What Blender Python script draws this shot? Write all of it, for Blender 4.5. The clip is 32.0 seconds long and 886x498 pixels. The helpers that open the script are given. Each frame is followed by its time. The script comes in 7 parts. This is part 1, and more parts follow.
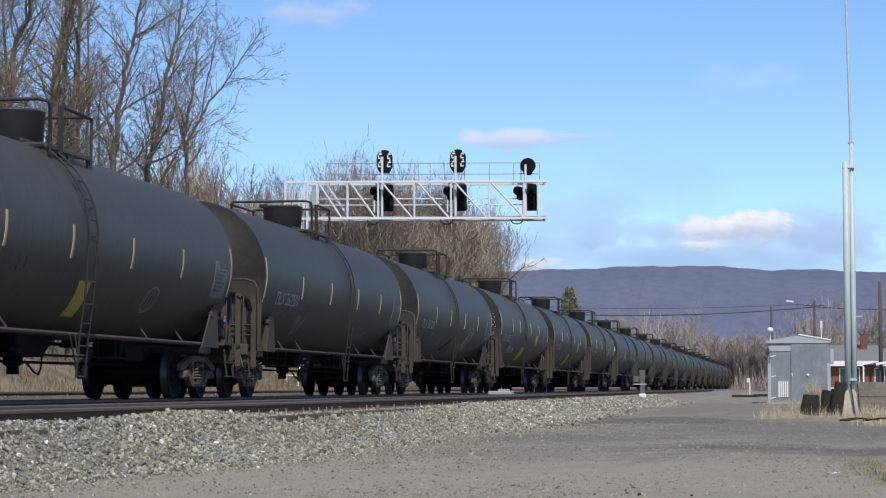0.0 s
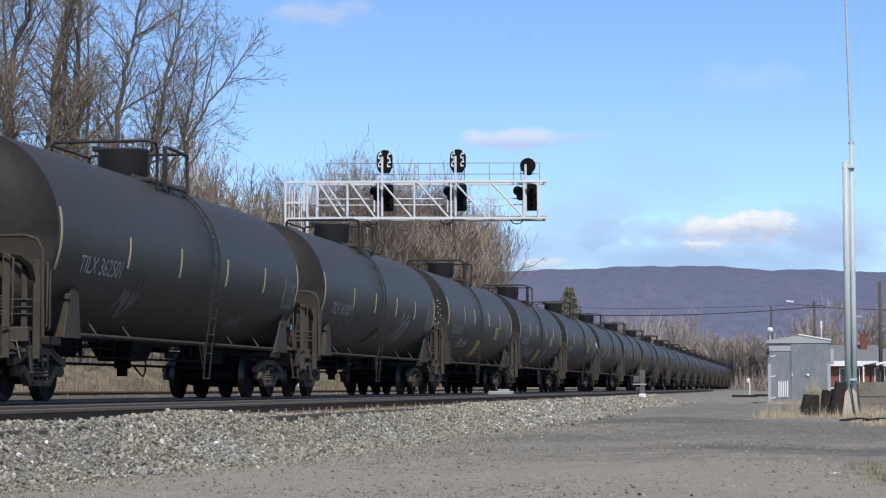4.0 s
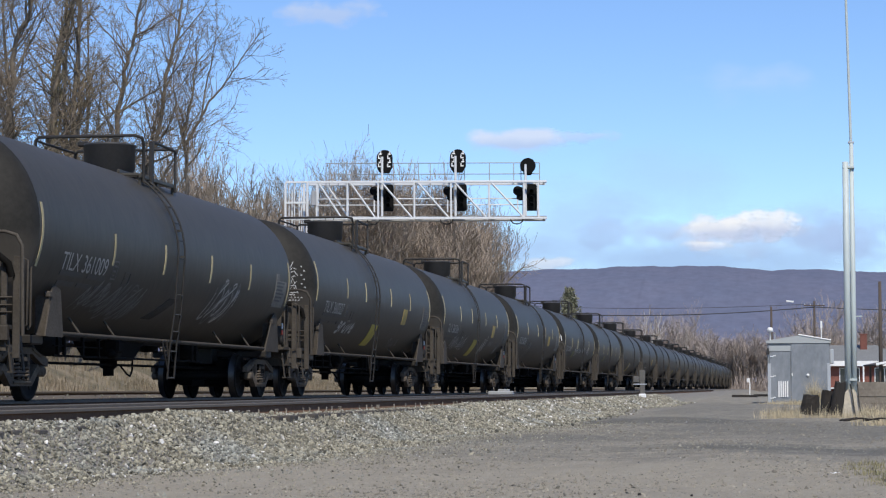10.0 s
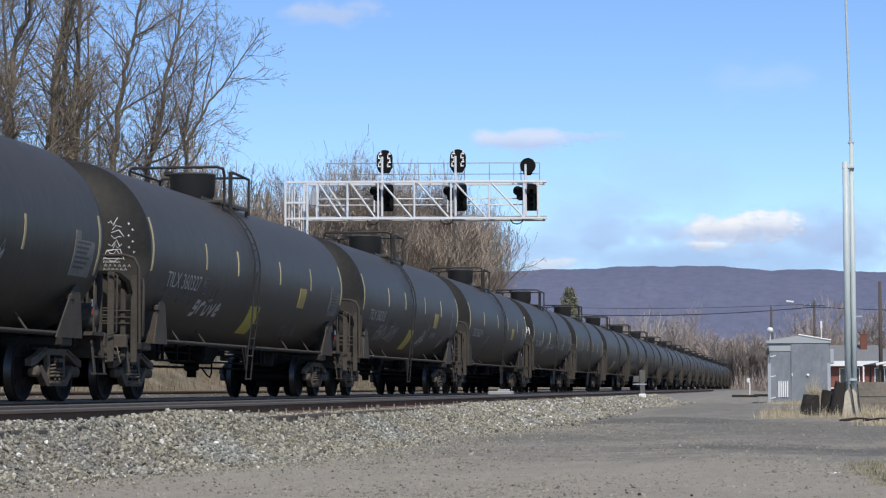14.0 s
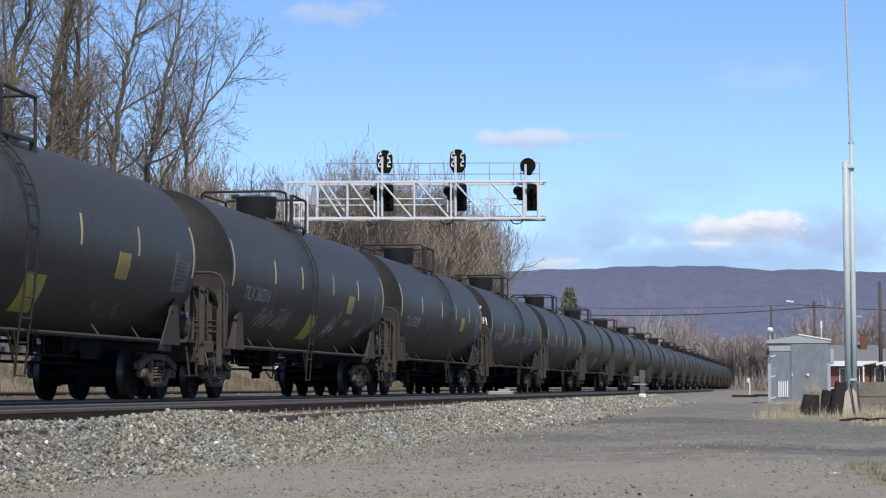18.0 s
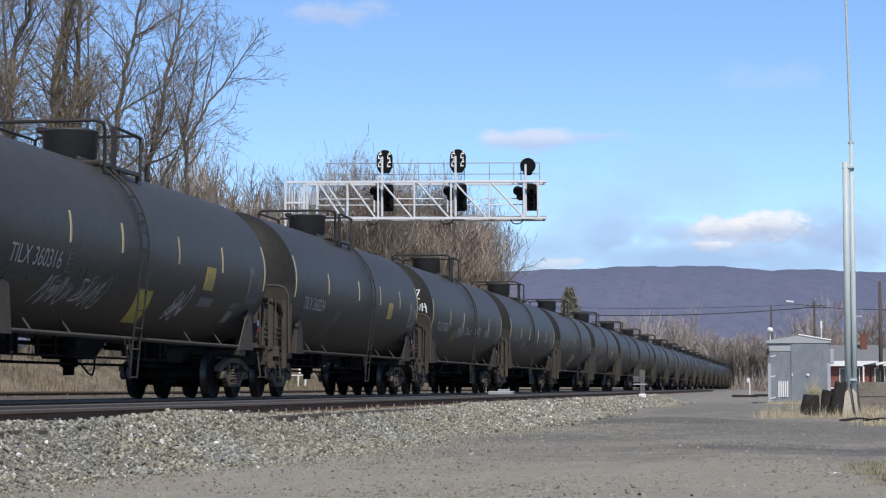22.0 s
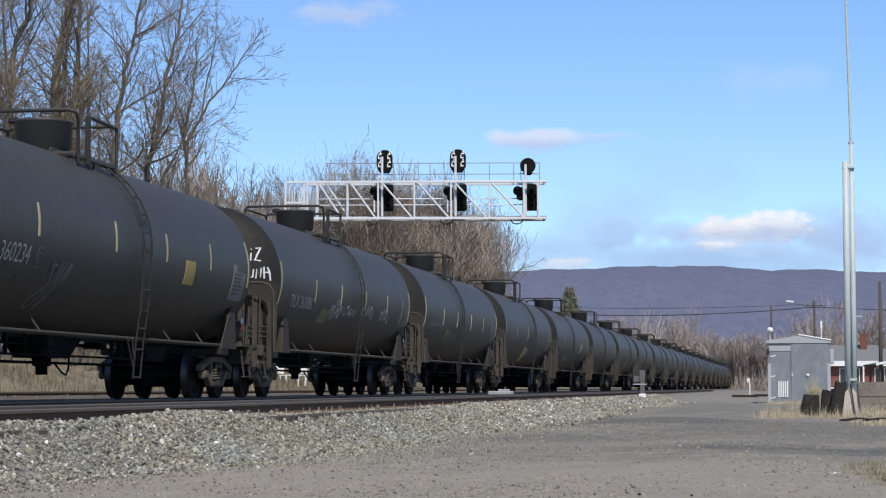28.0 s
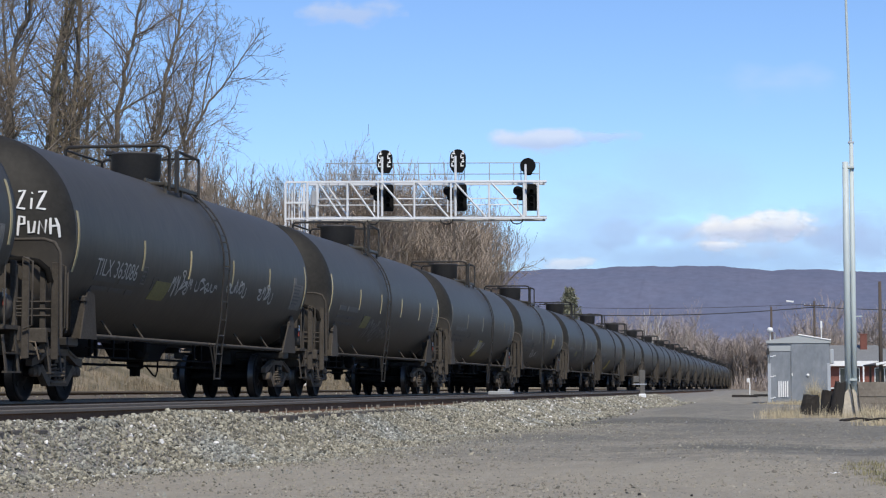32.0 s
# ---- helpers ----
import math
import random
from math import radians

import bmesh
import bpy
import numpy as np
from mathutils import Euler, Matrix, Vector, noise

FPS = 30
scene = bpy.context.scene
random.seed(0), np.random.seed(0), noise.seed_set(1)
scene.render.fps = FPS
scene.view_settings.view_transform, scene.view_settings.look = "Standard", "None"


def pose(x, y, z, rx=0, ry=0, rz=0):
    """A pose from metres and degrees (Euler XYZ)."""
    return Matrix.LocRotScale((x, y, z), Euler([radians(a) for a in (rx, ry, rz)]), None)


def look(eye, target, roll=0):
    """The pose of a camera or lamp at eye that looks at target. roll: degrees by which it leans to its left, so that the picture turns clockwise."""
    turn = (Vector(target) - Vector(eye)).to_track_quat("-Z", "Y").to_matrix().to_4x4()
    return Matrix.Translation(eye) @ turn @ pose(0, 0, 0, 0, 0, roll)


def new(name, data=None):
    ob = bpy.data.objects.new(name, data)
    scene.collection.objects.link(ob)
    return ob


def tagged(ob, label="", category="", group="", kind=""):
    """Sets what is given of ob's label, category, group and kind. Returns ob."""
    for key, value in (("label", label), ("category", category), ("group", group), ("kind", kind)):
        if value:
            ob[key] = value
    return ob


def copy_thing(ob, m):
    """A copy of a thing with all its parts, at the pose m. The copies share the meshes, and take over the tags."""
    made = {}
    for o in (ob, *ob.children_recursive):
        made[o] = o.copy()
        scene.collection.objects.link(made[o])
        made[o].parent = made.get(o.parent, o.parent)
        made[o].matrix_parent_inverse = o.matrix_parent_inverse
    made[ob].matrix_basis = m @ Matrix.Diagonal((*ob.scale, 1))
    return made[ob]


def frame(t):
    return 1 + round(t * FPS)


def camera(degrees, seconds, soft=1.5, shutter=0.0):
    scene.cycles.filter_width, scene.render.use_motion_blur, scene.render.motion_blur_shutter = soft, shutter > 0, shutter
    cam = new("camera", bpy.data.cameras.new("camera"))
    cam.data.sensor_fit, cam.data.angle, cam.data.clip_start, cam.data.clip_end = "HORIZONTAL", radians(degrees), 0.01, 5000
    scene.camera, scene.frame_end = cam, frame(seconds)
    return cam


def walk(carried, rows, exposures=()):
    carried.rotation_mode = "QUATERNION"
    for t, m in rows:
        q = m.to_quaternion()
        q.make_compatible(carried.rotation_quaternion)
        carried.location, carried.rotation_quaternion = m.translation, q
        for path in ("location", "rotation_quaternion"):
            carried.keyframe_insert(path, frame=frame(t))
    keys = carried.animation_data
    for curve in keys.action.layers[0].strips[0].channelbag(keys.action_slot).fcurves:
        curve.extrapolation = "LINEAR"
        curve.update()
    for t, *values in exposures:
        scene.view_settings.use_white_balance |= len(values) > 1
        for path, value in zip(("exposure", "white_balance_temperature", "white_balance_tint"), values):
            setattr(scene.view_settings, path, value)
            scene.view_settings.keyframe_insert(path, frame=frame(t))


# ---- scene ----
# ---- camera: fixed on a low tripod beside the line ----
cam = camera(23.93, 32.0, soft=1.2)
EYE = (0.0, 0.0, 0.80)
CAM_POSE = pose(*EYE, 90 + 3.79, 0, 9.33)
walk(cam, [(0.0, CAM_POSE), (32.0, CAM_POSE)])
scene.view_settings.exposure = 0.0

# ---- light ----
SUN_AZ, SUN_EL = 161.0, 50.0   # degrees clockwise from +Y, degrees up
to_sun = Vector((math.sin(radians(SUN_AZ)) * math.cos(radians(SUN_EL)),
                 math.cos(radians(SUN_AZ)) * math.cos(radians(SUN_EL)), math.sin(radians(SUN_EL))))
world = bpy.data.worlds.new("sky")
scene.world = world
world.use_nodes = True
wn = world.node_tree
wn.nodes.clear()
sky = wn.nodes.new("ShaderNodeTexSky")
sky.sky_type, sky.sun_disc = "NISHITA", False
sky.sun_elevation, sky.sun_rotation = radians(SUN_EL), radians(SUN_AZ)
sky.altitude, sky.air_density, sky.dust_density, sky.ozone_density = 300, 0.86, 0.05, 3.0
bg = wn.nodes.new("ShaderNodeBackground")
bg.inputs[1].default_value = 0.1265
wo = wn.nodes.new("ShaderNodeOutputWorld")
tint = wn.nodes.new("ShaderNodeMix")      # cool, saturated sky colour
tint.data_type, tint.blend_type = "RGBA", "MULTIPLY"
tint.inputs[0].default_value, tint.inputs[7].default_value = 1.0, (0.89, 1.012, 1.20, 1)
wn.links.new(sky.outputs[0], tint.inputs[6])
wn.links.new(tint.outputs[2], bg.inputs[0])
wn.links.new(bg.outputs[0], wo.inputs[0])
sun_data = bpy.data.lights.new("sun", "SUN")
sun_data.energy, sun_data.angle, sun_data.color = 4.15, radians(0.55), (1.0, 0.93, 0.82)
sun = new("sun", sun_data)
sun.matrix_basis = look(tuple(to_sun * 50), (0, 0, 0))


# ---- materials ----
def mat(name, color, rough=0.7, metal=0.0, second=None, scale=2.0, amount=0.5, grain=0.0, grain_scale=60.0,
        bump=0.0, bump_scale=40.0, stretch=(1, 1, 1), vary=0.0, spec=0.5, island=0.0, coarse=None, gloss_tint=None):
    """Principled surface: colour drifting to a second one over broad noise, fine grain, relief, change from piece to piece."""
    m = bpy.data.materials.new(name)
    m.use_nodes = True
    nt = m.node_tree
    p = nt.nodes["Principled BSDF"]
    p.inputs["Roughness"].default_value = rough
    p.inputs["Metallic"].default_value = metal
    p.inputs["Specular IOR Level"].default_value = spec
    if gloss_tint:      # warm tint that takes the blue sky out of the gloss
        p.inputs["Specular Tint"].default_value = (*gloss_tint, 1)
    co = nt.nodes.new("ShaderNodeTexCoord")
    mp = nt.nodes.new("ShaderNodeMapping")
    mp.inputs["Scale"].default_value = stretch
    nt.links.new(co.outputs["Object"], mp.inputs[0])

    def tex(s, detail=5.0, r=0.6):
        n = nt.nodes.new("ShaderNodeTexNoise")
        n.inputs["Scale"].default_value, n.inputs["Detail"].default_value, n.inputs["Roughness"].default_value = s, detail, r
        nt.links.new(mp.outputs[0], n.inputs["Vector"])
        return n.outputs["Fac"]

    def ramp(src, lo, hi):
        r = nt.nodes.new("ShaderNodeMapRange")
        r.inputs[1].default_value, r.inputs[2].default_value = lo, hi
        nt.links.new(src, r.inputs[0])
        return r.outputs[0]

    def mix(kind, fac, a, b):
        x = nt.nodes.new("ShaderNodeMix")
        x.data_type, x.blend_type = "RGBA", kind
        for sock, val in ((x.inputs[0], fac), (x.inputs[6], a), (x.inputs[7], b)):
            if isinstance(val, (int, float)):
                sock.default_value = val
            elif isinstance(val, tuple):
                sock.default_value = (*val, 1)
            else:
                nt.links.new(val, sock)
        return x.outputs[2]

    col = tuple(color)
    if second:
        col = mix("MIX", ramp(tex(scale), 0.5 - 0.22 / max(amount, 0.1), 0.5 + 0.22 / max(amount, 0.1)), col, tuple(second))
    if coarse:
        col = mix("MIX", ramp(tex(coarse[1], 3.0), coarse[2], coarse[3]), col, tuple(coarse[0]))
    if grain:
        g = ramp(tex(grain_scale, 3.0), 0.25, 0.75)
        g2 = nt.nodes.new("ShaderNodeMapRange")
        g2.inputs[3].default_value, g2.inputs[4].default_value = 1 - grain, 1 + grain
        nt.links.new(g, g2.inputs[0])
        col = mix("MULTIPLY", 1.0, col, g2.outputs[0])
    for amt, node, out in ((vary, "ShaderNodeObjectInfo", "Random"), (island, "ShaderNodeNewGeometry", "Random Per Island")):
        if amt:
            o = nt.nodes.new(node)
            r = nt.nodes.new("ShaderNodeMapRange")
            r.inputs[3].default_value, r.inputs[4].default_value = 1 - amt, 1 + amt
            nt.links.new(o.outputs[out], r.inputs[0])
            col = mix("MULTIPLY", 1.0, col, r.outputs[0])
    if isinstance(col, tuple):
        p.inputs["Base Color"].default_value = (*col, 1)
    else:
        nt.links.new(col, p.inputs["Base Color"])
    if bump:
        b = nt.nodes.new("ShaderNodeBump")
        b.inputs["Strength"].default_value, b.inputs["Distance"].default_value = bump, 0.02
        nt.links.new(tex(bump_scale), b.inputs["Height"])
        nt.links.new(b.outputs[0], p.inputs["Normal"])
    return m


M_TANK = mat("black_tank_paint", (0.0465, 0.0418, 0.0342), 0.50, second=(0.0678, 0.0612, 0.0500), scale=0.8, amount=0.5, grain=0.20,
             grain_scale=7, stretch=(0.4, 1.3, 0.4), bump=0.03, bump_scale=3, vary=0.10, spec=0.28, gloss_tint=(1.0, 0.94, 0.84))
M_SPIKE = mat("dull_spike_steel", (0.30, 0.27, 0.22), 0.8, second=(0.18, 0.16, 0.13), scale=9, vary=0.4)
M_DUST = mat("road_dust_on_steel", (0.086, 0.076, 0.065), 0.9, second=(0.048, 0.042, 0.036), scale=3, grain=0.25, grain_scale=25, vary=0.15, spec=0.15)
M_FRAME = mat("grimy_black_steel", (0.012, 0.0112, 0.0102), 0.65, second=(0.026, 0.0225, 0.0195), scale=3.5, amount=0.3, grain=0.2, grain_scale=20)
M_RUST = mat("rusty_cast_steel", (0.165, 0.137, 0.108), 0.95, second=(0.070, 0.056, 0.044), scale=6, grain=0.3, grain_scale=40, spec=0.08)
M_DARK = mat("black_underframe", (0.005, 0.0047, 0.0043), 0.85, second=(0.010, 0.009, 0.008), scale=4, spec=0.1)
M_TREAD = mat("polished_wheel_tread", (0.055, 0.051, 0.048), 0.36, 0.7, grain=0.2, grain_scale=30)
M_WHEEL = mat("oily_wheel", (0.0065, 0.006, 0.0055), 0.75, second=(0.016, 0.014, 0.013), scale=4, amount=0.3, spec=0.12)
M_PLACARD = mat("mustard_placard", (0.44, 0.31, 0.06), 0.55, second=(0.34, 0.25, 0.08), scale=3, grain=0.15, grain_scale=20)
M_YELLOW = mat("reflective_yellow", (0.47, 0.385, 0.19), 0.6, second=(0.36, 0.32, 0.21), scale=3, vary=0.2)
# greyer, dimmer stripe for the cars farther back
M_DIMSTRIPE = mat("dim_reflective_stripe", (0.125, 0.12, 0.10), 0.7, second=(0.20, 0.19, 0.16), scale=3, vary=0.4)
M_PANEL = mat("dusty_lettered_panel", (0.20, 0.185, 0.16), 0.75, second=(0.11, 0.102, 0.088), scale=5, grain=0.3, grain_scale=30, vary=0.3)
M_YSTAIN = mat("worn_yellow_vinyl", (0.52, 0.43, 0.07), 0.6, second=(0.30, 0.25, 0.06), scale=3, grain=0.2, grain_scale=30)
M_OLIVE = mat("faded_olive_panel", (0.20, 0.175, 0.045), 0.6, second=(0.11, 0.10, 0.04), scale=5, grain=0.3, grain_scale=30)
M_PLATE = mat("faded_placard_paint", (0.14, 0.132, 0.12), 0.6, second=(0.08, 0.077, 0.072), scale=4, grain=0.3, grain_scale=40)
M_LETTER = mat("dulled_white_lettering", (0.52, 0.50, 0.455), 0.6, second=(0.32, 0.31, 0.285), scale=5, amount=0.5)
M_FAINT = mat("faint_stencil_paint", (0.066, 0.063, 0.057), 0.6, second=(0.048, 0.046, 0.042), scale=6)
M_SPRAY = mat("white_spray_paint", (0.72, 0.72, 0.70), 0.6, second=(0.5, 0.5, 0.5), scale=6, amount=0.4)
M_SPRAYDIM = mat("weathered_spray_paint", (0.22, 0.213, 0.20), 0.6, second=(0.09, 0.087, 0.082), scale=6)
M_SPRAYBLUE = mat("washed_out_blue_spray", (0.055, 0.062, 0.085), 0.6, second=(0.035, 0.037, 0.045), scale=3)
M_RED = mat("red_tag", (0.35, 0.05, 0.03), 0.6, second=(0.25, 0.04, 0.03), scale=8)
M_WHITE = mat("galvanised_white", (0.70, 0.71, 0.72), 0.45, second=(0.58, 0.59, 0.60), scale=3, grain=0.08, grain_scale=30)
M_SIGBLACK = mat("signal_black", (0.006, 0.006, 0.0065), 0.7, second=(0.010, 0.010, 0.010), scale=5, spec=0.08)
M_GREYRAIL = mat("dull_galvanised_pipe", (0.36, 0.37, 0.38), 0.6, second=(0.25, 0.26, 0.27), scale=3, grain=0.1, grain_scale=20)
M_RAILSIDE = mat("rusty_rail", (0.165, 0.104, 0.072), 0.9, second=(0.105, 0.068, 0.048), scale=3, grain=0.2, grain_scale=30, spec=0.05)
M_RAILHEAD = mat("worn_rail_side", (0.165, 0.145, 0.125), 0.85, second=(0.12, 0.104, 0.09), scale=3, grain=0.15, grain_scale=30, spec=0.1)
M_RAILTOP = mat("worn_rail_head", (0.22, 0.20, 0.19), 0.35, 0.9, second=(0.13, 0.11, 0.10), scale=2)
M_TIE = mat("weathered_tie", (0.11, 0.095, 0.08), 0.9, second=(0.05, 0.044, 0.038), scale=3, stretch=(1, 8, 8), grain=0.3, grain_scale=20, vary=0.3, bump=0.4, bump_scale=20)
M_STONE = mat("limestone_ballast", (0.308, 0.288, 0.222), 0.9, second=(0.188, 0.174, 0.132), scale=1.1, grain=0.15, grain_scale=60, island=0.62, coarse=((0.250, 0.252, 0.222), 0.6, 0.5, 0.64))
M_GRAVEL = mat("fine_gravel", (0.27, 0.25, 0.205), 0.95, second=(0.20, 0.186, 0.155), scale=3, island=0.4)
M_CLOD = mat("dirt_clods", (0.26, 0.236, 0.19), 0.95, second=(0.17, 0.157, 0.13), scale=0.5, amount=0.8, island=0.35)
M_PALESTONE = mat("pale_ballast", (0.68, 0.66, 0.62), 0.85, second=(0.55, 0.53, 0.5), scale=3, island=0.2)
M_BARK = mat("grey_bark", (0.225, 0.190, 0.150), 0.95, second=(0.085, 0.072, 0.058), scale=2.5, stretch=(1, 1, 0.3), grain=0.3, grain_scale=14, bump=0.5, bump_scale=15, vary=0.25)
M_TWIG = mat("bare_twigs", (0.285, 0.230, 0.172), 0.9, second=(0.134, 0.107, 0.080), scale=0.5, vary=0.15, island=0.45, spec=0.1)
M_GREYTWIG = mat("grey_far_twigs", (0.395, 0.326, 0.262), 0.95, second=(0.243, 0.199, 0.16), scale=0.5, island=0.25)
M_WILLOW = mat("yellowish_twigs", (0.34, 0.278, 0.195), 0.9, second=(0.19, 0.152, 0.108), scale=0.5, vary=0.1, island=0.4, spec=0.1)
M_VINE = mat("mossy_vine_bark", (0.215, 0.185, 0.115), 0.95, second=(0.12, 0.105, 0.068), scale=3, grain=0.3, grain_scale=20)
# far twigs and weeds: base colour paled to carry the distance haze
M_FARTWIG = mat("haze_paled_far_wood", (0.375, 0.318, 0.280), 0.95, second=(0.31, 0.266, 0.24), scale=0.05, island=0.12, spec=0.0)
M_DRYGRASS = mat("dry_straw_grass", (0.56, 0.485, 0.34), 0.9, second=(0.33, 0.27, 0.165), scale=0.7, island=0.35)
M_BANKGRASS = mat("dead_bank_grass", (0.27, 0.22, 0.155), 0.9, second=(0.13, 0.112, 0.075), scale=0.9, amount=1.0, island=0.3)
M_GREENGRASS = mat("verge_grass", (0.15, 0.155, 0.075), 0.9, second=(0.32, 0.275, 0.17), scale=0.9, island=0.35)
M_HUT = mat("galvanised_hut_steel", (0.29, 0.305, 0.32), 0.5, 0.25, second=(0.155, 0.172, 0.19), scale=0.9, amount=0.7, grain=0.15, grain_scale=6, stretch=(1, 1, 0.5))
M_HUTROOF = mat("pale_hut_roof", (0.40, 0.42, 0.42), 0.5, second=(0.33, 0.35, 0.35), scale=2)
M_HUTTRIM = mat("bright_steel_trim", (0.46, 0.48, 0.50), 0.45, 0.2, second=(0.38, 0.4, 0.42), scale=2)
M_HOUSING = mat("grey_black_housing", (0.040, 0.039, 0.040), 0.55, second=(0.028, 0.027, 0.027), scale=3, grain=0.15, grain_scale=15)
M_POLE = mat("pale_green_grey_mast", (0.50, 0.555, 0.54), 0.5, second=(0.43, 0.48, 0.47), scale=1.0, grain=0.08, grain_scale=10, stretch=(1, 1, 0.2))
M_CHARRED = mat("blackened_timber", (0.014, 0.012, 0.011), 0.95, second=(0.036, 0.031, 0.027), scale=3, stretch=(6, 6, 1), bump=0.6, bump_scale=10)
M_CONCRETE = mat("weathered_concrete", (0.62, 0.56, 0.45), 0.9, second=(0.36, 0.31, 0.25), scale=1.5, grain=0.2, grain_scale=15, bump=0.3, bump_scale=15)
M_BLOCK = mat("weathered_timber_wall", (0.235, 0.205, 0.165), 0.9, second=(0.13, 0.112, 0.092), scale=2, grain=0.25, grain_scale=12, bump=0.4, bump_scale=12)
M_SHINGLE = mat("grey_shingles", (0.20, 0.205, 0.205), 0.9, second=(0.15, 0.155, 0.155), scale=1.5, grain=0.2, grain_scale=10)
M_BRICK = mat("red_brick", (0.20, 0.075, 0.055), 0.9, second=(0.14, 0.055, 0.042), scale=2, grain=0.25, grain_scale=12)
M_WPAINT = mat("white_house_paint", (0.80, 0.80, 0.79), 0.6, second=(0.7, 0.7, 0.69), scale=2)
M_GLASS = mat("dark_window", (0.02, 0.022, 0.025), 0.08, second=(0.03, 0.03, 0.03), scale=3)
M_POLEWOOD = mat("creosoted_pole", (0.06, 0.045, 0.035), 0.9, second=(0.10, 0.08, 0.065), scale=2, stretch=(4, 4, 0.5))
M_WIRE = mat("black_cable", (0.02, 0.02, 0.02), 0.6, second=(0.03, 0.03, 0.03), scale=2)
# distance haze is painted into the ridge's blue-purple base colour
M_RIDGE = mat("haze_painted_ridge", (0.112, 0.131, 0.194), 1.0, second=(0.138, 0.144, 0.202), scale=0.012, amount=0.6, grain=0.12, grain_scale=0.06, spec=0.0)
M_EVERGREEN = mat("pine_needles", (0.17, 0.175, 0.115), 0.9, second=(0.21, 0.205, 0.14), scale=0.3, island=0.3)


def ground_material():
    """Packed gravel yard: asphalt-grey lane, dark patches and strips, pale grit, dead turf away from the tracks."""
    m = bpy.data.materials.new("gravel_ground")
    m.use_nodes = True
    nt = m.node_tree
    p = nt.nodes["Principled BSDF"]
    p.inputs["Roughness"].default_value = 0.95
    geo = nt.nodes.new("ShaderNodeNewGeometry")
    sep = nt.nodes.new("ShaderNodeSeparateXYZ")
    nt.links.new(geo.outputs["Position"], sep.inputs[0])

    def noise_at(s, detail=6.0, stretch=(1, 1, 1), r=0.6):
        mp = nt.nodes.new("ShaderNodeMapping")
        mp.inputs["Scale"].default_value = stretch
        nt.links.new(geo.outputs["Position"], mp.inputs[0])
        n = nt.nodes.new("ShaderNodeTexNoise")
        n.inputs["Scale"].default_value, n.inputs["Detail"].default_value, n.inputs["Roughness"].default_value = s, detail, r
        nt.links.new(mp.outputs[0], n.inputs["Vector"])
        return n.outputs["Fac"]

    def span(src, lo, hi, a=0.0, b=1.0):
        r = nt.nodes.new("ShaderNodeMapRange")
        for k, val in enumerate((lo, hi, a, b)):
            r.inputs[k + 1].default_value = val
        nt.links.new(src, r.inputs[0])
        return r.outputs[0]

    def calc(op, a, b):
        c = nt.nodes.new("ShaderNodeMath")
        c.operation = op
        for k, val in enumerate((a, b)):
            if isinstance(val, (int, float)):
                c.inputs[k].default_value = val
            else:
                nt.links.new(val, c.inputs[k])
        return c.outputs[0]

    def mix(fac, a, b, kind="MIX"):
        x = nt.nodes.new("ShaderNodeMix")
        x.data_type, x.blend_type = "RGBA", kind
        for sock, val in ((x.inputs[0], fac), (x.inputs[6], a), (x.inputs[7], b)):
            if isinstance(val, (int, float)):
                sock.default_value = val
            elif isinstance(val, tuple):
                sock.default_value = (*val, 1)
            else:
                nt.links.new(val, sock)
        return x.outputs[2]

    lane = mix(span(noise_at(0.35), 0.35, 0.65), (0.215, 0.196, 0.157), (0.295, 0.268, 0.212))
    # worn darker patches along the lane, long in its direction
    worn = span(noise_at(0.11, 4.0, (1.0, 0.35, 1)), 0.52, 0.66)
    lane = mix(calc("MULTIPLY", worn, 0.55), lane, (0.126, 0.123, 0.108))
    mottle = span(noise_at(2.2, 7.0, (1, 0.34, 1), r=0.75), 0.36, 0.64)
    lane = mix(calc("MULTIPLY", mottle, 0.6), lane, (0.335, 0.303, 0.240))
    blotch = span(noise_at(4.5, 6.0, (1, 0.4, 1), r=0.72), 0.5, 0.64)
    lane = mix(calc("MULTIPLY", blotch, 0.5), lane, (0.095, 0.090, 0.080))
    fine = span(noise_at(40.0, 3.0, (1, 0.3, 1)), 0.5, 0.66)
    lane = mix(calc("MULTIPLY", fine, 0.4), lane, (0.38, 0.345, 0.285))
    patch = span(noise_at(0.8, 8.0, (1, 0.3, 1), r=0.8), 0.46, 0.60)
    lane = mix(calc("MULTIPLY", patch, 0.5), lane, (0.135, 0.128, 0.110))
    pale = span(noise_at(1.1, 8.0, (1, 0.35, 1), r=0.8), 0.50, 0.64)
    lane = mix(calc("MULTIPLY", pale, 0.6), lane, (0.365, 0.330, 0.262))
    # dark speckle paints the shade of tiny clods and stones into the colour
    speckle = span(noise_at(16.0, 5.0, (1, 0.10, 1), r=0.8), 0.44, 0.56)
    lane = mix(calc("MULTIPLY", speckle, 0.35), lane, (0.11, 0.104, 0.088))
    chips = span(noise_at(24.0, 4.0, (1, 0.12, 1), r=0.7), 0.58, 0.66)
    lane = mix(calc("MULTIPLY", chips, 0.3), lane, (0.42, 0.395, 0.335))
    grit = span(noise_at(22.0, 2.0), 0.60, 0.70)
    lane = mix(calc("MULTIPLY", grit, 0.5), lane, (0.38, 0.36, 0.31))
    pits = span(noise_at(11.0, 3.0), 0.64, 0.74)
    lane = mix(calc("MULTIPLY", pits, 0.5), lane, (0.10, 0.095, 0.085))
    # bare tan soil at the near end of the lane
    lane = mix(calc("MULTIPLY", span(calc("ADD", sep.outputs[1], span(noise_at(0.4, 5.0), 0.0, 1.0, -5.0, 5.0)), 25.5, 20.5), 0.6), lane, (0.345, 0.305, 0.235))
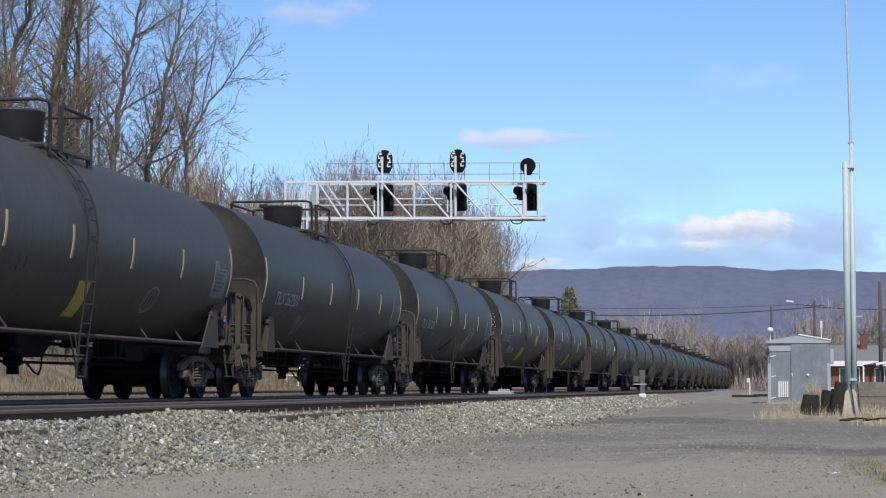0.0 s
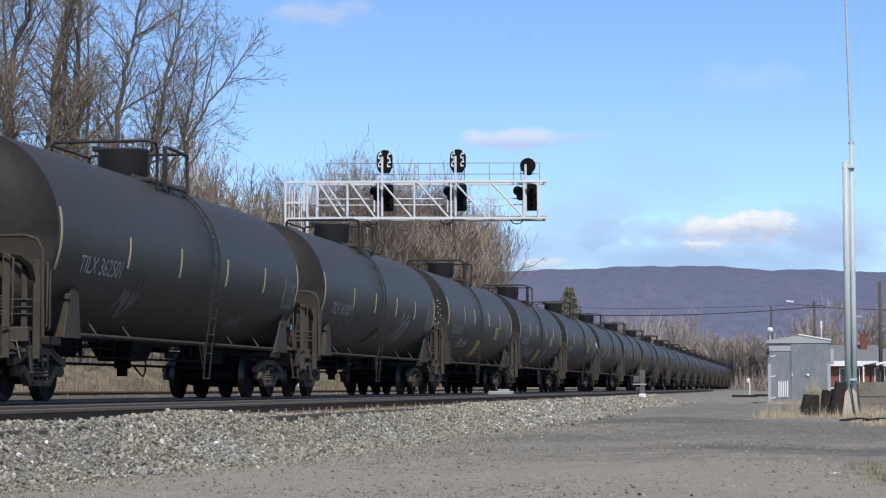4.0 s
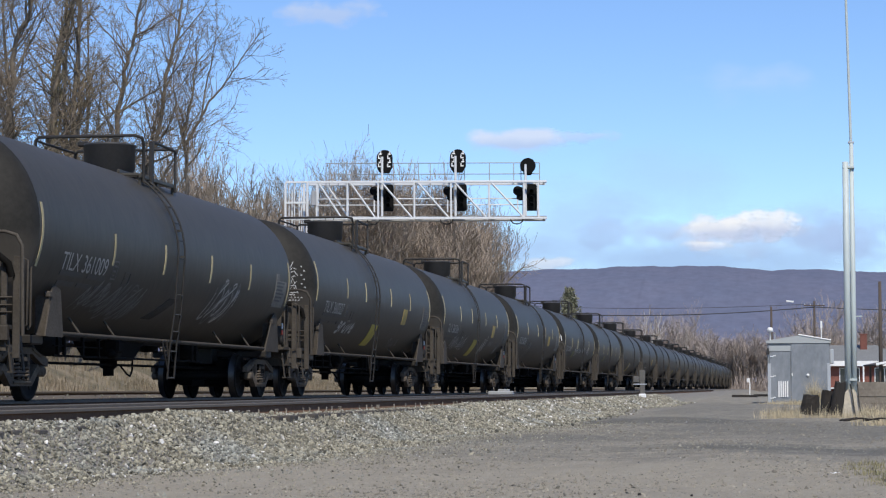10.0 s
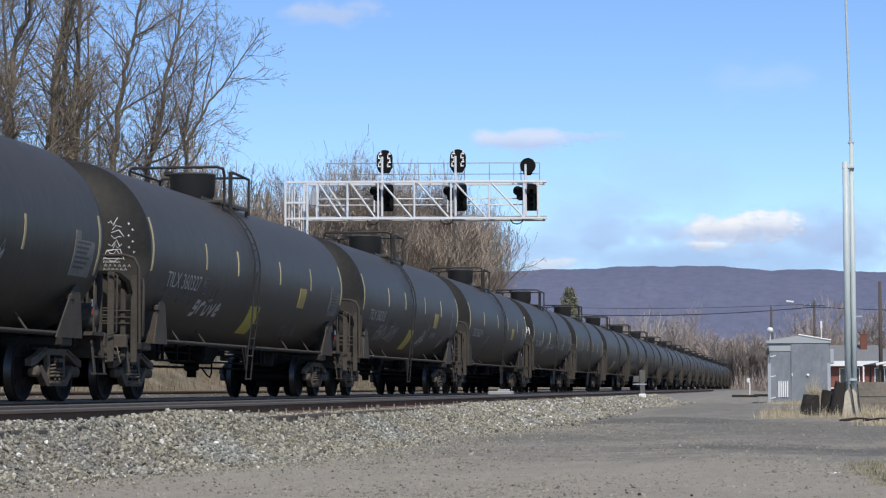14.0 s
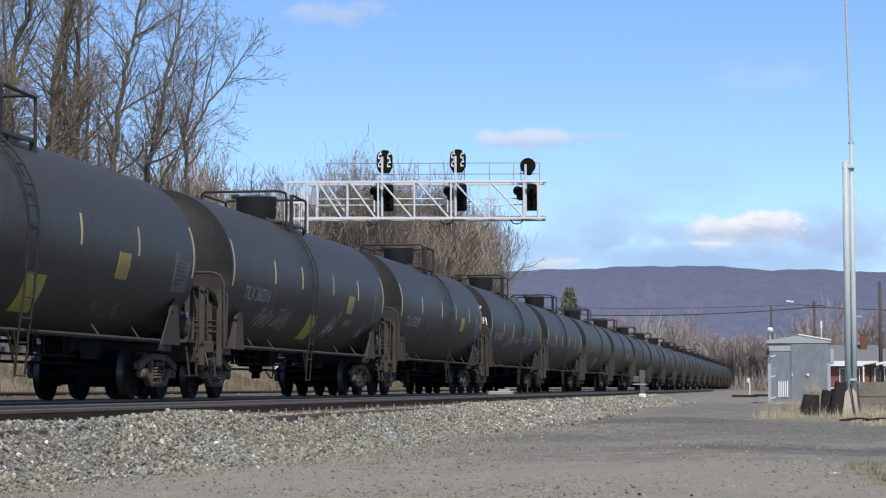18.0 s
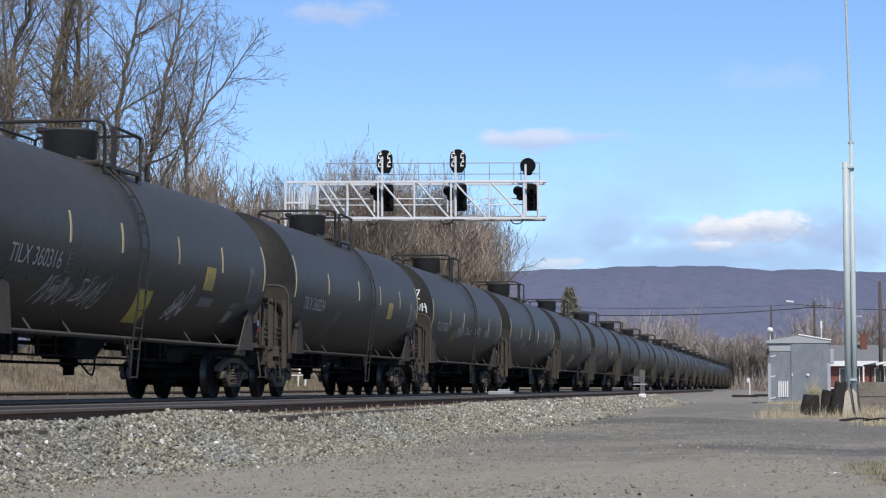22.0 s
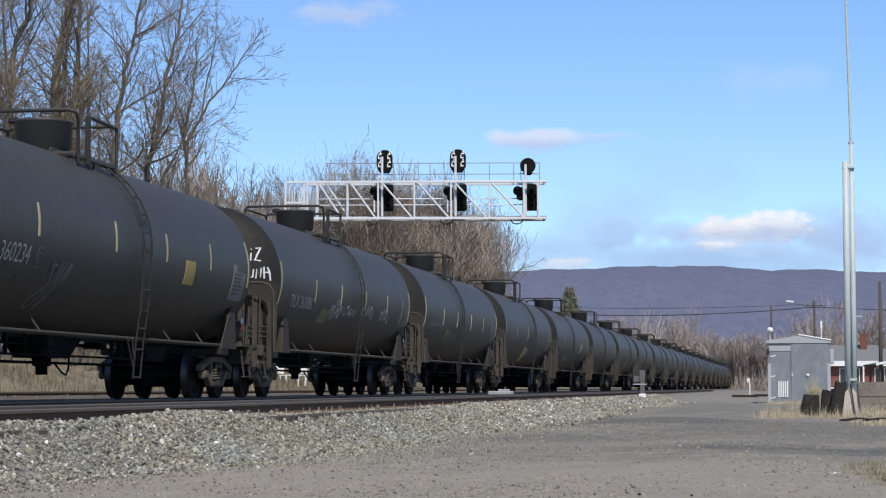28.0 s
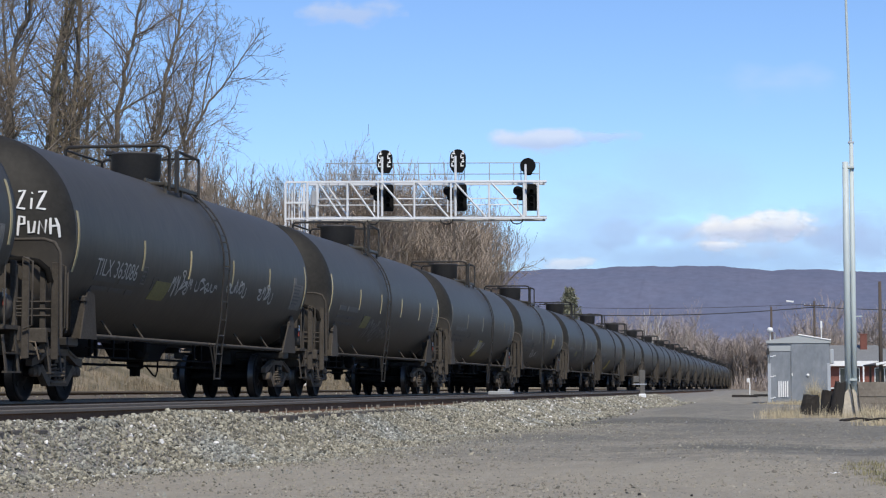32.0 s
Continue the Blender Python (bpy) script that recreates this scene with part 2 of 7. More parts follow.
    # darker strips with uneven edges across the lane
    warp = span(noise_at(0.55, 5.0), 0.0, 1.0, -2.2, 2.2)
    yy, xx = calc("ADD", sep.outputs[1], calc("MULTIPLY", warp, 1.6)), calc("ADD", sep.outputs[0], warp)

    def strip(y0, y1, x0, x1, fade_y, fade_x):
        m1 = calc("MULTIPLY", span(yy, y0 - fade_y, y0), span(yy, y1 + fade_y, y1))
        m2 = calc("MULTIPLY", span(xx, x0 - fade_x, x0), span(xx, x1 + fade_x, x1))
        return calc("MULTIPLY", m1, m2)
    for y0, y1, x0, x1, fy, fx, k in ((26.5, 28.5, -1.2, 9.0, 1.5, 1.2, 0.75), (48, 52, -4.6, -1.2, 3.0, 1.2, 0.75), (31, 34, -4.2, -3.0, 2.0, 0.8, 0.5), (36, 46, -2.0, 3.0, 5.0, 2.0, 0.4), (62, 90, -3.8, -0.4, 8.0, 0.8, 0.3)):
        lane = mix(calc("MULTIPLY", strip(y0, y1, x0, x1, fy, fx), k), lane, (0.085, 0.083, 0.073))
    # track bed: brownish fines between the rails
    bed = mix(span(noise_at(1.3, 5.0, (1, 0.25, 1)), 0.35, 0.65), (0.095, 0.079, 0.065), (0.135, 0.114, 0.095))
    edge = calc("ADD", sep.outputs[0], span(noise_at(0.8), 0.0, 1.0, -0.5, 0.5))
    col = mix(span(edge, -7.5, -7.2), bed, lane)
    stones = mix(span(noise_at(18.0, 3.0), 0.35, 0.65), (0.14, 0.13, 0.113), (0.26, 0.24, 0.21))
    near = calc("MULTIPLY", span(edge, -7.5, -7.2), span(edge, -5.5, -6.1))
    col = mix(near, col, stones)
    # turf behind the third track and far off
    turf = mix(span(noise_at(0.9), 0.4, 0.6), (0.24, 0.20, 0.14), (0.13, 0.115, 0.075))
    col = mix(span(edge, -18.3, -18.9), col, turf)
    col = mix(span(edge, 4.2, 5.0), col, turf)
    nt.links.new(col, p.inputs["Base Color"])
    b0 = nt.nodes.new("ShaderNodeBump")
    b0.inputs["Strength"].default_value, b0.inputs["Distance"].default_value = 0.8, 0.10
    nt.links.new(noise_at(3.2, 5.0, r=0.6), b0.inputs["Height"])
    b = nt.nodes.new("ShaderNodeBump")
    b.inputs["Strength"].default_value, b.inputs["Distance"].default_value = 0.9, 0.035
    nt.links.new(noise_at(14.0, 6.0, r=0.7), b.inputs["Height"])
    nt.links.new(b0.outputs[0], b.inputs["Normal"])
    nt.links.new(b.outputs[0], p.inputs["Normal"])
    return m


M_GROUND = ground_material()


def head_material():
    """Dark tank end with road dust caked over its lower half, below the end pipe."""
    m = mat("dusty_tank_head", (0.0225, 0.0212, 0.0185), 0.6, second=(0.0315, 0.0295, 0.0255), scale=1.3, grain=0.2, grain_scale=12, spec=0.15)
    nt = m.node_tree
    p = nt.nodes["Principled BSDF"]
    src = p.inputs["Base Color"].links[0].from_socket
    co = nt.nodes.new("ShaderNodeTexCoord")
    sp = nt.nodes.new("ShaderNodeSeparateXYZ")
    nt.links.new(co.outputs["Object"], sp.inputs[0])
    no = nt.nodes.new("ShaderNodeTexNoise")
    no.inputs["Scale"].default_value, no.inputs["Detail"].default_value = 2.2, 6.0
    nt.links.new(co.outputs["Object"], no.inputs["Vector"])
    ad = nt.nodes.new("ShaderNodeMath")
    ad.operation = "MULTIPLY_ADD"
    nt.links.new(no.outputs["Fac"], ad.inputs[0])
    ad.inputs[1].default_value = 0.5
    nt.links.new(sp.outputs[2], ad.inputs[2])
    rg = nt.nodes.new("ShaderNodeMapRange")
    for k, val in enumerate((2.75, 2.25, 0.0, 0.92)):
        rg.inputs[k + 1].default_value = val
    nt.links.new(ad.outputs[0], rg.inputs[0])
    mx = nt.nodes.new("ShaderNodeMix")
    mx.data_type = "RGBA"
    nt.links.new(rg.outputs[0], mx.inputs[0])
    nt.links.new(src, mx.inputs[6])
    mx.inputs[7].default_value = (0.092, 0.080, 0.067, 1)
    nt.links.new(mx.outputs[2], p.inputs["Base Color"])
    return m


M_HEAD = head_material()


# ---- mesh building ----
class Geo:
    """Collects faces for one mesh."""

    def __init__(self):
        self.v, self.f, self.smooth, self.slot = [], [], [], []

    def add(self, verts, faces, smooth=False, slot=0):
        o = len(self.v)
        self.v.extend(tuple(p) for p in verts)
        for f in faces:
            self.f.append(tuple(o + k for k in f))
            self.smooth.append(smooth)
            self.slot.append(slot)
        return self

    def box(self, c, s, m=None, ch=0.0, slot=0):
        """Box at centre c of full size s, with chamfered upright and long edges."""
        c = Vector(c)
        hx, hy, hz = (k / 2 for k in s)
        ch = min(ch, hx * 0.45, hy * 0.45, hz * 0.45)
        if ch <= 0:
            vs = [Vector((i * hx, j * hy, k * hz)) for k in (-1, 1) for j in (-1, 1) for i in (-1, 1)]
            fs = [(0, 2, 3, 1), (4, 5, 7, 6), (0, 1, 5, 4), (2, 6, 7, 3), (0, 4, 6, 2), (1, 3, 7, 5)]
        else:
            ring = [(-hx + ch, -hy), (hx - ch, -hy), (hx, -hy + ch), (hx, hy - ch), (hx - ch, hy), (-hx + ch, hy), (-hx, hy - ch), (-hx, -hy + ch)]
            vs = []
            for z, q in ((-hz, ch), (-hz + ch, 0), (hz - ch, 0), (hz, ch)):
                kx, ky = (hx - q) / hx, (hy - q) / hy
                vs += [Vector((a * kx, b * ky, z)) for a, b in ring]
            fs = [tuple(range(7, -1, -1)), tuple(range(24, 32))]
            for r in range(3):
                for k in range(8):
                    fs.append((r * 8 + k, r * 8 + (k + 1) % 8, r * 8 + 8 + (k + 1) % 8, r * 8 + 8 + k))
        if m is not None:
            vs = [m @ p for p in vs]
        return self.add([p + c for p in vs], fs, False, slot)

    def tube(self, pts, r, n=8, caps=True, r2=None, slot=0, smooth=True):
        pts = [Vector(p) for p in pts]
        vs, fs = [], []
        up = None
        for i, p in enumerate(pts):
            d = (pts[min(i + 1, len(pts) - 1)] - pts[max(i - 1, 0)]).normalized()
            if up is None:
                up = d.orthogonal().normalized()
            else:
                up = (up - d * up.dot(d))
                up = up.normalized() if up.length > 1e-6 else d.orthogonal().normalized()
            side = d.cross(up)
            rad = r if r2 is None else r + (r2 - r) * i / (len(pts) - 1)
            for k in range(n):
                a = 2 * math.pi * k / n
                vs.append(p + (up * math.cos(a) + side * math.sin(a)) * rad)
        for i in range(len(pts) - 1):
            for k in range(n):
                fs.append((i * n + k, i * n + (k + 1) % n, (i + 1) * n + (k + 1) % n, (i + 1) * n + k))
        self.add(vs, fs, smooth, slot)
        if caps:
            self.add(vs[:n][::-1], [tuple(range(n))], False, slot)
            self.add(vs[-n:], [tuple(range(n))], False, slot)
        return self

    def lathe(self, prof, axis="z", n=24, c=(0, 0, 0), smooth=True, slot=0):
        """prof: (radius, height) pairs turned round the axis."""
        c = Vector(c)
        vs, fs = [], []
        for r, h in prof:
            for k in range(n):
                a = 2 * math.pi * k / n
                p = (r * math.cos(a), r * math.sin(a), h)
                if axis == "y":
                    p = (p[0], p[2], -p[1])
                elif axis == "x":
                    p = (p[2], p[0], p[1])
                vs.append(c + Vector(p))
        for i in range(len(prof) - 1):
            for k in range(n):
                fs.append((i * n + k, i * n + (k + 1) % n, (i + 1) * n + (k + 1) % n, (i + 1) * n + k))
        return self.add(vs, fs, smooth, slot)

    def plate(self, poly, thick, place):
        """Flat outline poly (u, v) with thickness; place turns (u, v, w) into space."""
        n = len(poly)
        vs = [place(u, v, -thick / 2) for u, v in poly] + [place(u, v, thick / 2) for u, v in poly]
        fs = [tuple(range(n - 1, -1, -1)), tuple(range(n, 2 * n))]
        fs += [(k, (k + 1) % n, n + (k + 1) % n, n + k) for k in range(n)]
        return self.add(vs, fs)

    def mesh(self, name, *materials):
        me = bpy.data.meshes.new(name)
        me.from_pydata([tuple(p) for p in self.v], [], self.f)
        me.polygons.foreach_set("use_smooth", self.smooth)
        for mt in materials:
            me.materials.append(mt)
        if len(materials) > 1:
            me.polygons.foreach_set("material_index", self.slot)
        me.update()
        return me


def part(name, g, material, parent=None, label="", at=None):
    mats = material if isinstance(material, (list, tuple)) else [material]
    me = g.mesh(name, *mats) if isinstance(g, Geo) else g
    ob = new(name, me)
    if parent is not None:
        ob.parent = parent
    if at is not None:
        ob.matrix_basis = at
    if label:
        tagged(ob, label)
    return ob


def thing(name, m, label, category, group=""):
    ob = new(name)
    ob.empty_display_size = 0.2
    ob.matrix_basis = m
    return tagged(ob, label, category, group)


def bulk(name, verts, faces, *materials, slots=None, smooth=False):
    """One large mesh from numpy arrays of triangles."""
    me = bpy.data.meshes.new(name)
    me.vertices.add(len(verts))
    me.vertices.foreach_set("co", np.asarray(verts, dtype=np.float32).ravel())
    k = faces.shape[1]
    me.loops.add(faces.size)
    me.loops.foreach_set("vertex_index", faces.astype(np.int32).ravel())
    me.polygons.add(len(faces))
    me.polygons.foreach_set("loop_start", np.arange(0, faces.size, k, dtype=np.int32))
    me.polygons.foreach_set("loop_total", np.full(len(faces), k, dtype=np.int32))
    for mt in materials:
        me.materials.append(mt)
    if slots is not None:
        me.polygons.foreach_set("material_index", slots.astype(np.int32))
    me.update(calc_edges=True)
    me.polygons.foreach_set("use_smooth", np.full(len(faces), smooth, dtype=bool))
    me.validate()
    return new(name, me)


# ---- plan of the line: tracks run along +Y ----
RAIL = 0.59            # rail head over the yard
NEAR_X, TRAIN_X, THIRD_X = -8.05, -12.29, -16.4
THIRD_UP = 0.12
GAUGE = 1.505          # between rail centres


def smoothstep(a, b, x):
    t = np.clip((x - a) / (b - a), 0, 1)
    return t * t * (3 - 2 * t)


def ground_height(x, y):
    """Yard, ballast shoulder, track bed, bank behind the third track."""
    lat = -x
    z = 0.02 * np.sin(y * 0.31 + x * 0.7) + 0.015 * np.sin(x * 1.9 - y * 0.11)
    toe = 5.95 + 0.25 * np.sin(y * 0.23) + 0.15 * np.sin(y * 0.71 + 1)
    toe = toe - 0.8 * smoothstep(24, 45, y) + 0.55 * (1 - smoothstep(16, 21, y))
    z = z + 0.08 * smoothstep(45, 70, y) * (1 - smoothstep(4, 5, lat))
    bed = 0.41 + 0.13 * smoothstep(7.40, 7.46, lat) - 0.11 * smoothstep(10.9, 11.2, lat)
    z = z * (1 - smoothstep(5.5, 6.5, lat)) + bed * smoothstep(0, 1, (lat - toe) / (7.0 - toe))
    z = z + 0.085 * np.exp(-((y - 24.0) / 2.8) ** 2) * smoothstep(6.2, 6.9, lat) * (1 - smoothstep(7.15, 7.3, lat))
    z = z + 0.075 * np.exp(-((y - 17.5) / 2.6) ** 2) * smoothstep(6.0, 6.6, lat) * (1 - smoothstep(6.95, 7.15, lat))
    z = z + 0.20 * smoothstep(14.0, 15.0, lat)
    z = z + 1.25 * smoothstep(18.8, 23.0, lat) * (1 + 0.15 * np.sin(y * 0.4) + 0.1 * np.sin(y * 1.1))
    return z


# ---- ground ----
def build_ground():
    xs = np.unique(np.concatenate([np.array([-2600, -1500, -700, -300, -150, -80, -50, -36, -30]), np.arange(-27, -18, 0.75), np.arange(-18, -7.6, 0.4),
                                   np.array([-7.48, -7.46, -7.40, -7.36]), np.arange(-7.3, -3, 0.12), np.arange(-3, 6, 0.5), np.array([8, 12, 20, 40, 90, 200, 500, 1200, 2600])]))
    ys = np.unique(np.concatenate([np.array([-300, -100, -40, -20, -8]), np.arange(-4, 60, 0.5), np.arange(60, 140, 2), np.arange(140, 440, 12),
                                   np.array([500, 650, 900, 1300, 1900, 2600, 3300, 4200])]))
    X, Y = np.meshgrid(xs, ys)
    Z = ground_height(X, Y)
    v = np.stack([X, Y, Z], -1).reshape(-1, 3)
    nx, ny = len(xs), len(ys)
    a = (np.arange(ny - 1)[:, None] * nx + np.arange(nx - 1)[None, :]).ravel()
    f = np.stack([a, a + 1, a + nx + 1, a + nx], -1)
    ob = bulk("ground", v, f, M_GROUND, smooth=True)
    tagged(ob, "grey packed gravel yard with darker worn patches beside railway ballast", "ground", kind="structure")


build_ground()


# ---- rails and ties ----
def rail_profile():
    half = [(0.068, 0.0), (0.068, 0.012), (0.012, 0.03), (0.009, 0.115), (0.036, 0.128), (0.037, 0.155), (0.030, 0.167)]
    return half + [(-a, b) for a, b in half[::-1]]


CURVE_Y, CURVE_R, SKEW = 392.0, 520.0, 0.00115     # beyond this the line bends away to the left


def along(x, s):
    """Place and heading (degrees) on a line with offset x at s metres along the straight."""
    if s <= CURVE_Y:
        return x + SKEW * s, s, -math.degrees(SKEW)
    a = (s - CURVE_Y) / CURVE_R
    r = CURVE_R + x - TRAIN_X
    return x + SKEW * CURVE_Y - r * (1 - math.cos(a)), CURVE_Y + r * math.sin(a), math.degrees(a)


def add_rail(parent, x, y0, y1, base, step=12.0):
    prof = rail_profile()
    n = len(prof)
    ys = np.arange(y0, y1 + 0.1, step)
    vs, fs, sl = [], [], []
    for y in ys:
        px, py, turn = along(x, y)
        c, s = math.cos(radians(turn)), math.sin(radians(turn))
        vs += [(px + a * c, py + a * s, base + b) for a, b in prof]
    g = Geo()
    for i in range(len(ys) - 1):
        for k in range(n):
            fs.append((i * n + k, i * n + (k + 1) % n, (i + 1) * n + (k + 1) % n, (i + 1) * n + k))
            sl.append(1 if k == 6 else 2 if k in (4, 5, 7, 8) else 0)
    g.add(vs, fs)
    g.slot = sl
    return part("rail", g, [M_RAILSIDE, M_RAILTOP, M_RAILHEAD], parent)


def build_track(name, cx, top, y0, y1, label):
    tr = thing(name, pose(0, 0, 0), label, "railway track")
    for s in (-1, 1):
        add_rail(tr, cx + s * GAUGE / 2, y0, y1, top - 0.167)
    return tr


near_track = build_track("near_track", NEAR_X, RAIL, -36, 204, "empty rusty side track on weathered ties in grey ballast")
train_track = build_track("train_track", TRAIN_X, RAIL, -84, 720, "worn main track carrying the long tank train")
third_track = build_track("far_track", THIRD_X, RAIL + THIRD_UP, -60, 600, "empty track behind the train below a grassy bank")


# ---- tank car ----
R_TANK, Z_AXIS, HALF = 1.55, 2.57, 7.76


def on_tank(y, ang, lift=0.0):
    """Point on the tank's skin; ang in degrees up from the level on the near side."""
    a = radians(ang)
    return Vector(((R_TANK + lift) * math.cos(a), y, Z_AXIS + (R_TANK + lift) * math.sin(a)))


def skin(g, y0, y1, a0, a1, lift=0.006, steps=8, skew=0.0):
    """A curved thin patch lying on the tank."""
    vs, fs = [], []
    for i in range(steps + 1):
        t = i / steps
        a = a0 + (a1 - a0) * t
        for e in (lift, -0.004):
            for y in (y0, y1):
                vs.append(on_tank(y + skew * t, a, e))
    for i in range(steps):
        b = i * 4
        fs += [(b, b + 1, b + 5, b + 4), (b, b + 4, b + 6, b + 2), (b + 1, b + 3, b + 7, b + 5)]
    fs += [(0, 2, 3, 1), (steps * 4, steps * 4 + 1, steps * 4 + 3, steps * 4 + 2)]
    return g.add(vs, fs, False)


def asin_deg(z):
    return math.degrees(math.asin(max(-1, min(1, (z - Z_AXIS) / R_TANK))))


def build_wheelset():
    g = Geo()
    g.lathe([(0.085, -0.95), (0.085, -0.8), (0.09, -0.6), (0.09, 0.6), (0.085, 0.8), (0.085, 0.95)], "x", 14)
    for s in (-1, 1):
        prof = [(0.09, 0.845), (0.14, 0.845), (0.16, 0.80), (0.37, 0.80), (0.39, 0.835), (0.452, 0.835), (0.46, 0.82), (0.462, 0.72), (0.487, 0.705), (0.485, 0.69), (0.40, 0.69), (0.38, 0.72), (0.16, 0.75), (0.14, 0.70), (0.09, 0.70)]
        prof = [(r, s * h) for r, h in (prof if s > 0 else prof[::-1])]
        g.lathe(prof, "x", 36)
        for k in range(36 * 14):
            ring = k // 36
            first = ring if s > 0 else 13 - ring
            if 6 <= first <= 7:
                g.slot[len(g.slot) - 36 * 14 + k] = 1
        # casting holes and lugs break the plain disc
        for k in range(5):
            a = 2 * math.pi * k / 5
            g.box((s * 0.805, 0.27 * math.cos(a), 0.27 * math.sin(a)), (0.02, 0.07, 0.07), Matrix.Rotation(a, 3, "X"), 0.01)
    return g


def build_side_frame(s):
    """Cast truck side frame in the plane x = s * 1.0, windows left open."""
    g = Geo()

    def at(u, v, w):
        return Vector((s * (1.0 + w), u, v))
    top = [(-1.13, 0.53), (-1.13, 0.64), (-0.84, 0.71), (-0.50, 0.81), (0.50, 0.81), (0.84, 0.71), (1.13, 0.64), (1.13, 0.53), (0.86, 0.57), (0.48, 0.71), (-0.48, 0.71), (-0.86, 0.57)]
    bottom = [(-0.80, 0.50), (-0.68, 0.56), (-0.36, 0.33), (0.36, 0.33), (0.68, 0.56), (0.80, 0.50), (0.44, 0.23), (-0.44, 0.23)]
    g.plate(top, 0.10, at)
    g.plate(bottom, 0.11, at)
    for u in (-0.33, 0.33):
        g.box(at(u, 0.52, 0), (0.10, 0.09, 0.42), None, 0.02)
    # bolster end and ribs standing proud of the casting
    g.box(at(0, 0.63, 0.04), (0.12, 0.34, 0.12), None, 0.03)
    g.box(at(0, 0.63, 0.11), (0.02, 0.20, 0.06), None, 0.008)
    for u in (-0.62, 0.62):
        g.box(at(u, 0.735, 0.06), (0.03, 0.36, 0.035), Matrix.Rotation(s * 0.0 + (0.30 if u < 0 else -0.30), 3, "X"), 0.01)
    g.box(at(0, 0.285, 0.065), (0.03, 0.70, 0.04), None, 0.01)
    for u in (-0.89, 0.89):
        g.box(at(u, 0.45, 0.0), (0.13, 0.24, 0.15), None, 0.03)
        g.lathe([(0.0, 0.09), (0.06, 0.09), (0.085, 0.07), (0.085, 0.0)], "x", 12, at(u, 0.457, 0.0)) if s > 0 else g.lathe([(0.085, 0.0), (0.085, -0.07), (0.06, -0.09), (0.0, -0.09)], "x", 12, at(u, 0.457, 0.0))
    return g


def build_spring(s, u=0.0):
    g = Geo()
    pts = [(s * 1.0 + 0.085 * math.cos(a), u + 0.085 * math.sin(a), 0.34 + 0.22 * a / (2 * math.pi * 4)) for a in np.linspace(0, 2 * math.pi * 4, 40)]
    return g.tube(pts, 0.022, 5)


def build_truck(parent, y, name="truck"):
    tr = new(name)
    tr.parent = parent
    tr.matrix_basis = pose(0, y, 0)
    for s in (-1, 1):
        part("side_frame", build_side_frame(s), M_RUST, tr)
        for u in (-0.19, 0.0, 0.19):
            part("coil_spring", build_spring(s, u), M_RUST, tr)
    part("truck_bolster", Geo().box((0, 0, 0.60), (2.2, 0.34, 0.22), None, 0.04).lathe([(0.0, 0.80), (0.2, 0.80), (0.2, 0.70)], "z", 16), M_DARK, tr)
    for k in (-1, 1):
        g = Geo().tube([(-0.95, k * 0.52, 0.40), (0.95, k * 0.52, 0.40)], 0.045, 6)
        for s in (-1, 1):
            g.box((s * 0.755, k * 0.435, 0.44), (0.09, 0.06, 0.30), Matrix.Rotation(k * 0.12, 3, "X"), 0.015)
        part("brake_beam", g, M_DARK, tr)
    # added near-black blocks stand in for the shaded inside of the truck
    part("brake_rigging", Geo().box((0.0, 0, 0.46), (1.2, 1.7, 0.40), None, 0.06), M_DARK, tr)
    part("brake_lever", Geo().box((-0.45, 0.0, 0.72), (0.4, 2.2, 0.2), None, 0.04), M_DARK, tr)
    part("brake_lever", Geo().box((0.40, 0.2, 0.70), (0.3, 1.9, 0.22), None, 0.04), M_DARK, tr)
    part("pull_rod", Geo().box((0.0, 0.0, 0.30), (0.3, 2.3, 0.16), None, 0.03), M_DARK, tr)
    for k in (-1, 1):
        part("wheelset", WHEELSET, None, tr, at=pose(0, k * 0.89, 0.457))
    return tr


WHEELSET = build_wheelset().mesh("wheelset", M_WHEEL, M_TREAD)


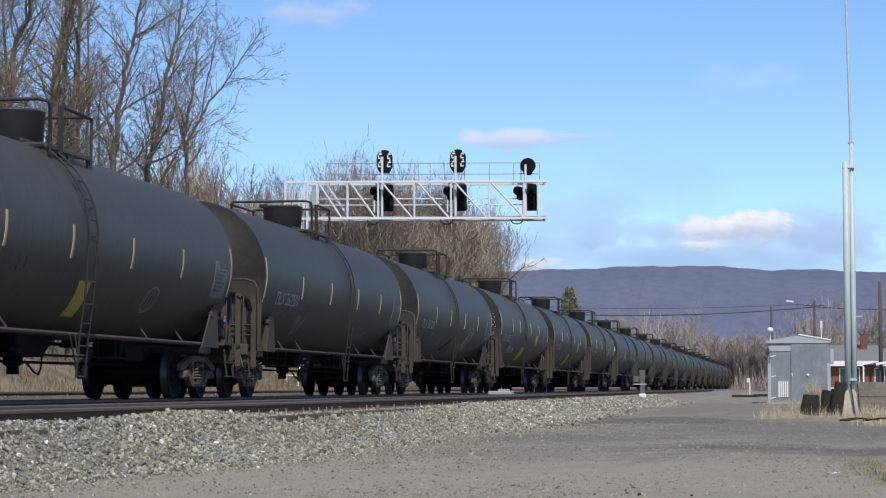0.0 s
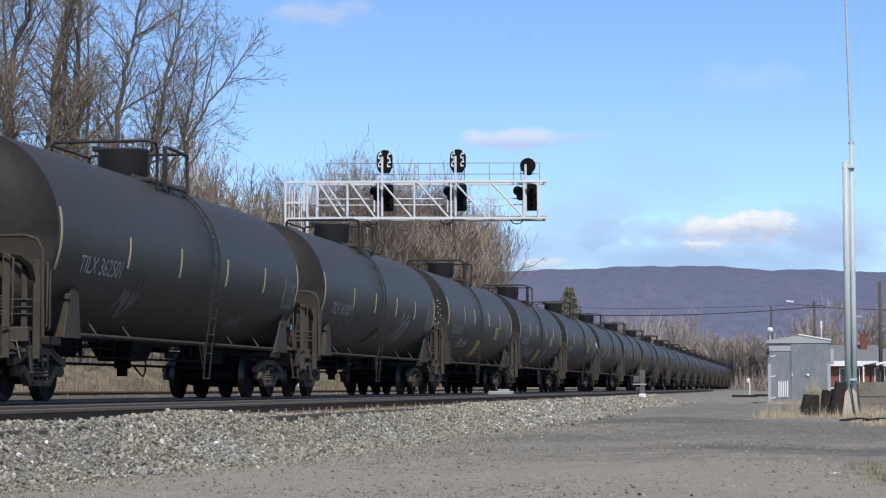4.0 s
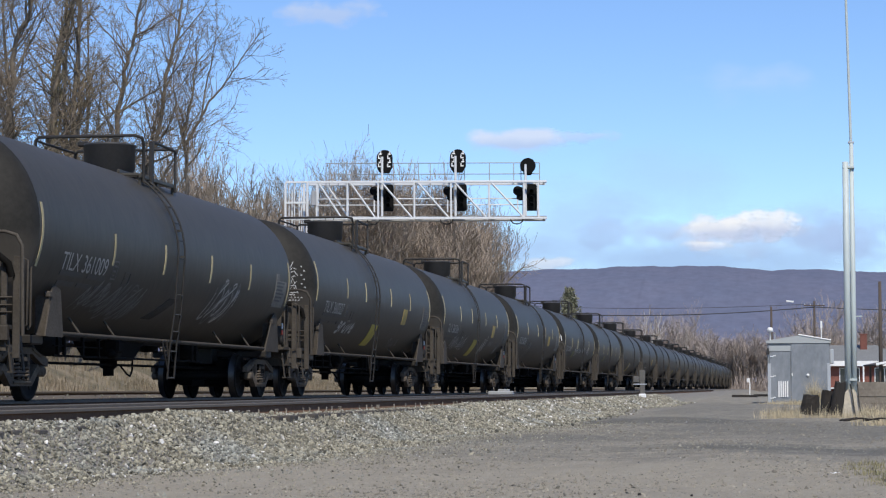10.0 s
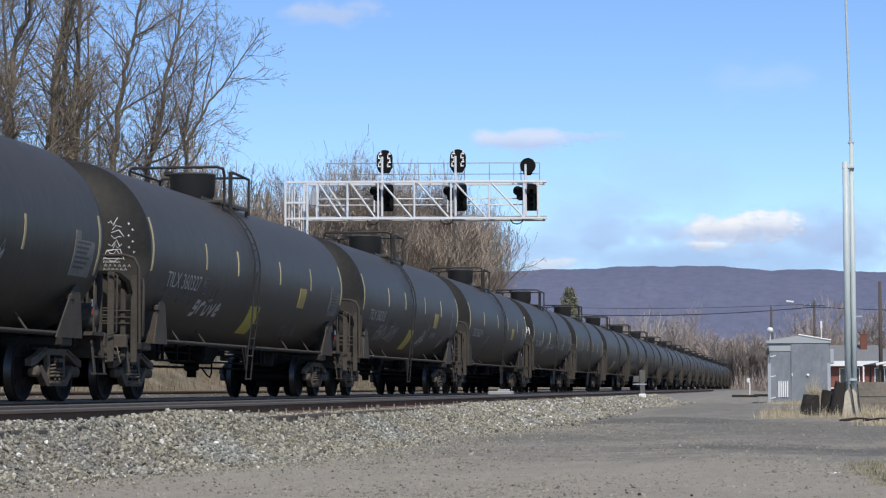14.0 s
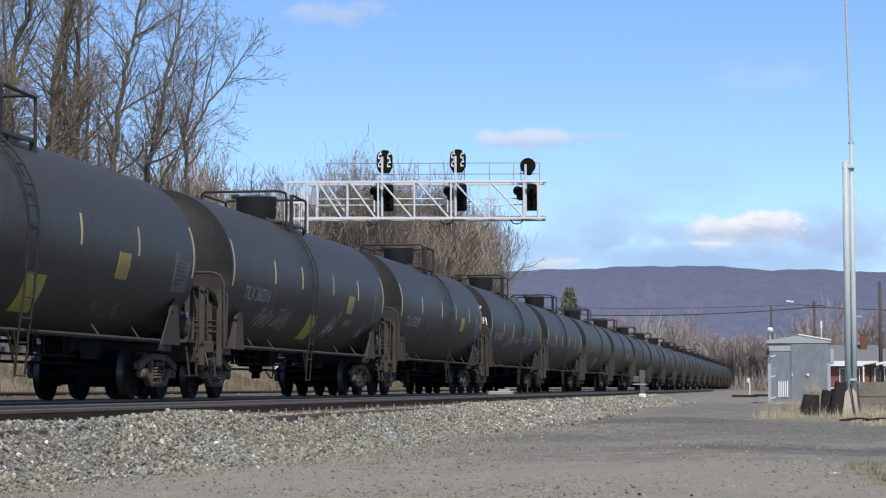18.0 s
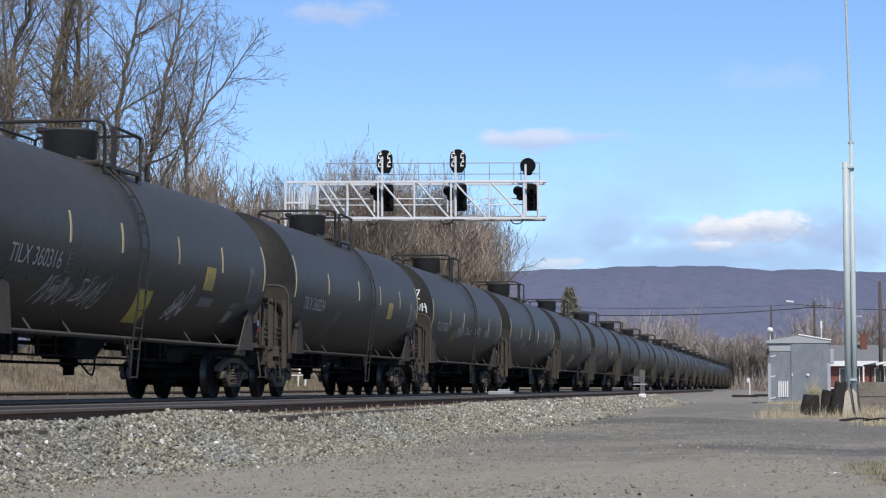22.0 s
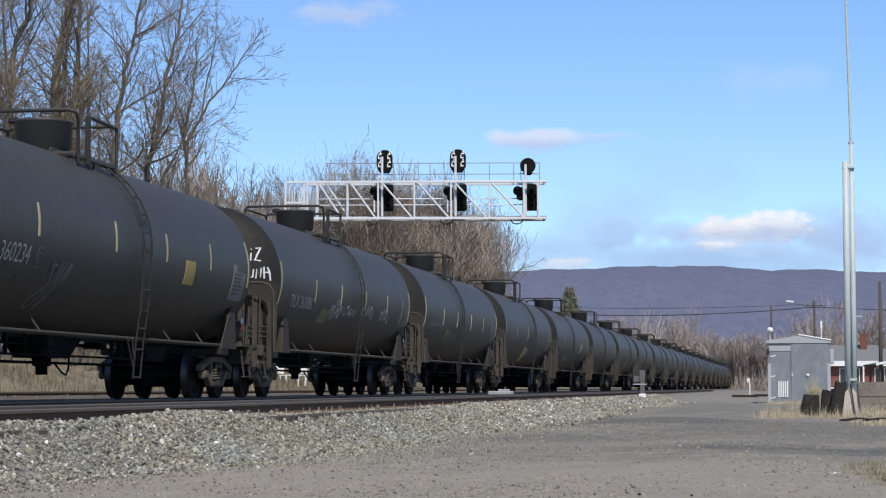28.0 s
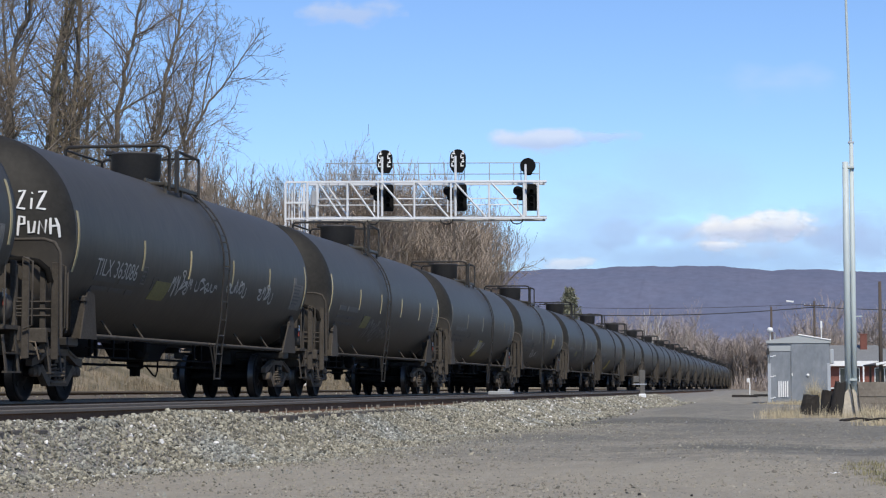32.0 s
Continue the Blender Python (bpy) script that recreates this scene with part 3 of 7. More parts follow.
def build_car(ticks, ly, stripe=M_YELLOW, up=0.0):
    car = thing("tank_car", pose(TRAIN_X, 0, RAIL), "dusty black railway tank car with yellow reflective stripes, moving slowly", "tank car", "tank cars of the train")
    # shell with welded seams
    prof = []
    for y in np.linspace(-HALF, HALF, 24):
        prof.append((R_TANK, y))
    g = Geo().lathe(prof, "y", 64, (0, 0, Z_AXIS))
    tank = part("tank_shell", g, M_TANK, car)
    for s in (-1, 1):
        prof = []
        for k in range(11):
            a = math.pi / 2 * k / 10
            prof.append((R_TANK * math.cos(a), s * (HALF + 0.74 * math.sin(a))))
        if s < 0:
            prof = prof[::-1]
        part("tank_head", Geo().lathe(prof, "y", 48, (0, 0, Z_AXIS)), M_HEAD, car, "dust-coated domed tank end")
    # reflective stripes down the side
    for k, y in enumerate(ticks):
        lo, hi = ((1.98, 2.92) if k in (0, 5) else (2.18, 2.69))
        lo, hi = lo + up, hi + up * 0.9
        part("reflective_stripe", skin(Geo(), y - 0.038, y + 0.038, asin_deg(lo), asin_deg(hi), 0.008), stripe, car, "pale yellow reflective stripe")
    part("warning_panel", skin(Geo(), 6.50, 7.40, asin_deg(1.93), asin_deg(2.48), 0.006), M_PANEL, car, "faded grey lettered panel")
    part("panel_tab", skin(Geo(), 6.52, 6.76, asin_deg(2.48), asin_deg(2.62), 0.006), M_PANEL, car)
    g = Geo()
    for k in range(6):
        z = 2.44 - 0.075 * k
        skin(g, 6.58, 7.22 - 0.08 * (k % 3), asin_deg(z - 0.02), asin_deg(z + 0.015), 0.009, 2)
    part("panel_lettering", g, M_FAINT, car)
    g = Geo()
    for k, (y0, y1, z) in enumerate(((-6.55, -5.5, 1.95), (-5.3, -4.45, 1.95), (-6.5, -5.75, 1.80), (-5.6, -4.9, 1.80), (-4.75, -4.4, 1.80))):
        skin(g, y0, y1, asin_deg(z - 0.035), asin_deg(z + 0.035), 0.006, 2)
    part("stencil_lettering", g, M_FAINT, car, "faint grey stencilled data lines")
    skin_frame = Geo()
    for a, b, c, d in ((-3.55, -3.25, 2.10, 2.12), (-3.55, -3.25, 1.90, 1.92), (-3.55, -3.53, 1.92, 2.10), (-3.27, -3.25, 1.92, 2.10), (-3.5, -3.3, 2.0, 2.02)):
        skin(skin_frame, a, b, asin_deg(c), asin_deg(d), 0.006, 2)
    part("inspection_stencil", skin_frame, M_FAINT, car)
    # tank top: grating, manway housing, rails
    deck = new("top_platform")
    deck.parent = car
    for k in range(9):
        part("deck_bar", Geo().box((0, -1.12 + 0.25 * k, 3.99), (1.9, 0.05, 0.05), None, 0.008), M_TANK, deck)
    for x in (-0.95, -0.55, 0.55, 0.95):
        part("deck_beam", Geo().box((x, -0.12, 3.96 if abs(x) > 0.6 else 4.05), (0.05, 2.1, 0.07), None, 0.008), M_TANK, deck)
    for x in (-0.93, 0.93):
        for y in (-1.1, -0.1, 0.88):
            part("deck_leg", Geo().box((x, y, 3.87), (0.05, 0.06, 0.26), None, 0.008), M_TANK, deck)
    hs = Geo().lathe([(0.40, 4.08), (0.44, 4.13), (0.44, 4.17), (0.465, 4.19), (0.48, 4.61), (0.495, 4.625), (0.495, 4.65), (0.46, 4.665), (0.0, 4.68)], "z", 32)
    housing = part("manway_housing", hs, M_HOUSING, car, "round dark valve housing")
    part("housing_hinge", Geo().box((-0.44, -0.2, 4.66), (0.18, 0.16, 0.10), None, 0.02), M_FRAME, housing)
    part("housing_handle", Geo().tube([(0.3, -0.3, 4.69), (0.3, -0.3, 4.75), (0.1, -0.42, 4.75), (0.1, -0.42, 4.68)], 0.014, 6), M_FRAME, housing)
    part("safety_valve", Geo().lathe([(0.10, 4.02), (0.10, 4.2), (0.13, 4.22), (0.13, 4.27), (0.06, 4.30), (0.0, 4.30)], "z", 14, (-0.28, 0.72, 0)), M_FRAME, car)
    part("near_end_top_rail", Geo().tube([(-0.98, -1.2, 3.95), (-0.98, -1.2, 4.62), (-0.92, -1.2, 4.68), (0.86, -1.2, 4.68), (0.98, -1.14, 4.64), (0.98, -1.05, 4.54), (0.98, -1.05, 3.85)], 0.03, 8), M_FRAME, car)
    part("far_end_top_rail", Geo().tube([(-0.98, 0.9, 3.95), (-0.98, 0.9, 4.60), (-0.92, 0.9, 4.66), (0.92, 0.9, 4.66), (0.98, 0.9, 4.60), (0.98, 0.9, 3.85)], 0.028, 8), M_FRAME, car)
    part("side_top_rail", Geo().tube([(-0.98, -1.2, 4.62), (-0.98, 0.9, 4.62)], 0.024, 8), M_FRAME, car)
    part("ladder_gate_rail", Geo().tube([(0.98, -0.52, 3.85), (0.98, -0.52, 4.58), (0.98, -0.46, 4.64), (0.98, 0.9, 4.62)], 0.03, 8), M_FRAME, car)
    part("gate_post", Geo().box((0.98, -0.60, 4.24), (0.06, 0.08, 0.80), None, 0.01), M_FRAME, car)
    # side ladder that follows the tank
    lad = new("side_ladder")
    lad.parent = car
    for dy in (-0.2, 0.2):
        pts = [on_tank(ly + dy, a, 0.09) for a in range(58, -10, -4)]
        pts += [(1.62, ly + dy, 2.2), (1.58, ly + dy, 1.6), (1.50, ly + dy, 1.0), (1.45, ly + dy, 0.36)]
        part("ladder_stile", Geo().tube(pts, 0.019, 6), M_FRAME, lad)
    for k in range(6):
        a = 54 - 11.4 * k
        p = on_tank(ly, a, 0.09)
        part("rung", Geo().tube([p + Vector((0, -0.2, 0)), p + Vector((0, 0.2, 0))], 0.012, 6), M_FRAME, lad)
    for x, z in ((1.60, 1.85), (1.565, 1.5), (1.53, 1.2), (1.49, 0.85), (1.455, 0.38)):
        part("rung", Geo().tube([(x, ly - 0.2, z), (x, ly + 0.2, z)], 0.013, 6), M_TANK, lad)
    for k in range(4):
        a = 50 - 17 * k
        p, q = on_tank(ly, a, 0.09), on_tank(ly, a, 0.0)
        part("standoff", Geo().box((p + q) / 2 + Vector((0, 0.2, 0)), (0.09, 0.05, 0.03), None), M_TANK, lad)
    part("ladder_brace", Geo().tube([(1.48, ly - 0.62, 1.03), (1.46, ly - 0.2, 0.5)], 0.018, 6).tube([(1.48, ly - 0.35, 1.03), (1.46, ly - 0.2, 0.75)], 0.016, 6), M_DUST, lad)
    # long side pipe with its struts
    for s in (1, -1):
        part("side_pipe", Geo().tube([(s * 1.36, -6.5, 1.03), (s * 1.36, 6.5, 1.03)], 0.032, 8).box((s * 1.33, 0, 1.0), (0.07, 13.0, 0.012)), M_DUST, car)
        for y in (-5.4, -3.7, 2.9, 5.0):
            part("pipe_strut", Geo().tube([(s * 1.36, y, 1.03), (s * 1.18, y - 0.05, 1.30)], 0.02, 6), M_DUST, car)
    # saddle gussets at the bolsters
    for e in (-1, 1):
        for s in (1, -1):
            def at(u, v, w, s=s, e=e):
                return Vector((s * (1.40 - 0.05 * (v - 0.95) + w), e * u, v))
            part("saddle_gusset", Geo().plate([(6.33, 0.97), (7.10, 0.97), (6.72, 1.70), (6.60, 1.76), (6.36, 1.68)] if e < 0 else [(6.08, 0.97), (7.24, 0.97), (7.24, 1.74), (7.06, 1.80), (6.92, 1.76)], 0.025, at)
                 .box((s * 1.27, e * 6.85, 1.28), (0.22, 0.03, 0.60), None).box((s * 1.35, e * 6.83, 1.60), (0.10, 0.14, 0.10), None, 0.02), M_DUST, car, "dusty tan saddle plate")
        # stub sill, end platform, coupler
        part("stub_sill", Geo().box((0, e * 7.55, 0.88), (0.36, 2.4, 0.36), None, 0.02).box((0, e * 7.0, 0.92), (2.5, 0.5, 0.14), None, 0.02), M_FRAME, car)
        part("end_sill", Geo().box((0, e * 8.50, 0.98), (2.75, 0.10, 0.22), None, 0.015), M_DUST, car)
        g = Geo().plate([(-1.36, 7.9), (1.36, 7.9), (1.36, 8.5), (0.3, 8.5), (0.3, 8.42), (-0.3, 8.42), (-0.3, 8.5), (-1.36, 8.5)], 0.06, lambda u, v, w, e=e: Vector((u, e * v, 1.07 + w)))
        part("end_platform", g, M_DUST, car)
        hr = 2.42
        if e < 0:
            part("end_railing", Geo().tube([(-1.48, e * 8.40, 1.08), (-1.48, e * 8.52, hr - 0.2), (-1.44, e * 8.56, hr - 0.07), (-1.32, e * 8.58, hr), (1.34, e * 8.58, hr), (1.50, e * 8.56, hr - 0.05), (1.58, e * 8.54, hr - 0.20), (1.59, e * 8.50, 0.95)], 0.026, 8), M_DUST, car)
            part("end_pipe", Geo().tube([(-1.3, e * 8.55, 2.08), (1.02, e * 8.55, 2.12), (1.24, e * 8.54, 2.08), (1.37, e * 8.52, 1.97), (1.41, e * 8.48, 1.78)], 0.05, 8), M_DARK, car, "thick black pipe across the end")
        for x, w, z0, z1 in ((-1.30, 0.05, 1.08, 2.0), (-0.6, 0.05, 1.08, 2.0), (0.30, 0.05, 1.06, 2.0), (0.62, 0.10, 1.06, 2.02), (0.83, 0.10, 0.80, 2.05), (1.03, 0.035, 1.06, 2.02), (1.28, 0.09, 0.72, 2.04), (1.47, 0.11, 0.62, 2.08)):
            part("railing_post", Geo().box((x, e * 8.44, (z0 + z1) / 2), (w, 0.05, z1 - z0), None, 0.01), M_DUST, car)
        for z in (1.28, 1.38, 1.49):
            part("end_rail_bar", Geo().tube([(-1.3, e * 8.48, z), (1.42, e * 8.48, z)], 0.014, 6), M_DUST, car)
        part("bolt_plate", Geo().plate([(0.45, 0.70), (1.25, 0.70), (1.0, 1.08), (0.45, 1.08)], 0.03, lambda u, v, w, e=e: Vector((u, e * 8.53 + w, v))), M_DUST, car)
        for s in (1, -1):
            part("grab_iron", Geo().tube([(s * 1.46, e * 8.36, 1.05), (s * 1.60, e * 8.36, 1.10), (s * 1.60, e * 8.36, 2.02), (s * 1.46, e * 8.36, 2.08)], 0.017, 6), M_DUST, car)
            part("grab_iron", Geo().tube([(s * 1.38, e * 7.75, 1.05), (s * 1.42, e * 7.75, 1.10), (s * 1.42, e * 7.75, 1.98), (s * 1.36, e * 7.75, 2.04)], 0.017, 6), M_DUST, car)
            part("sill_step", Geo().box((s * 1.36, e * 8.40, 0.70), (0.02, 0.07, 0.52), Matrix.Rotation(-0.12 * s, 3, "Y")).box((s * 1.36, e * 7.92, 0.70), (0.02, 0.07, 0.52), Matrix.Rotation(-0.12 * s, 3, "Y"))
                 .box((s * 1.38, e * 8.16, 0.43), (0.08, 0.55, 0.025)).box((s * 1.37, e * 8.16, 0.70), (0.05, 0.50, 0.02)), M_DUST, car)
        part("coupler", Geo().box((0, e * 8.72, 0.84), (0.16, 0.36, 0.17), None, 0.02).box((0.06, e * 8.96, 0.84), (0.26, 0.16, 0.28), None, 0.04).box((-0.13, e * 9.0, 0.84), (0.10, 0.12, 0.24), None, 0.03), M_RUST, car)
        part("brake_hose", Geo().tube([(0.35, e * 8.55, 0.78), (0.33, e * 8.66, 0.62), (0.25, e * 8.85, 0.42), (0.15, e * 9.03, 0.44)], 0.022, 6), M_DARK, car)
        part("uncoupling_lever", Geo().tube([(0.05, e * 8.66, 0.98), (0.9, e * 8.66, 0.93), (1.25, e * 8.66, 0.88), (1.32, e * 8.68, 0.62)], 0.014, 6), M_RUST, car)
        build_truck(car, e * 7.12)
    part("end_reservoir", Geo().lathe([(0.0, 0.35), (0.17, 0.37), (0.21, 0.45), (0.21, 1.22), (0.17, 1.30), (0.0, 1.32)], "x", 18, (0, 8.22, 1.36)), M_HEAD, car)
    part("warning_tag", Geo().box((1.30, 8.05, 1.42), (0.02, 0.09, 0.10), None, 0.004), M_RED, car, "small red tag")
    part("warning_tag", Geo().box((1.30, 8.05, 1.56), (0.02, 0.09, 0.12), None, 0.004), M_WPAINT, car, "small white tag")
    wheel = part("brake_wheel", Geo().lathe([(0.26 + 0.018 * math.cos(a), 8.54 + 0.018 * math.sin(a)) for a in np.linspace(0, 2 * math.pi, 7)], "y", 24, (-0.55, 0, 1.75)), M_FRAME, car)
    for k in range(3):
        a = k * math.pi / 3
        d = Vector((math.cos(a), 0, math.sin(a))) * 0.26
        part("spoke", Geo().tube([Vector((-0.55, 8.54, 1.75)) - d, Vector((-0.55, 8.54, 1.75)) + d], 0.012, 5), M_FRAME, wheel)
    part("brake_gear_box", Geo().box((-0.55, 8.47, 1.70), (0.26, 0.12, 0.44), None, 0.03), M_FRAME, car)
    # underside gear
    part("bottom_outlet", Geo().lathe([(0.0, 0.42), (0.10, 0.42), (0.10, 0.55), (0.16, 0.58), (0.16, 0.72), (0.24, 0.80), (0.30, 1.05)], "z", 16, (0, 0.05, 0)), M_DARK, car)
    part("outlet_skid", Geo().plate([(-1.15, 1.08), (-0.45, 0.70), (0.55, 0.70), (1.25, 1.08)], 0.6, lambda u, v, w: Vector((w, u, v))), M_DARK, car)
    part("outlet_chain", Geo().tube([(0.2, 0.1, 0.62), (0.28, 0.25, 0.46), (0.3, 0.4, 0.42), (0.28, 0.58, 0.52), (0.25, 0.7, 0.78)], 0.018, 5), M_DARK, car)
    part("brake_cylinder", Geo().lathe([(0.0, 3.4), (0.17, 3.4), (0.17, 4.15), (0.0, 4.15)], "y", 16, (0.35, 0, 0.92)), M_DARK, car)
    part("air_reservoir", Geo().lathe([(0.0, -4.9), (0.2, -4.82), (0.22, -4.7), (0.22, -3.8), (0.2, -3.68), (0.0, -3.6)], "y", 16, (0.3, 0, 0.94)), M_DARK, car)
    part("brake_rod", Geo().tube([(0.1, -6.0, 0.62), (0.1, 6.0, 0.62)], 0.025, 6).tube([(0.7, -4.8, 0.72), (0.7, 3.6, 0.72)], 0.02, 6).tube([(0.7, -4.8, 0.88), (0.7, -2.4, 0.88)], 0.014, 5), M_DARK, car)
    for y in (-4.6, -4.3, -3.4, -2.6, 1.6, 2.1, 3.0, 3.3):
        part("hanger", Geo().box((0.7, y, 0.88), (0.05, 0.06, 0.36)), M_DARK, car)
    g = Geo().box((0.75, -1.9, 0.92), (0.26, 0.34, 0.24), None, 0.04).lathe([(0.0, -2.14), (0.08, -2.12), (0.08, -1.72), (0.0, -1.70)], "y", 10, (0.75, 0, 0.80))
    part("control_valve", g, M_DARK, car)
    return car


CAR_PITCH, CAR_ONE = 18.1, 50.06


def travelled(t):
    return 3.117 * t + 0.00244 * t * t


PLAIN, SHIFTED = (-7.63, -4.28, -1.50, 1.46, 4.36, 7.63), (-7.63, -4.30, -0.75, 2.05, 4.86, 7.63)
protos = {"a": build_car(PLAIN, -0.85), "b": build_car(SHIFTED, 0.66, up=0.23), "c": build_car(PLAIN, 0.62),
          "f": build_car((-7.63, -4.30, -1.33, 1.80, 4.72, 7.63), 0.65), "g": build_car((-7.63, -4.28, -2.0, 1.46, 4.36, 7.63), -0.85, up=0.23),
          "h": build_car((-7.63, -4.28, -1.76, 1.46, 4.36, 7.63), -0.85, up=0.23),
          "d": build_car(PLAIN, -0.85, M_DIMSTRIPE), "e": build_car(SHIFTED, 1.05, M_DIMSTRIPE)}
cars, used = [], set()
for kind in "aafaghbcaeddededddedeededdedde":
    if kind in used:
        cars.append(copy_thing(protos[kind], pose(TRAIN_X, 0, RAIL)))
    else:
        used.add(kind)
        cars.append(protos[kind])
CAR_Y = [CAR_ONE + CAR_PITCH * (k - 2) for k in range(30)]


# ---- signal gantry over the tracks ----
def build_gantry():
    g0 = thing("signal_gantry", pose(-22.61, 97.63, 0.6, 0, -0.2, 9.33), "white galvanised cantilever signal bridge with three black signal heads", "signal gantry")
    lo, hi, ln = 8.28, 10.04, 11.5
    for y in (0, 1.2):
        part("mast", Geo().box((0.0 if y == 0 else -0.24, y, lo / 2 + 0.85), (0.11, 0.13, hi + 0.1), None, 0.02), M_WHITE, g0)
        for z in (lo, hi):
            part("chord", Geo().box((ln / 2, y, z), (ln, 0.11, 0.115), None, 0.015), M_WHITE, g0)
        for x0, x1 in ((0.54, 1.62), (2.08, 3.24), (3.6, 5.0), (5.32, 6.76), (7.1, 8.57), (8.84, 10.35))[:6 if y == 0 else 1]:
            part("diagonal", Geo().tube([(x0 + 0.3 * y, y, hi - 0.06), (x1 + 0.3 * y, y, lo + 0.06)], 0.05, 6), M_WHITE, g0)
        for x in (0.45, 1.92, 3.4, 5.14, 6.9, 8.73, 10.4, 11.1):
            part("upright", Geo().box((x, y, (lo + hi) / 2), (0.085 if y == 0 else 0.05, 0.08, hi - lo), None, 0.01), M_WHITE, g0)
    for x in (1.95, 3.5, 5.2, 6.85, 8.75, 10.45, 11.4):
        for z in (lo, hi):
            part("cross_member", Geo().box((x, 0.6, z), (0.08, 1.2, 0.08), None, 0.01), M_WHITE, g0)
    part("walkway", Geo().box((ln / 2, 0.6, lo + 0.1), (ln, 0.9, 0.04), None, 0.01), M_GREYRAIL, g0)
    part("cabinet", Geo().box((0.32, -0.15, 9.25), (0.24, 0.2, 0.72), None, 0.03), M_GREYRAIL, g0, "small grey cabinet on the gantry")
    for z in (8.72, 9.02):
        part("hand_rail", Geo().tube([(0.4, 1.1, z + 0.3), (ln - 0.5, 1.1, z + 0.3)], 0.028, 6), M_WHITE, g0)
    for z in (10.50, 11.04):
        part("upper_rail", Geo().tube([(0.85, 0.9, z), (ln - 0.3, 0.9, z)], 0.022, 6), M_GREYRAIL, g0)
    for x in (0.85, 1.02, 1.45, 1.85, 2.12, 4.12, 5.15, 5.33, 5.9, 6.58, 7.55, 8.77, 9.95, 10.3, 11.2):
        part("rail_post", Geo().box((x, 0.9, 10.52), (0.042, 0.042, 1.06), None, 0.006), M_GREYRAIL, g0)
    for x in (-1.05,):
        part("cage_post", Geo().box((x, 0, 6.0), (0.10, 0.10, 8.0), None, 0.01), M_WHITE, g0)
    for x in (-0.88, -0.62, -0.28):
        part("cage_upright", Geo().box((x, 0.05, 7.6), (0.045, 0.045, 5.0), None, 0.008), M_WHITE, g0)
    for x in (-0.75, -0.4):
        part("ladder_rail", Geo().box((x, 0.25, 6.0), (0.06, 0.06, 7.8), None, 0.01), M_WHITE, g0)
    for k in range(22):
        part("ladder_rung", Geo().tube([(-0.75, 0.25, 2.6 + 0.33 * k), (-0.4, 0.25, 2.6 + 0.33 * k)], 0.012, 5), M_WHITE, g0)
    for z in (lo, 9.05, hi):
        part("cage_bar", Geo().box((-0.5, 0, z), (1.1, 0.08, 0.10), None, 0.01), M_WHITE, g0)
    # heads
    for x, z, r in ((3.70, 11.26, 0.39), (7.24, 11.28, 0.39), (10.62, 10.86, 0.38)):
        sig = new("signal_head")
        sig.parent = g0
        tall = z > 11.0
        pts = [(r * math.cos(a), r * math.sin(a)) for a in np.linspace(0, math.pi, 15)]
        pts = pts + ([(-r, -0.45), (-0.22, -0.75), (0.22, -0.75), (r, -0.45)] if tall else [(r * math.cos(a), r * math.sin(a)) for a in np.linspace(math.pi, 2 * math.pi, 15)[1:-1]])
        part("target_plate", Geo().plate(pts, 0.03, lambda u, v, w, x=x, z=z: Vector((x + u, 0.55 + w, z + v))), M_SIGBLACK, sig, "black rounded signal backboard")
        part("lamp_case", Geo().box((x, 0.68, z - 0.1), (0.42, 0.3, 0.7), None, 0.08), M_SIGBLACK, sig)
        part("signal_mast", Geo().tube([(x - 0.12, 0.42, lo), (x - 0.12, 0.42, z + 0.05)], 0.06, 8), M_WHITE, sig)
        pill = [(-0.24, -0.60), (0.24, -0.60), (0.27, -0.54), (0.27, 0.60), (0.20, 0.70), (-0.20, 0.70), (-0.27, 0.60), (-0.27, -0.54)]
        part("lower_target", Geo().plate(pill, 0.04, lambda u, v, w, x=x: Vector((x + 0.16 + u, 0.55 + w, 9.27 + v))), M_SIGBLACK, sig)
        for k in (-1, 0, 1):
            part("lens_hood", Geo().lathe([(0.11, 0.0), (0.12, -0.28), (0.10, -0.28)], "y", 12, (x + 0.16, 0.54, 9.27 + 0.32 * k)), M_SIGBLACK, sig)
        part("lower_case", Geo().box((x - 0.38, 0.62, 9.5), (0.34, 0.3, 0.62), None, 0.06), M_SIGBLACK, sig)
        part("lower_lamp", Geo().lathe([(0.0, -0.16), (0.2, -0.16), (0.22, -0.1), (0.22, 0.2), (0.0, 0.22)], "y", 14, (x - 0.5, 0.5, 9.65)), M_SIGBLACK, sig)
        part("lamp_bracket", Geo().box((x - 0.5, 0.55, 9.0), (0.07, 0.07, 0.75)), M_WHITE, sig)
        part("cable_loop", Geo().tube([(x - 0.55 + 0.3 * math.cos(a), 0.3, lo - 0.02 - 0.24 * math.sin(a)) for a in np.linspace(0, math.pi, 9)], 0.03, 5), M_WIRE, sig)
        if tall:
            bars = Geo()
            for dx in (-0.24, 0.20):
                for k in range(4):
                    bars.box((x + dx + 0.03 * (k % 2), 0.525, z - 0.42 + 0.2 * k), (0.15, 0.012, 0.06)).box((x + dx + (0.05 if k % 2 else -0.05), 0.525, z - 0.34 + 0.2 * k), (0.05, 0.012, 0.13))
            part("painted_characters", bars, M_WPAINT, sig, "white painted markings")


build_gantry()


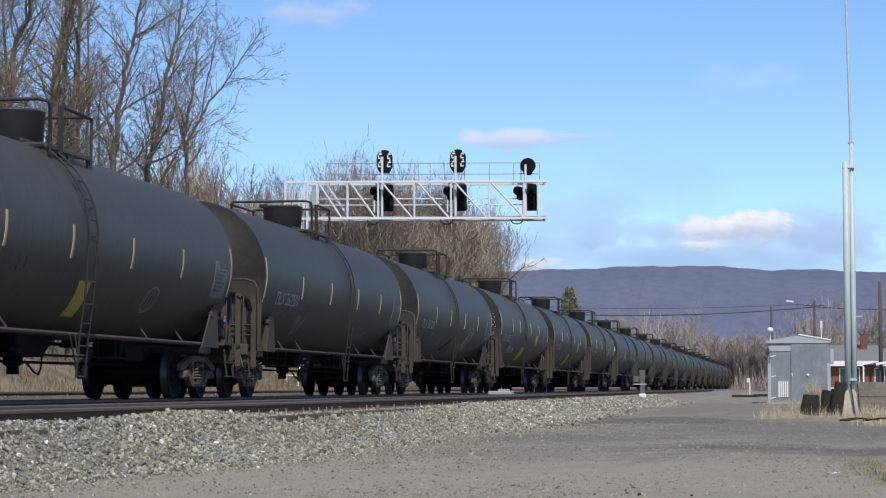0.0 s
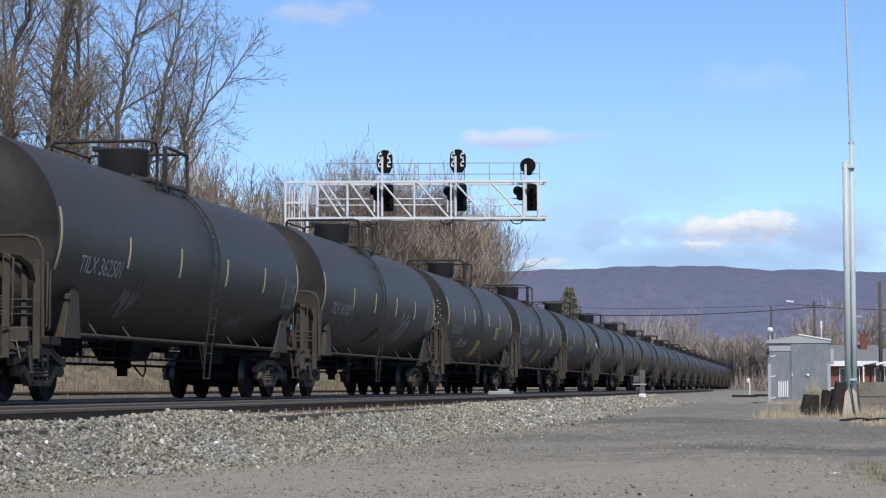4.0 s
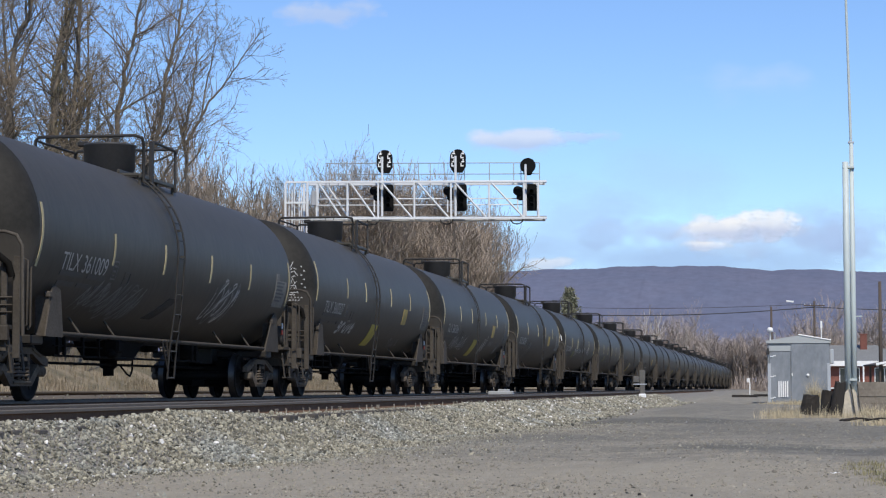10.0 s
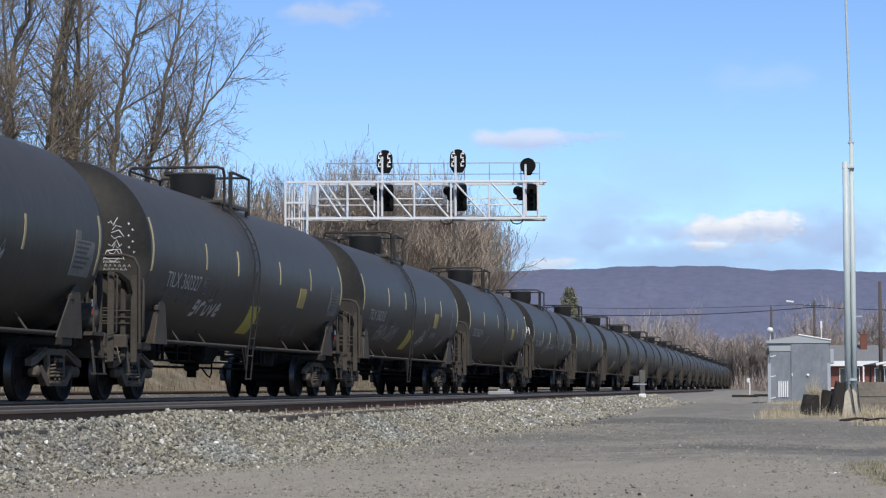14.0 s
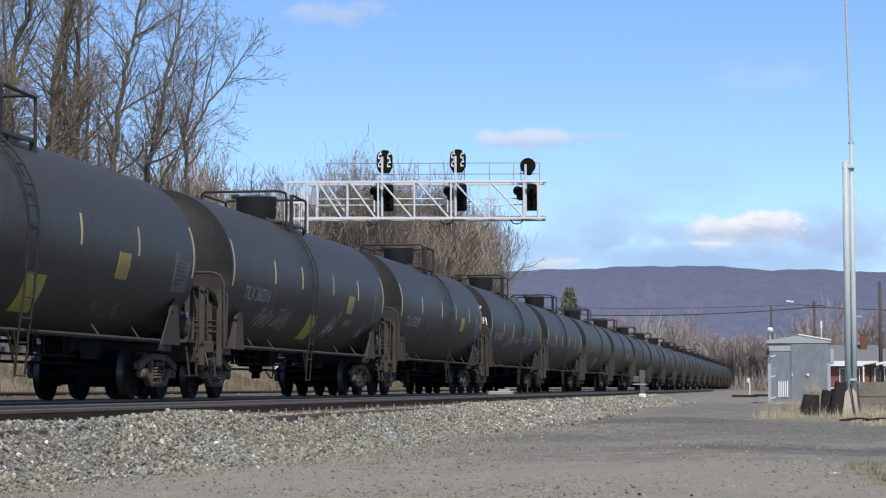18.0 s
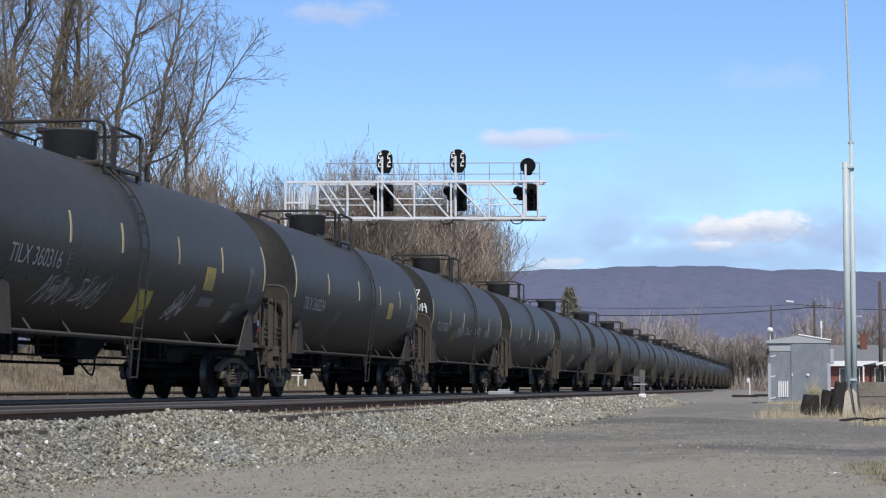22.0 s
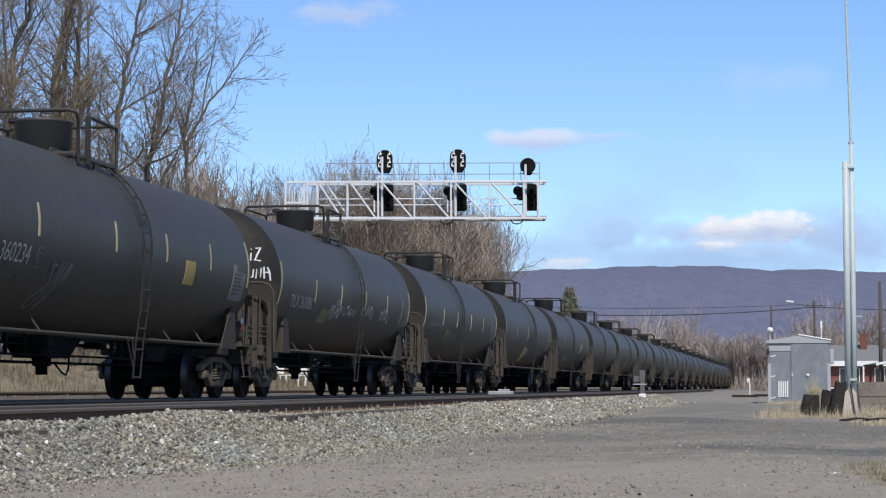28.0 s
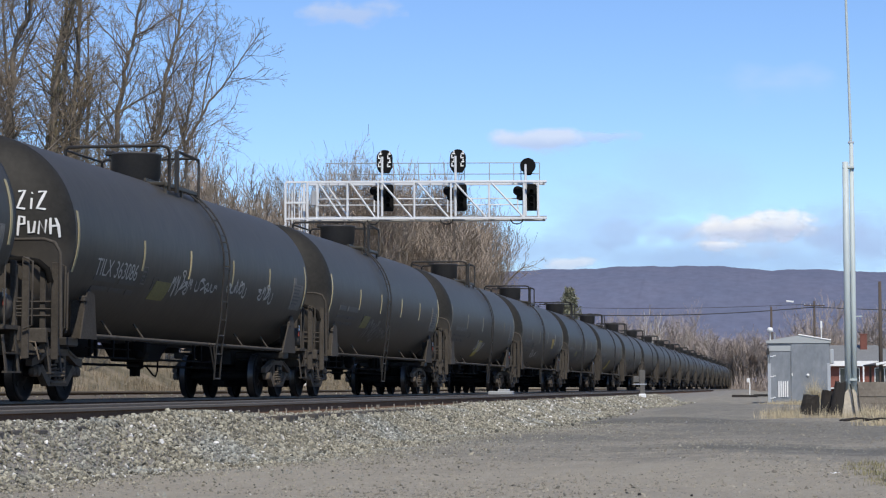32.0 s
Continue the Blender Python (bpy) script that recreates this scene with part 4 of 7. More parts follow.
# ---- equipment hut ----
def build_hut():
    h = thing("equipment_hut", pose(0.54, 99.4, 0.0, 0, 0, -1.0), "grey galvanised railway equipment hut with a louvred vent on dry grass", "equipment hut")
    w, d, t = 2.88, 3.0, 2.82
    part("body", Geo().box((0, d / 2, t / 2 + 0.08), (w, d, t), None, 0.02), M_HUT, h)
    part("plinth", Geo().box((0, d / 2, 0.07), (w + 0.06, d + 0.06, 0.14), None, 0.02), M_HUTTRIM, h)
    part("roof", Geo().plate([(-w / 2 - 0.05, t + 0.05), (w / 2 + 0.06, t + 0.05), (w / 2 + 0.06, t + 0.17), (0.02, t + 0.42), (-w / 2 - 0.05, t + 0.17)], d + 0.16, lambda u, v, q: Vector((u, d / 2 + q, v))), M_HUTROOF, h, "pale low gable roof")
    part("roof_edge", Geo().tube([(0.0, -0.09, t + 0.45), (w / 2 + 0.06, -0.09, t + 0.19)], 0.035, 5), M_WPAINT, h, "bright white roof edge")
    part("wide_door", Geo().box((0.52, -0.025, 1.50), (1.74, 0.05, 2.70), None, 0.012), M_HUT, h)
    part("narrow_door", Geo().box((-0.86, -0.02, 1.30), (0.98, 0.04, 2.36), None, 0.012), M_HUT, h)
    part("door_header", Geo().box((-0.86, -0.03, 2.62), (1.0, 0.06, 0.24), None, 0.01), M_HUTROOF, h)
    for x in (-w / 2 + 0.08, w / 2 - 0.05):
        part("corner_trim", Geo().box((x, -0.03, 1.0), (0.15, 0.06, 1.85), None, 0.01), M_HUTTRIM, h)
    vent = new("vent")
    vent.parent = h
    part("vent_frame", Geo().box((-0.72, -0.05, 0.72), (0.56, 0.03, 0.80), None, 0.01), M_HUT, vent)
    for k in range(5):
        part("louvre", Geo().box((-0.92 + 0.10 * k, -0.075, 0.72), (0.06, 0.03, 0.74), None, 0.008), M_WPAINT, vent)
    for z in (0.3, 1.3, 2.25):
        part("door_hinge", Geo().box((-1.24, -0.06, z), (0.16, 0.04, 0.05), None, 0.01).box((-1.12, -0.06, z + 0.04), (0.12, 0.03, 0.04)), M_WPAINT, h)
    part("door_lock", Geo().lathe([(0.0, -0.10), (0.07, -0.10), (0.07, -0.04)], "y", 12, (0.42, 0, 1.38)), M_WPAINT, h)
    part("door_handle", Geo().box((-0.30, -0.07, 1.40), (0.06, 0.05, 0.14), None, 0.01), M_WPAINT, h)
    part("side_box", Geo().box((w / 2 + 0.09, 0.4, 2.25), (0.18, 0.3, 0.7), None, 0.03), M_HUTTRIM, h)
    part("junction_box", Geo().box((-w / 2 + 0.02, -0.06, 2.50), (0.12, 0.12, 0.28), None, 0.02), M_HOUSING, h)
    part("roof_vent", Geo().lathe([(0.04, t + 0.1), (0.04, t + 0.6), (0.14, t + 0.6), (0.14, t + 0.72), (0.08, t + 0.8), (0.0, t + 0.81)], "z", 12, (-w / 2 + 0.13, 0.3, 0)), M_WPAINT, h)
    part("roof_pipe", Geo().tube([(-w / 2 + 0.34, 0.5, t), (-w / 2 + 0.34, 0.5, t + 0.55)], 0.03, 6), M_HUTTRIM, h)
    part("antenna", Geo().tube([(1.06, 0.2, t + 0.1), (1.06, 0.2, t + 0.75)], 0.025, 6).box((1.06, 0.2, t + 0.92), (0.10, 0.09, 0.36), None, 0.03), M_WPAINT, h, "white stub antenna")


build_hut()


# ---- tall mast, stumps, wall ----
def build_mast():
    m = thing("radio_mast", pose(1.672, 56.0, 0.05), "slender pale green-grey steel mast on a concrete footing", "mast")
    part("lower_tube", Geo().lathe([(0.0, 0.0), (0.085, 0.0), (0.082, 6.7), (0.0, 6.72)], "z", 16, (-0.09, 0, 0)), M_POLE, m)
    part("main_tube", Geo().lathe([(0.0, 0.4), (0.075, 0.4), (0.07, 3.0), (0.055, 7.2), (0.0, 7.2)], "z", 16, (0.07, 0.05, 0)), M_POLE, m)
    part("upper_tube", Geo().tube([(0.06, 0.05, 7.2), (0.01, 0.05, 9.6), (-0.05, 0.05, 12.2), (-0.09, 0.05, 13.8)], 0.038, 12, r2=0.028), M_POLE, m)
    part("collar", Geo().box((0.06, 0.05, 7.22), (0.16, 0.12, 0.05), None, 0.01), M_HUTTRIM, m)
    for z in (0.95, 6.55):
        part("clamp", Geo().box((-0.01, 0.03, z), (0.30, 0.20, 0.06), None, 0.01), M_POLE, m)
    part("footing", Geo().plate([(-0.26, -0.1), (0.22, -0.1), (0.13, 0.58), (0.06, 0.70), (-0.12, 0.70), (-0.18, 0.60)], 0.36, lambda u, v, w: Vector((u, w, v))), M_CONCRETE, m, "stained concrete footing")
    part("base_cable", Geo().tube([(-0.05, -0.24, 0.85), (0.0, -0.26, 0.6), (0.05, -0.25, 0.2), (0.09, -0.28, -0.05)], 0.018, 6).tube([(0.14, -0.24, 0.85), (0.18, -0.25, 0.3), (0.24, -0.26, -0.02)], 0.015, 6), M_WIRE, m)
    part("side_lamp_bracket", Geo().box((0.20, 0.05, 2.62), (0.18, 0.03, 0.03)), M_POLE, m)


build_mast()


def build_stump(name, x, y, h, w, lean, seed, label):
    rnd = random.Random(seed)
    st = thing(name, pose(x, y, 0.06, 0, lean, rnd.uniform(0, 40)), label, "timber stump")
    g = Geo()
    n = 14
    vs, fs = [], []
    for i in range(6):
        z = h * i / 5
        for k in range(n):
            a = 2 * math.pi * k / n
            r = w / 2 * (1 + 0.10 * math.sin(3 * a + seed) + rnd.uniform(-0.06, 0.06)) * (1.12 - 0.16 * i / 5)
            top = rnd.uniform(-0.05, 0.05) if i == 5 else 0
            vs.append((r * math.cos(a), r * math.sin(a), z + top))
    for i in range(5):
        for k in range(n):
            fs.append((i * n + k, i * n + (k + 1) % n, (i + 1) * n + (k + 1) % n, (i + 1) * n + k))
    fs.append(tuple(range(5 * n, 6 * n)))
    g.add(vs, fs)
    part("stump_body", g, M_CHARRED, st)


build_stump("timber_stump", 0.57, 56.9, 0.53, 0.45, 6, 3, "short charred black timber stump in dry grass")
build_stump("timber_stump", 1.05, 56.3, 0.66, 0.36, 4, 5, "blackened timber stump leaning in dry grass")
build_stump("timber_stump", 1.22, 55.8, 0.90, 0.30, 10, 8, "tall blackened leaning timber stump beside a mast")


def build_wall():
    w = thing("timber_crib_wall", pose(2.75, 63.3, 0.1), "low brown weathered timber retaining wall", "retaining wall")
    for k in range(4):
        part("timber", Geo().box((0, 0.02 * (k % 2), 0.11 + 0.215 * k), (1.7, 0.3, 0.213), None, 0.006), M_BLOCK, w)


build_wall()


# ---- house beyond the yard ----
def build_house():
    h = thing("brick_house", pose(5.2, 173.0, 0.4), "low red brick house with grey shingle roof and white fascia", "house")
    w, d, e = 9.0, 8.0, 2.35
    part("wall", Geo().box((0, d / 2, e / 2), (w, d, e)), M_BRICK, h)
    part("fascia", Geo().box((0, -0.62, e - 0.02), (w + 1.0, 0.08, 0.42), None, 0.01), M_WPAINT, h, "broad white fascia board")
    part("roof", Geo().add([(-w / 2 - 0.5, -0.6, e + 0.18), (w / 2 + 0.5, -0.6, e + 0.18), (w / 2 + 0.5, d + 0.6, e + 0.18), (-w / 2 - 0.5, d + 0.6, e + 0.18), (-w / 2 + 2.4, d / 2, e + 1.55), (w / 2 - 2.4, d / 2, e + 1.55)],
                            [(0, 1, 5, 4), (1, 2, 5), (2, 3, 4, 5), (3, 0, 4), (3, 2, 1, 0)]), M_SHINGLE, h, "grey hipped shingle roof")
    part("chimney", Geo().box((1.05, 3.0, e + 1.6), (0.55, 0.55, 1.7), None, 0.02).box((1.05, 3.0, e + 2.42), (0.65, 0.65, 0.1), None, 0.02), M_BRICK, h)
    for x in (-2.9, -0.2, 2.6):
        win = new("window")
        win.parent = h
        part("pane", Geo().box((x, -0.02, 1.35), (1.5, 0.04, 1.2)), M_GLASS, win)
        part("window_frame", Geo().box((x, -0.05, 1.97), (1.62, 0.06, 0.06)).box((x, -0.05, 0.73), (1.62, 0.06, 0.08)).box((x - 0.78, -0.05, 1.35), (0.06, 0.06, 1.2)).box((x + 0.78, -0.05, 1.35), (0.06, 0.06, 1.2)).box((x, -0.05, 1.35), (0.05, 0.06, 1.2)), M_WPAINT, win)
    part("porch_deck", Geo().box((0, -0.7, 0.35), (w, 1.3, 0.10)), M_WPAINT, h)
    for x in (-2.2, 0.9, 3.2):
        part("porch_post", Geo().box((x, -0.58, 1.2), (0.12, 0.12, 2.2)), M_WPAINT, h)


build_house()


def build_shed():
    s = thing("open_shed", pose(7.6, 150.0, 0.3, 0, 0, 14), "small open shed with white edged sloping roof", "shed")
    for x in (-1.2, 1.2):
        for y in (0, 2.4):
            part("post", Geo().box((x, y, 1.05), (0.12, 0.12, 2.1)), M_POLEWOOD, s)
    part("roof", Geo().plate([(-1.6, 2.0), (1.6, 2.6), (1.6, 2.7), (-1.6, 2.1)], 3.2, lambda u, v, w: Vector((u, 1.2 + w, v))), M_POLEWOOD, s)
    part("roof_edge", Geo().plate([(-1.62, 2.05), (1.62, 2.65), (1.62, 2.82), (-1.62, 2.2)], 0.06, lambda u, v, w: Vector((u, -0.44 + w, v))), M_WPAINT, s)


build_shed()


# ---- utility poles and wires ----
def build_pole(x, y, h, arm, label, lamp=False):
    p = thing("utility_pole", pose(x, y, 0), label, "utility pole")
    part("shaft", Geo().lathe([(0.0, 0.0), (0.16, 0.0), (0.11, h), (0.0, h)], "z", 10), M_POLEWOOD, p)
    if arm:
        part("crossarm", Geo().box((0, -0.12, h - 0.5), (2.2, 0.1, 0.12), Matrix.Rotation(0.2, 3, "Z"), 0.01), M_POLEWOOD, p)
        for dx in (-1.0, -0.4, 0.4, 1.0):
            part("insulator", Geo().lathe([(0.0, 0.0), (0.05, 0.0), (0.05, 0.12), (0.0, 0.14)], "z", 8, (dx, -0.12 + 0.2 * dx, h - 0.44)), M_HUTTRIM, p)
    if lamp:
        part("lamp_arm", Geo().tube([(0, 0, h - 0.6), (0.9, -0.3, h + 0.3), (1.6, -0.5, h + 0.5)], 0.014, 6), M_PLATE, p)
        part("lamp_head", Geo().box((1.95, -0.55, h + 0.5), (0.80, 0.3, 0.18), Matrix.Rotation(0.08, 3, "Y"), 0.05), M_WPAINT, p)
    return p


build_pole(2.9, 223.4, 9.9, True, "dark wooden utility pole with crossarm")
build_pole(-1.57, 222.7, 9.3, False, "brownish wooden utility pole with street lamp", True)
build_pole(6.64, 153.1, 8.4, False, "dark wooden utility pole beside a house")


def build_wire(name, a, b, sag, r=0.025):
    a, b = Vector(a), Vector(b)
    pts = [a.lerp(b, t) - Vector((0, 0, sag * 4 * t * (1 - t))) for t in np.linspace(0, 1, 15)]
    ob = part(name, Geo().tube(pts, r, 5), M_WIRE)
    tagged(ob, "thin black overhead cable strung between poles", "overhead cable")


build_wire("overhead_cable", (2.9, 223.3, 9.25), (-27, 226, 8.9), 0.55, 0.05)
build_wire("overhead_cable", (2.9, 223.3, 9.25), (40, 219, 9.6), 0.7, 0.04)
build_wire("overhead_cable", (2.9, 223.3, 9.6), (-27, 226, 9.6), 0.35, 0.025)


# ---- track-side marker and switch box ----
def build_marker():
    m = thing("track_marker", pose(-6.48, 95.2, 0.27), "small dark switch marker on a white base beside the rail", "switch marker")
    part("base", Geo().box((0, 0, 0.12), (0.32, 0.3, 0.26), None, 0.03), M_WPAINT, m, "white painted base")
    part("post", Geo().box((0, 0, 0.55), (0.22, 0.14, 0.65), None, 0.02), M_PLATE, m)
    part("target", Geo().box((0.0, -0.05, 1.08), (0.26, 0.05, 0.48), None, 0.02), M_PLATE, m)
    part("side_arm", Geo().box((-0.28, 0, 0.9), (0.26, 0.12, 0.28), None, 0.02), M_PLATE, m)
    part("crossbar", Geo().box((-0.1, -0.06, 0.68), (0.6, 0.05, 0.05)), M_HUTTRIM, m)


build_marker()
sw = thing("switch_machine", pose(-10.1, 74.3, 0.5), "grey low switch machine box between the tracks", "switch machine")
part("case", Geo().box((0, 0, 0.10), (0.9, 0.5, 0.14), None, 0.04), M_GREYRAIL, sw)
part("motor_cover", Geo().box((0.1, 0, 0.19), (0.4, 0.36, 0.10), None, 0.05), M_GREYRAIL, sw)


# ---- bare trees ----
def grow(rnd, height, girth, spread, levels, droop=0.0, lean=0.0, kids=(5, 5, 5, 4), upright=0.55, crook=1.0):
    """Branch segments (a, b, ra, rb, level) of a leafless tree."""
    segs = []

    def limb(p, d, length, r, level):
        n = max(3, int(5 - level * 0.5))
        nodes = [p]
        for i in range(n):
            wob = Vector((rnd.gauss(0, 1), rnd.gauss(0, 1), rnd.gauss(0, 0.6))) * (0.10 + 0.06 * level) * crook
            pull = Vector((0, 0, (0.10 if level < 3 else 0.02) - (droop * 0.35 if level >= 2 else 0)))
            d = (d + wob + pull).normalized()
            q = p + d * (length / n)
            ra, rb = r * (1 - 0.72 * i / n), r * (1 - 0.72 * (i + 1) / n)
            segs.append((p, q, ra, rb, level))
            p = q
            nodes.append(q)
        if level >= levels:
            return
        count = kids[min(level, len(kids) - 1)]
        for k in range(count):
            t = (0.35 if level == 0 else 0.2) + (1 - (0.35 if level == 0 else 0.2)) * (k + rnd.random()) / count
            i = min(n - 1, int(t * n))
            base = nodes[i].lerp(nodes[i + 1], t * n - i)
            axis = (nodes[i + 1] - nodes[i]).normalized()
            out = axis.orthogonal().normalized()
            out = Matrix.Rotation(rnd.uniform(0, 2 * math.pi), 3, axis) @ out
            ang = rnd.uniform(0.35, 0.85) * spread
            nd = (axis * math.cos(ang) + out * math.sin(ang) + Vector((0, 0, upright * 0.3 if level < 2 else 0))).normalized()
            limb(base, nd, length * rnd.uniform(0.42, 0.66) * (1.15 - 0.45 * t if level == 0 else 1.0), r * (1 - 0.72 * t) * rnd.uniform(0.5, 0.75), level + 1)
    limb(Vector((0, 0, -0.1)), Vector((lean, 0, 1)).normalized(), height, girth, 0)
    return segs


def prisms(segs, n, floor=0.0):
    """Tapered n-sided sticks for all segments, as one pair of arrays."""
    A = np.array([s[0][:] for s in segs])
    B = np.array([s[1][:] for s in segs])
    ra = np.maximum(np.array([s[2] for s in segs]), floor)
    rb = np.maximum(np.array([s[3] for s in segs]), floor * 0.8)
    D = B - A
    D /= np.linalg.norm(D, axis=1, keepdims=True) + 1e-9
    ref = np.where(np.abs(D[:, 2:3]) > 0.9, np.array([[1.0, 0, 0]]), np.array([[0, 0, 1.0]]))
    U = np.cross(D, ref)
    U /= np.linalg.norm(U, axis=1, keepdims=True) + 1e-9
    V = np.cross(D, U)
    rings = []
    for P, r in ((A, ra), (B, rb)):
        for k in range(n):
            a = 2 * math.pi * k / n
            rings.append(P + (U * math.cos(a) + V * math.sin(a)) * r[:, None])
    verts = np.stack(rings, 1).reshape(-1, 3)
    base = np.arange(len(segs))[:, None] * 2 * n
    faces = np.concatenate([np.stack([base[:, 0] + k, base[:, 0] + (k + 1) % n, base[:, 0] + n + (k + 1) % n, base[:, 0] + n + k], -1) for k in range(n)])
    return verts, faces


def shoots(rnd, stems, reach=3.0, spacing=(0.42, 0.25, 0.19, 0.18), droop=0.0, bare=0.22, lift=0.13, depth=4):
    """Branch segments of a tree whose stems follow gentle (sideways, depth, height) paths."""
    segs = []

    def shoot(p, d, length, r, level):
        n = max(2, min(7, int(length / 0.30)))
        nodes = [p]
        for i in range(n):
            wob = Vector((rnd.gauss(0, 1), rnd.gauss(0, 1), rnd.gauss(0, 0.8))) * (0.10 + 0.035 * level)
            d = (d + wob + Vector((0, 0, lift * 0.5 if level < 2 else lift * 0.35 - droop * (0.4 + i / n)))).normalized()
            q = p + d * (length / n)
            segs.append((p, q, r * (1 - 0.8 * i / n), r * (1 - 0.8 * (i + 1) / n), level))
            p = q
            nodes.append(p)
        if level < depth and length > 0.32:
            branch(nodes, length, r, level)

    def branch(nodes, length, r, level):
        n = len(nodes) - 1
        count = max(2, int(length / spacing[min(level, 3)]))
        start = bare if level == 0 else 0.12
        for k in range(count):
            t = start + (1 - start) * (k + rnd.random()) / count
            i = min(n - 1, int(t * n))
            axis = (nodes[i + 1] - nodes[i]).normalized()
            base = nodes[i].lerp(nodes[i + 1], t * n - i)
            out = Matrix.Rotation(rnd.uniform(0, 2 * math.pi), 3, axis) @ axis.orthogonal().normalized()
            ang = rnd.uniform(0.5, 1.15)
            nd = axis * math.cos(ang) + out * math.sin(ang) + Vector((0, 0, lift))
            size = reach * (1.35 - 0.62 * t) * rnd.uniform(0.45, 1.15) if level == 0 else length * (1.0 - 0.5 * t) * rnd.uniform(0.34, 0.76)
            shoot(base, nd.normalized(), size, max(0.004, min(r * (1 - 0.75 * t) * rnd.uniform(0.35, 0.62), 0.007 + 0.0135 * size)), level + 1)

    for which, (path, girth) in enumerate(stems):
        pts = [Vector(p) for p in path]
        nodes = []
        for i in range(len(pts) - 1):
            p0, p1, p2, p3 = pts[max(i - 1, 0)], pts[i], pts[i + 1], pts[min(i + 2, len(pts) - 1)]
            for t in (0.0, 0.25, 0.5, 0.75):
                q = (p1 * 2 + (p2 - p0) * t + (p0 * 2 - p1 * 5 + p2 * 4 - p3) * t * t + (p1 * 3 - p0 - p2 * 3 + p3) * t ** 3) * 0.5
                nodes.append(q + Vector((rnd.gauss(0, 0.03), rnd.gauss(0, 0.03), 0)))
        nodes.append(pts[-1])
        length = sum((q - p).length for p, q in zip(nodes[:-1], nodes[1:]))
        n = len(nodes) - 1
        for i in range(n):
            segs.append((nodes[i], nodes[i + 1], girth * (1 - 0.82 * i / n), girth * (1 - 0.82 * (i + 1) / n), 0, which))
        branch(nodes, length, girth, 0)
    return segs


def build_tree(seed, stems, m, label, twig=M_TWIG, bark=M_BARK, vine=0, group="bare trees along the bank", floor=0.0055, **habit):
    rnd = random.Random(seed)
    segs = shoots(rnd, stems, **habit)
    tree = thing("bare_tree", m, label, "tree", group)
    for stem in range(len(stems)):
        v, f = prisms([s for s in segs if s[4] == 0 and s[5] == stem], 9, 0.012)
        bulk("trunk", v, f, bark, smooth=True).parent = tree
    wood, fine = [s for s in segs if s[4] == 1], [s for s in segs if s[4] > 1]
    (v, f), (v2, f2) = prisms(wood, 4, max(0.009, 1.4 * floor)), prisms(fine, 3, floor)
    f, f2 = np.concatenate([f[:, (0, 1, 2)], f[:, (0, 2, 3)]]), np.concatenate([f2[:, (0, 1, 2)], f2[:, (0, 2, 3)]])
    slots = np.concatenate([np.zeros(len(f)), np.ones(len(f2))])
    bulk("crown", np.concatenate([v, v2]), np.concatenate([f, f2 + len(v)]), bark, twig, slots=slots).parent = tree
    if vine:
        # creeper wound round the lower stem and hanging in long strands
        path, girth = stems[0]
        g = Geo()
        for k in range(vine):
            i = rnd.randrange(0, len(path) - 1)
            a, b = Vector(path[i]), Vector(path[i + 1])
            a0, lo = rnd.uniform(0, 6.28), rnd.random() * 0.6
            g.tube([a.lerp(b, min(1, lo + 0.1 * j)) + Vector((math.cos(a0 + 0.4 * j), math.sin(a0 + 0.4 * j), 0)) * (girth * (1 - 0.6 * i / len(path)) * rnd.uniform(0.75, 1.1) + 0.02) for j in range(7)], rnd.uniform(0.012, 0.035), 5)
        part("vine", g, M_VINE, tree, "mossy vine climbing the trunk")
    return tree


TALL = "tall leafless winter tree with grey bark on the bank"
t_a = build_tree(11, [([(-0.3, 0, 0), (-0.1, 0.1, 3), (0.0, 0, 5.8), (0.1, 0, 8.0), (0.25, 0.1, 9.5), (0.75, 0, 11.0), (1.3, -0.1, 14.5)], 0.15), ([(0.05, 0.3, 0), (0.1, 0.3, 6), (-0.1, 0.2, 9), (-0.35, 0, 13)], 0.10)],
                 pose(-22.0, 56.8, 1.3, 0, 0, 9), TALL, reach=2.6)
t_b = build_tree(23, [([(-0.4, 0, 0), (-0.2, 0, 4), (0.0, 0, 6.2), (0.1, 0, 7.9), (0.25, 0, 9.7), (0.65, 0, 11.5), (1.1, 0, 14.0)], 0.21), ([(0.3, 0.4, 0), (0.6, 0.4, 6.0), (0.7, 0.3, 9.0), (0.9, 0.2, 12.6)], 0.13)],
                 pose(-22.3, 61.2, 1.3, 0, 0, 9), "old leafless tree wrapped in mossy vines on the bank", vine=70, twig=M_WILLOW, reach=2.3, spacing=(0.30, 0.24, 0.19, 0.18), droop=0.22, lift=0.12)
t_c = build_tree(37, [([(0.0, 0, 0), (0.0, 0, 6.0), (0.05, 0, 8.6), (0.02, 0, 11.5), (0.15, 0, 14.0)], 0.11)],
                 pose(-22.8, 65.0, 1.3, 0, 0, 9), TALL, reach=1.9, twig=M_WILLOW, droop=0.12)
t_d = build_tree(41, [([(-0.3, 0, 0), (-0.1, 0, 4.5), (0.0, 0, 6.7), (0.1, 0, 8.3), (0.35, 0, 10.0), (0.62, 0, 11.1), (0.85, 0, 12.4), (1.2, 0, 15.5)], 0.13)],
                 pose(-22.0, 66.4, 1.3, 0, 0, 9), TALL, reach=2.4)
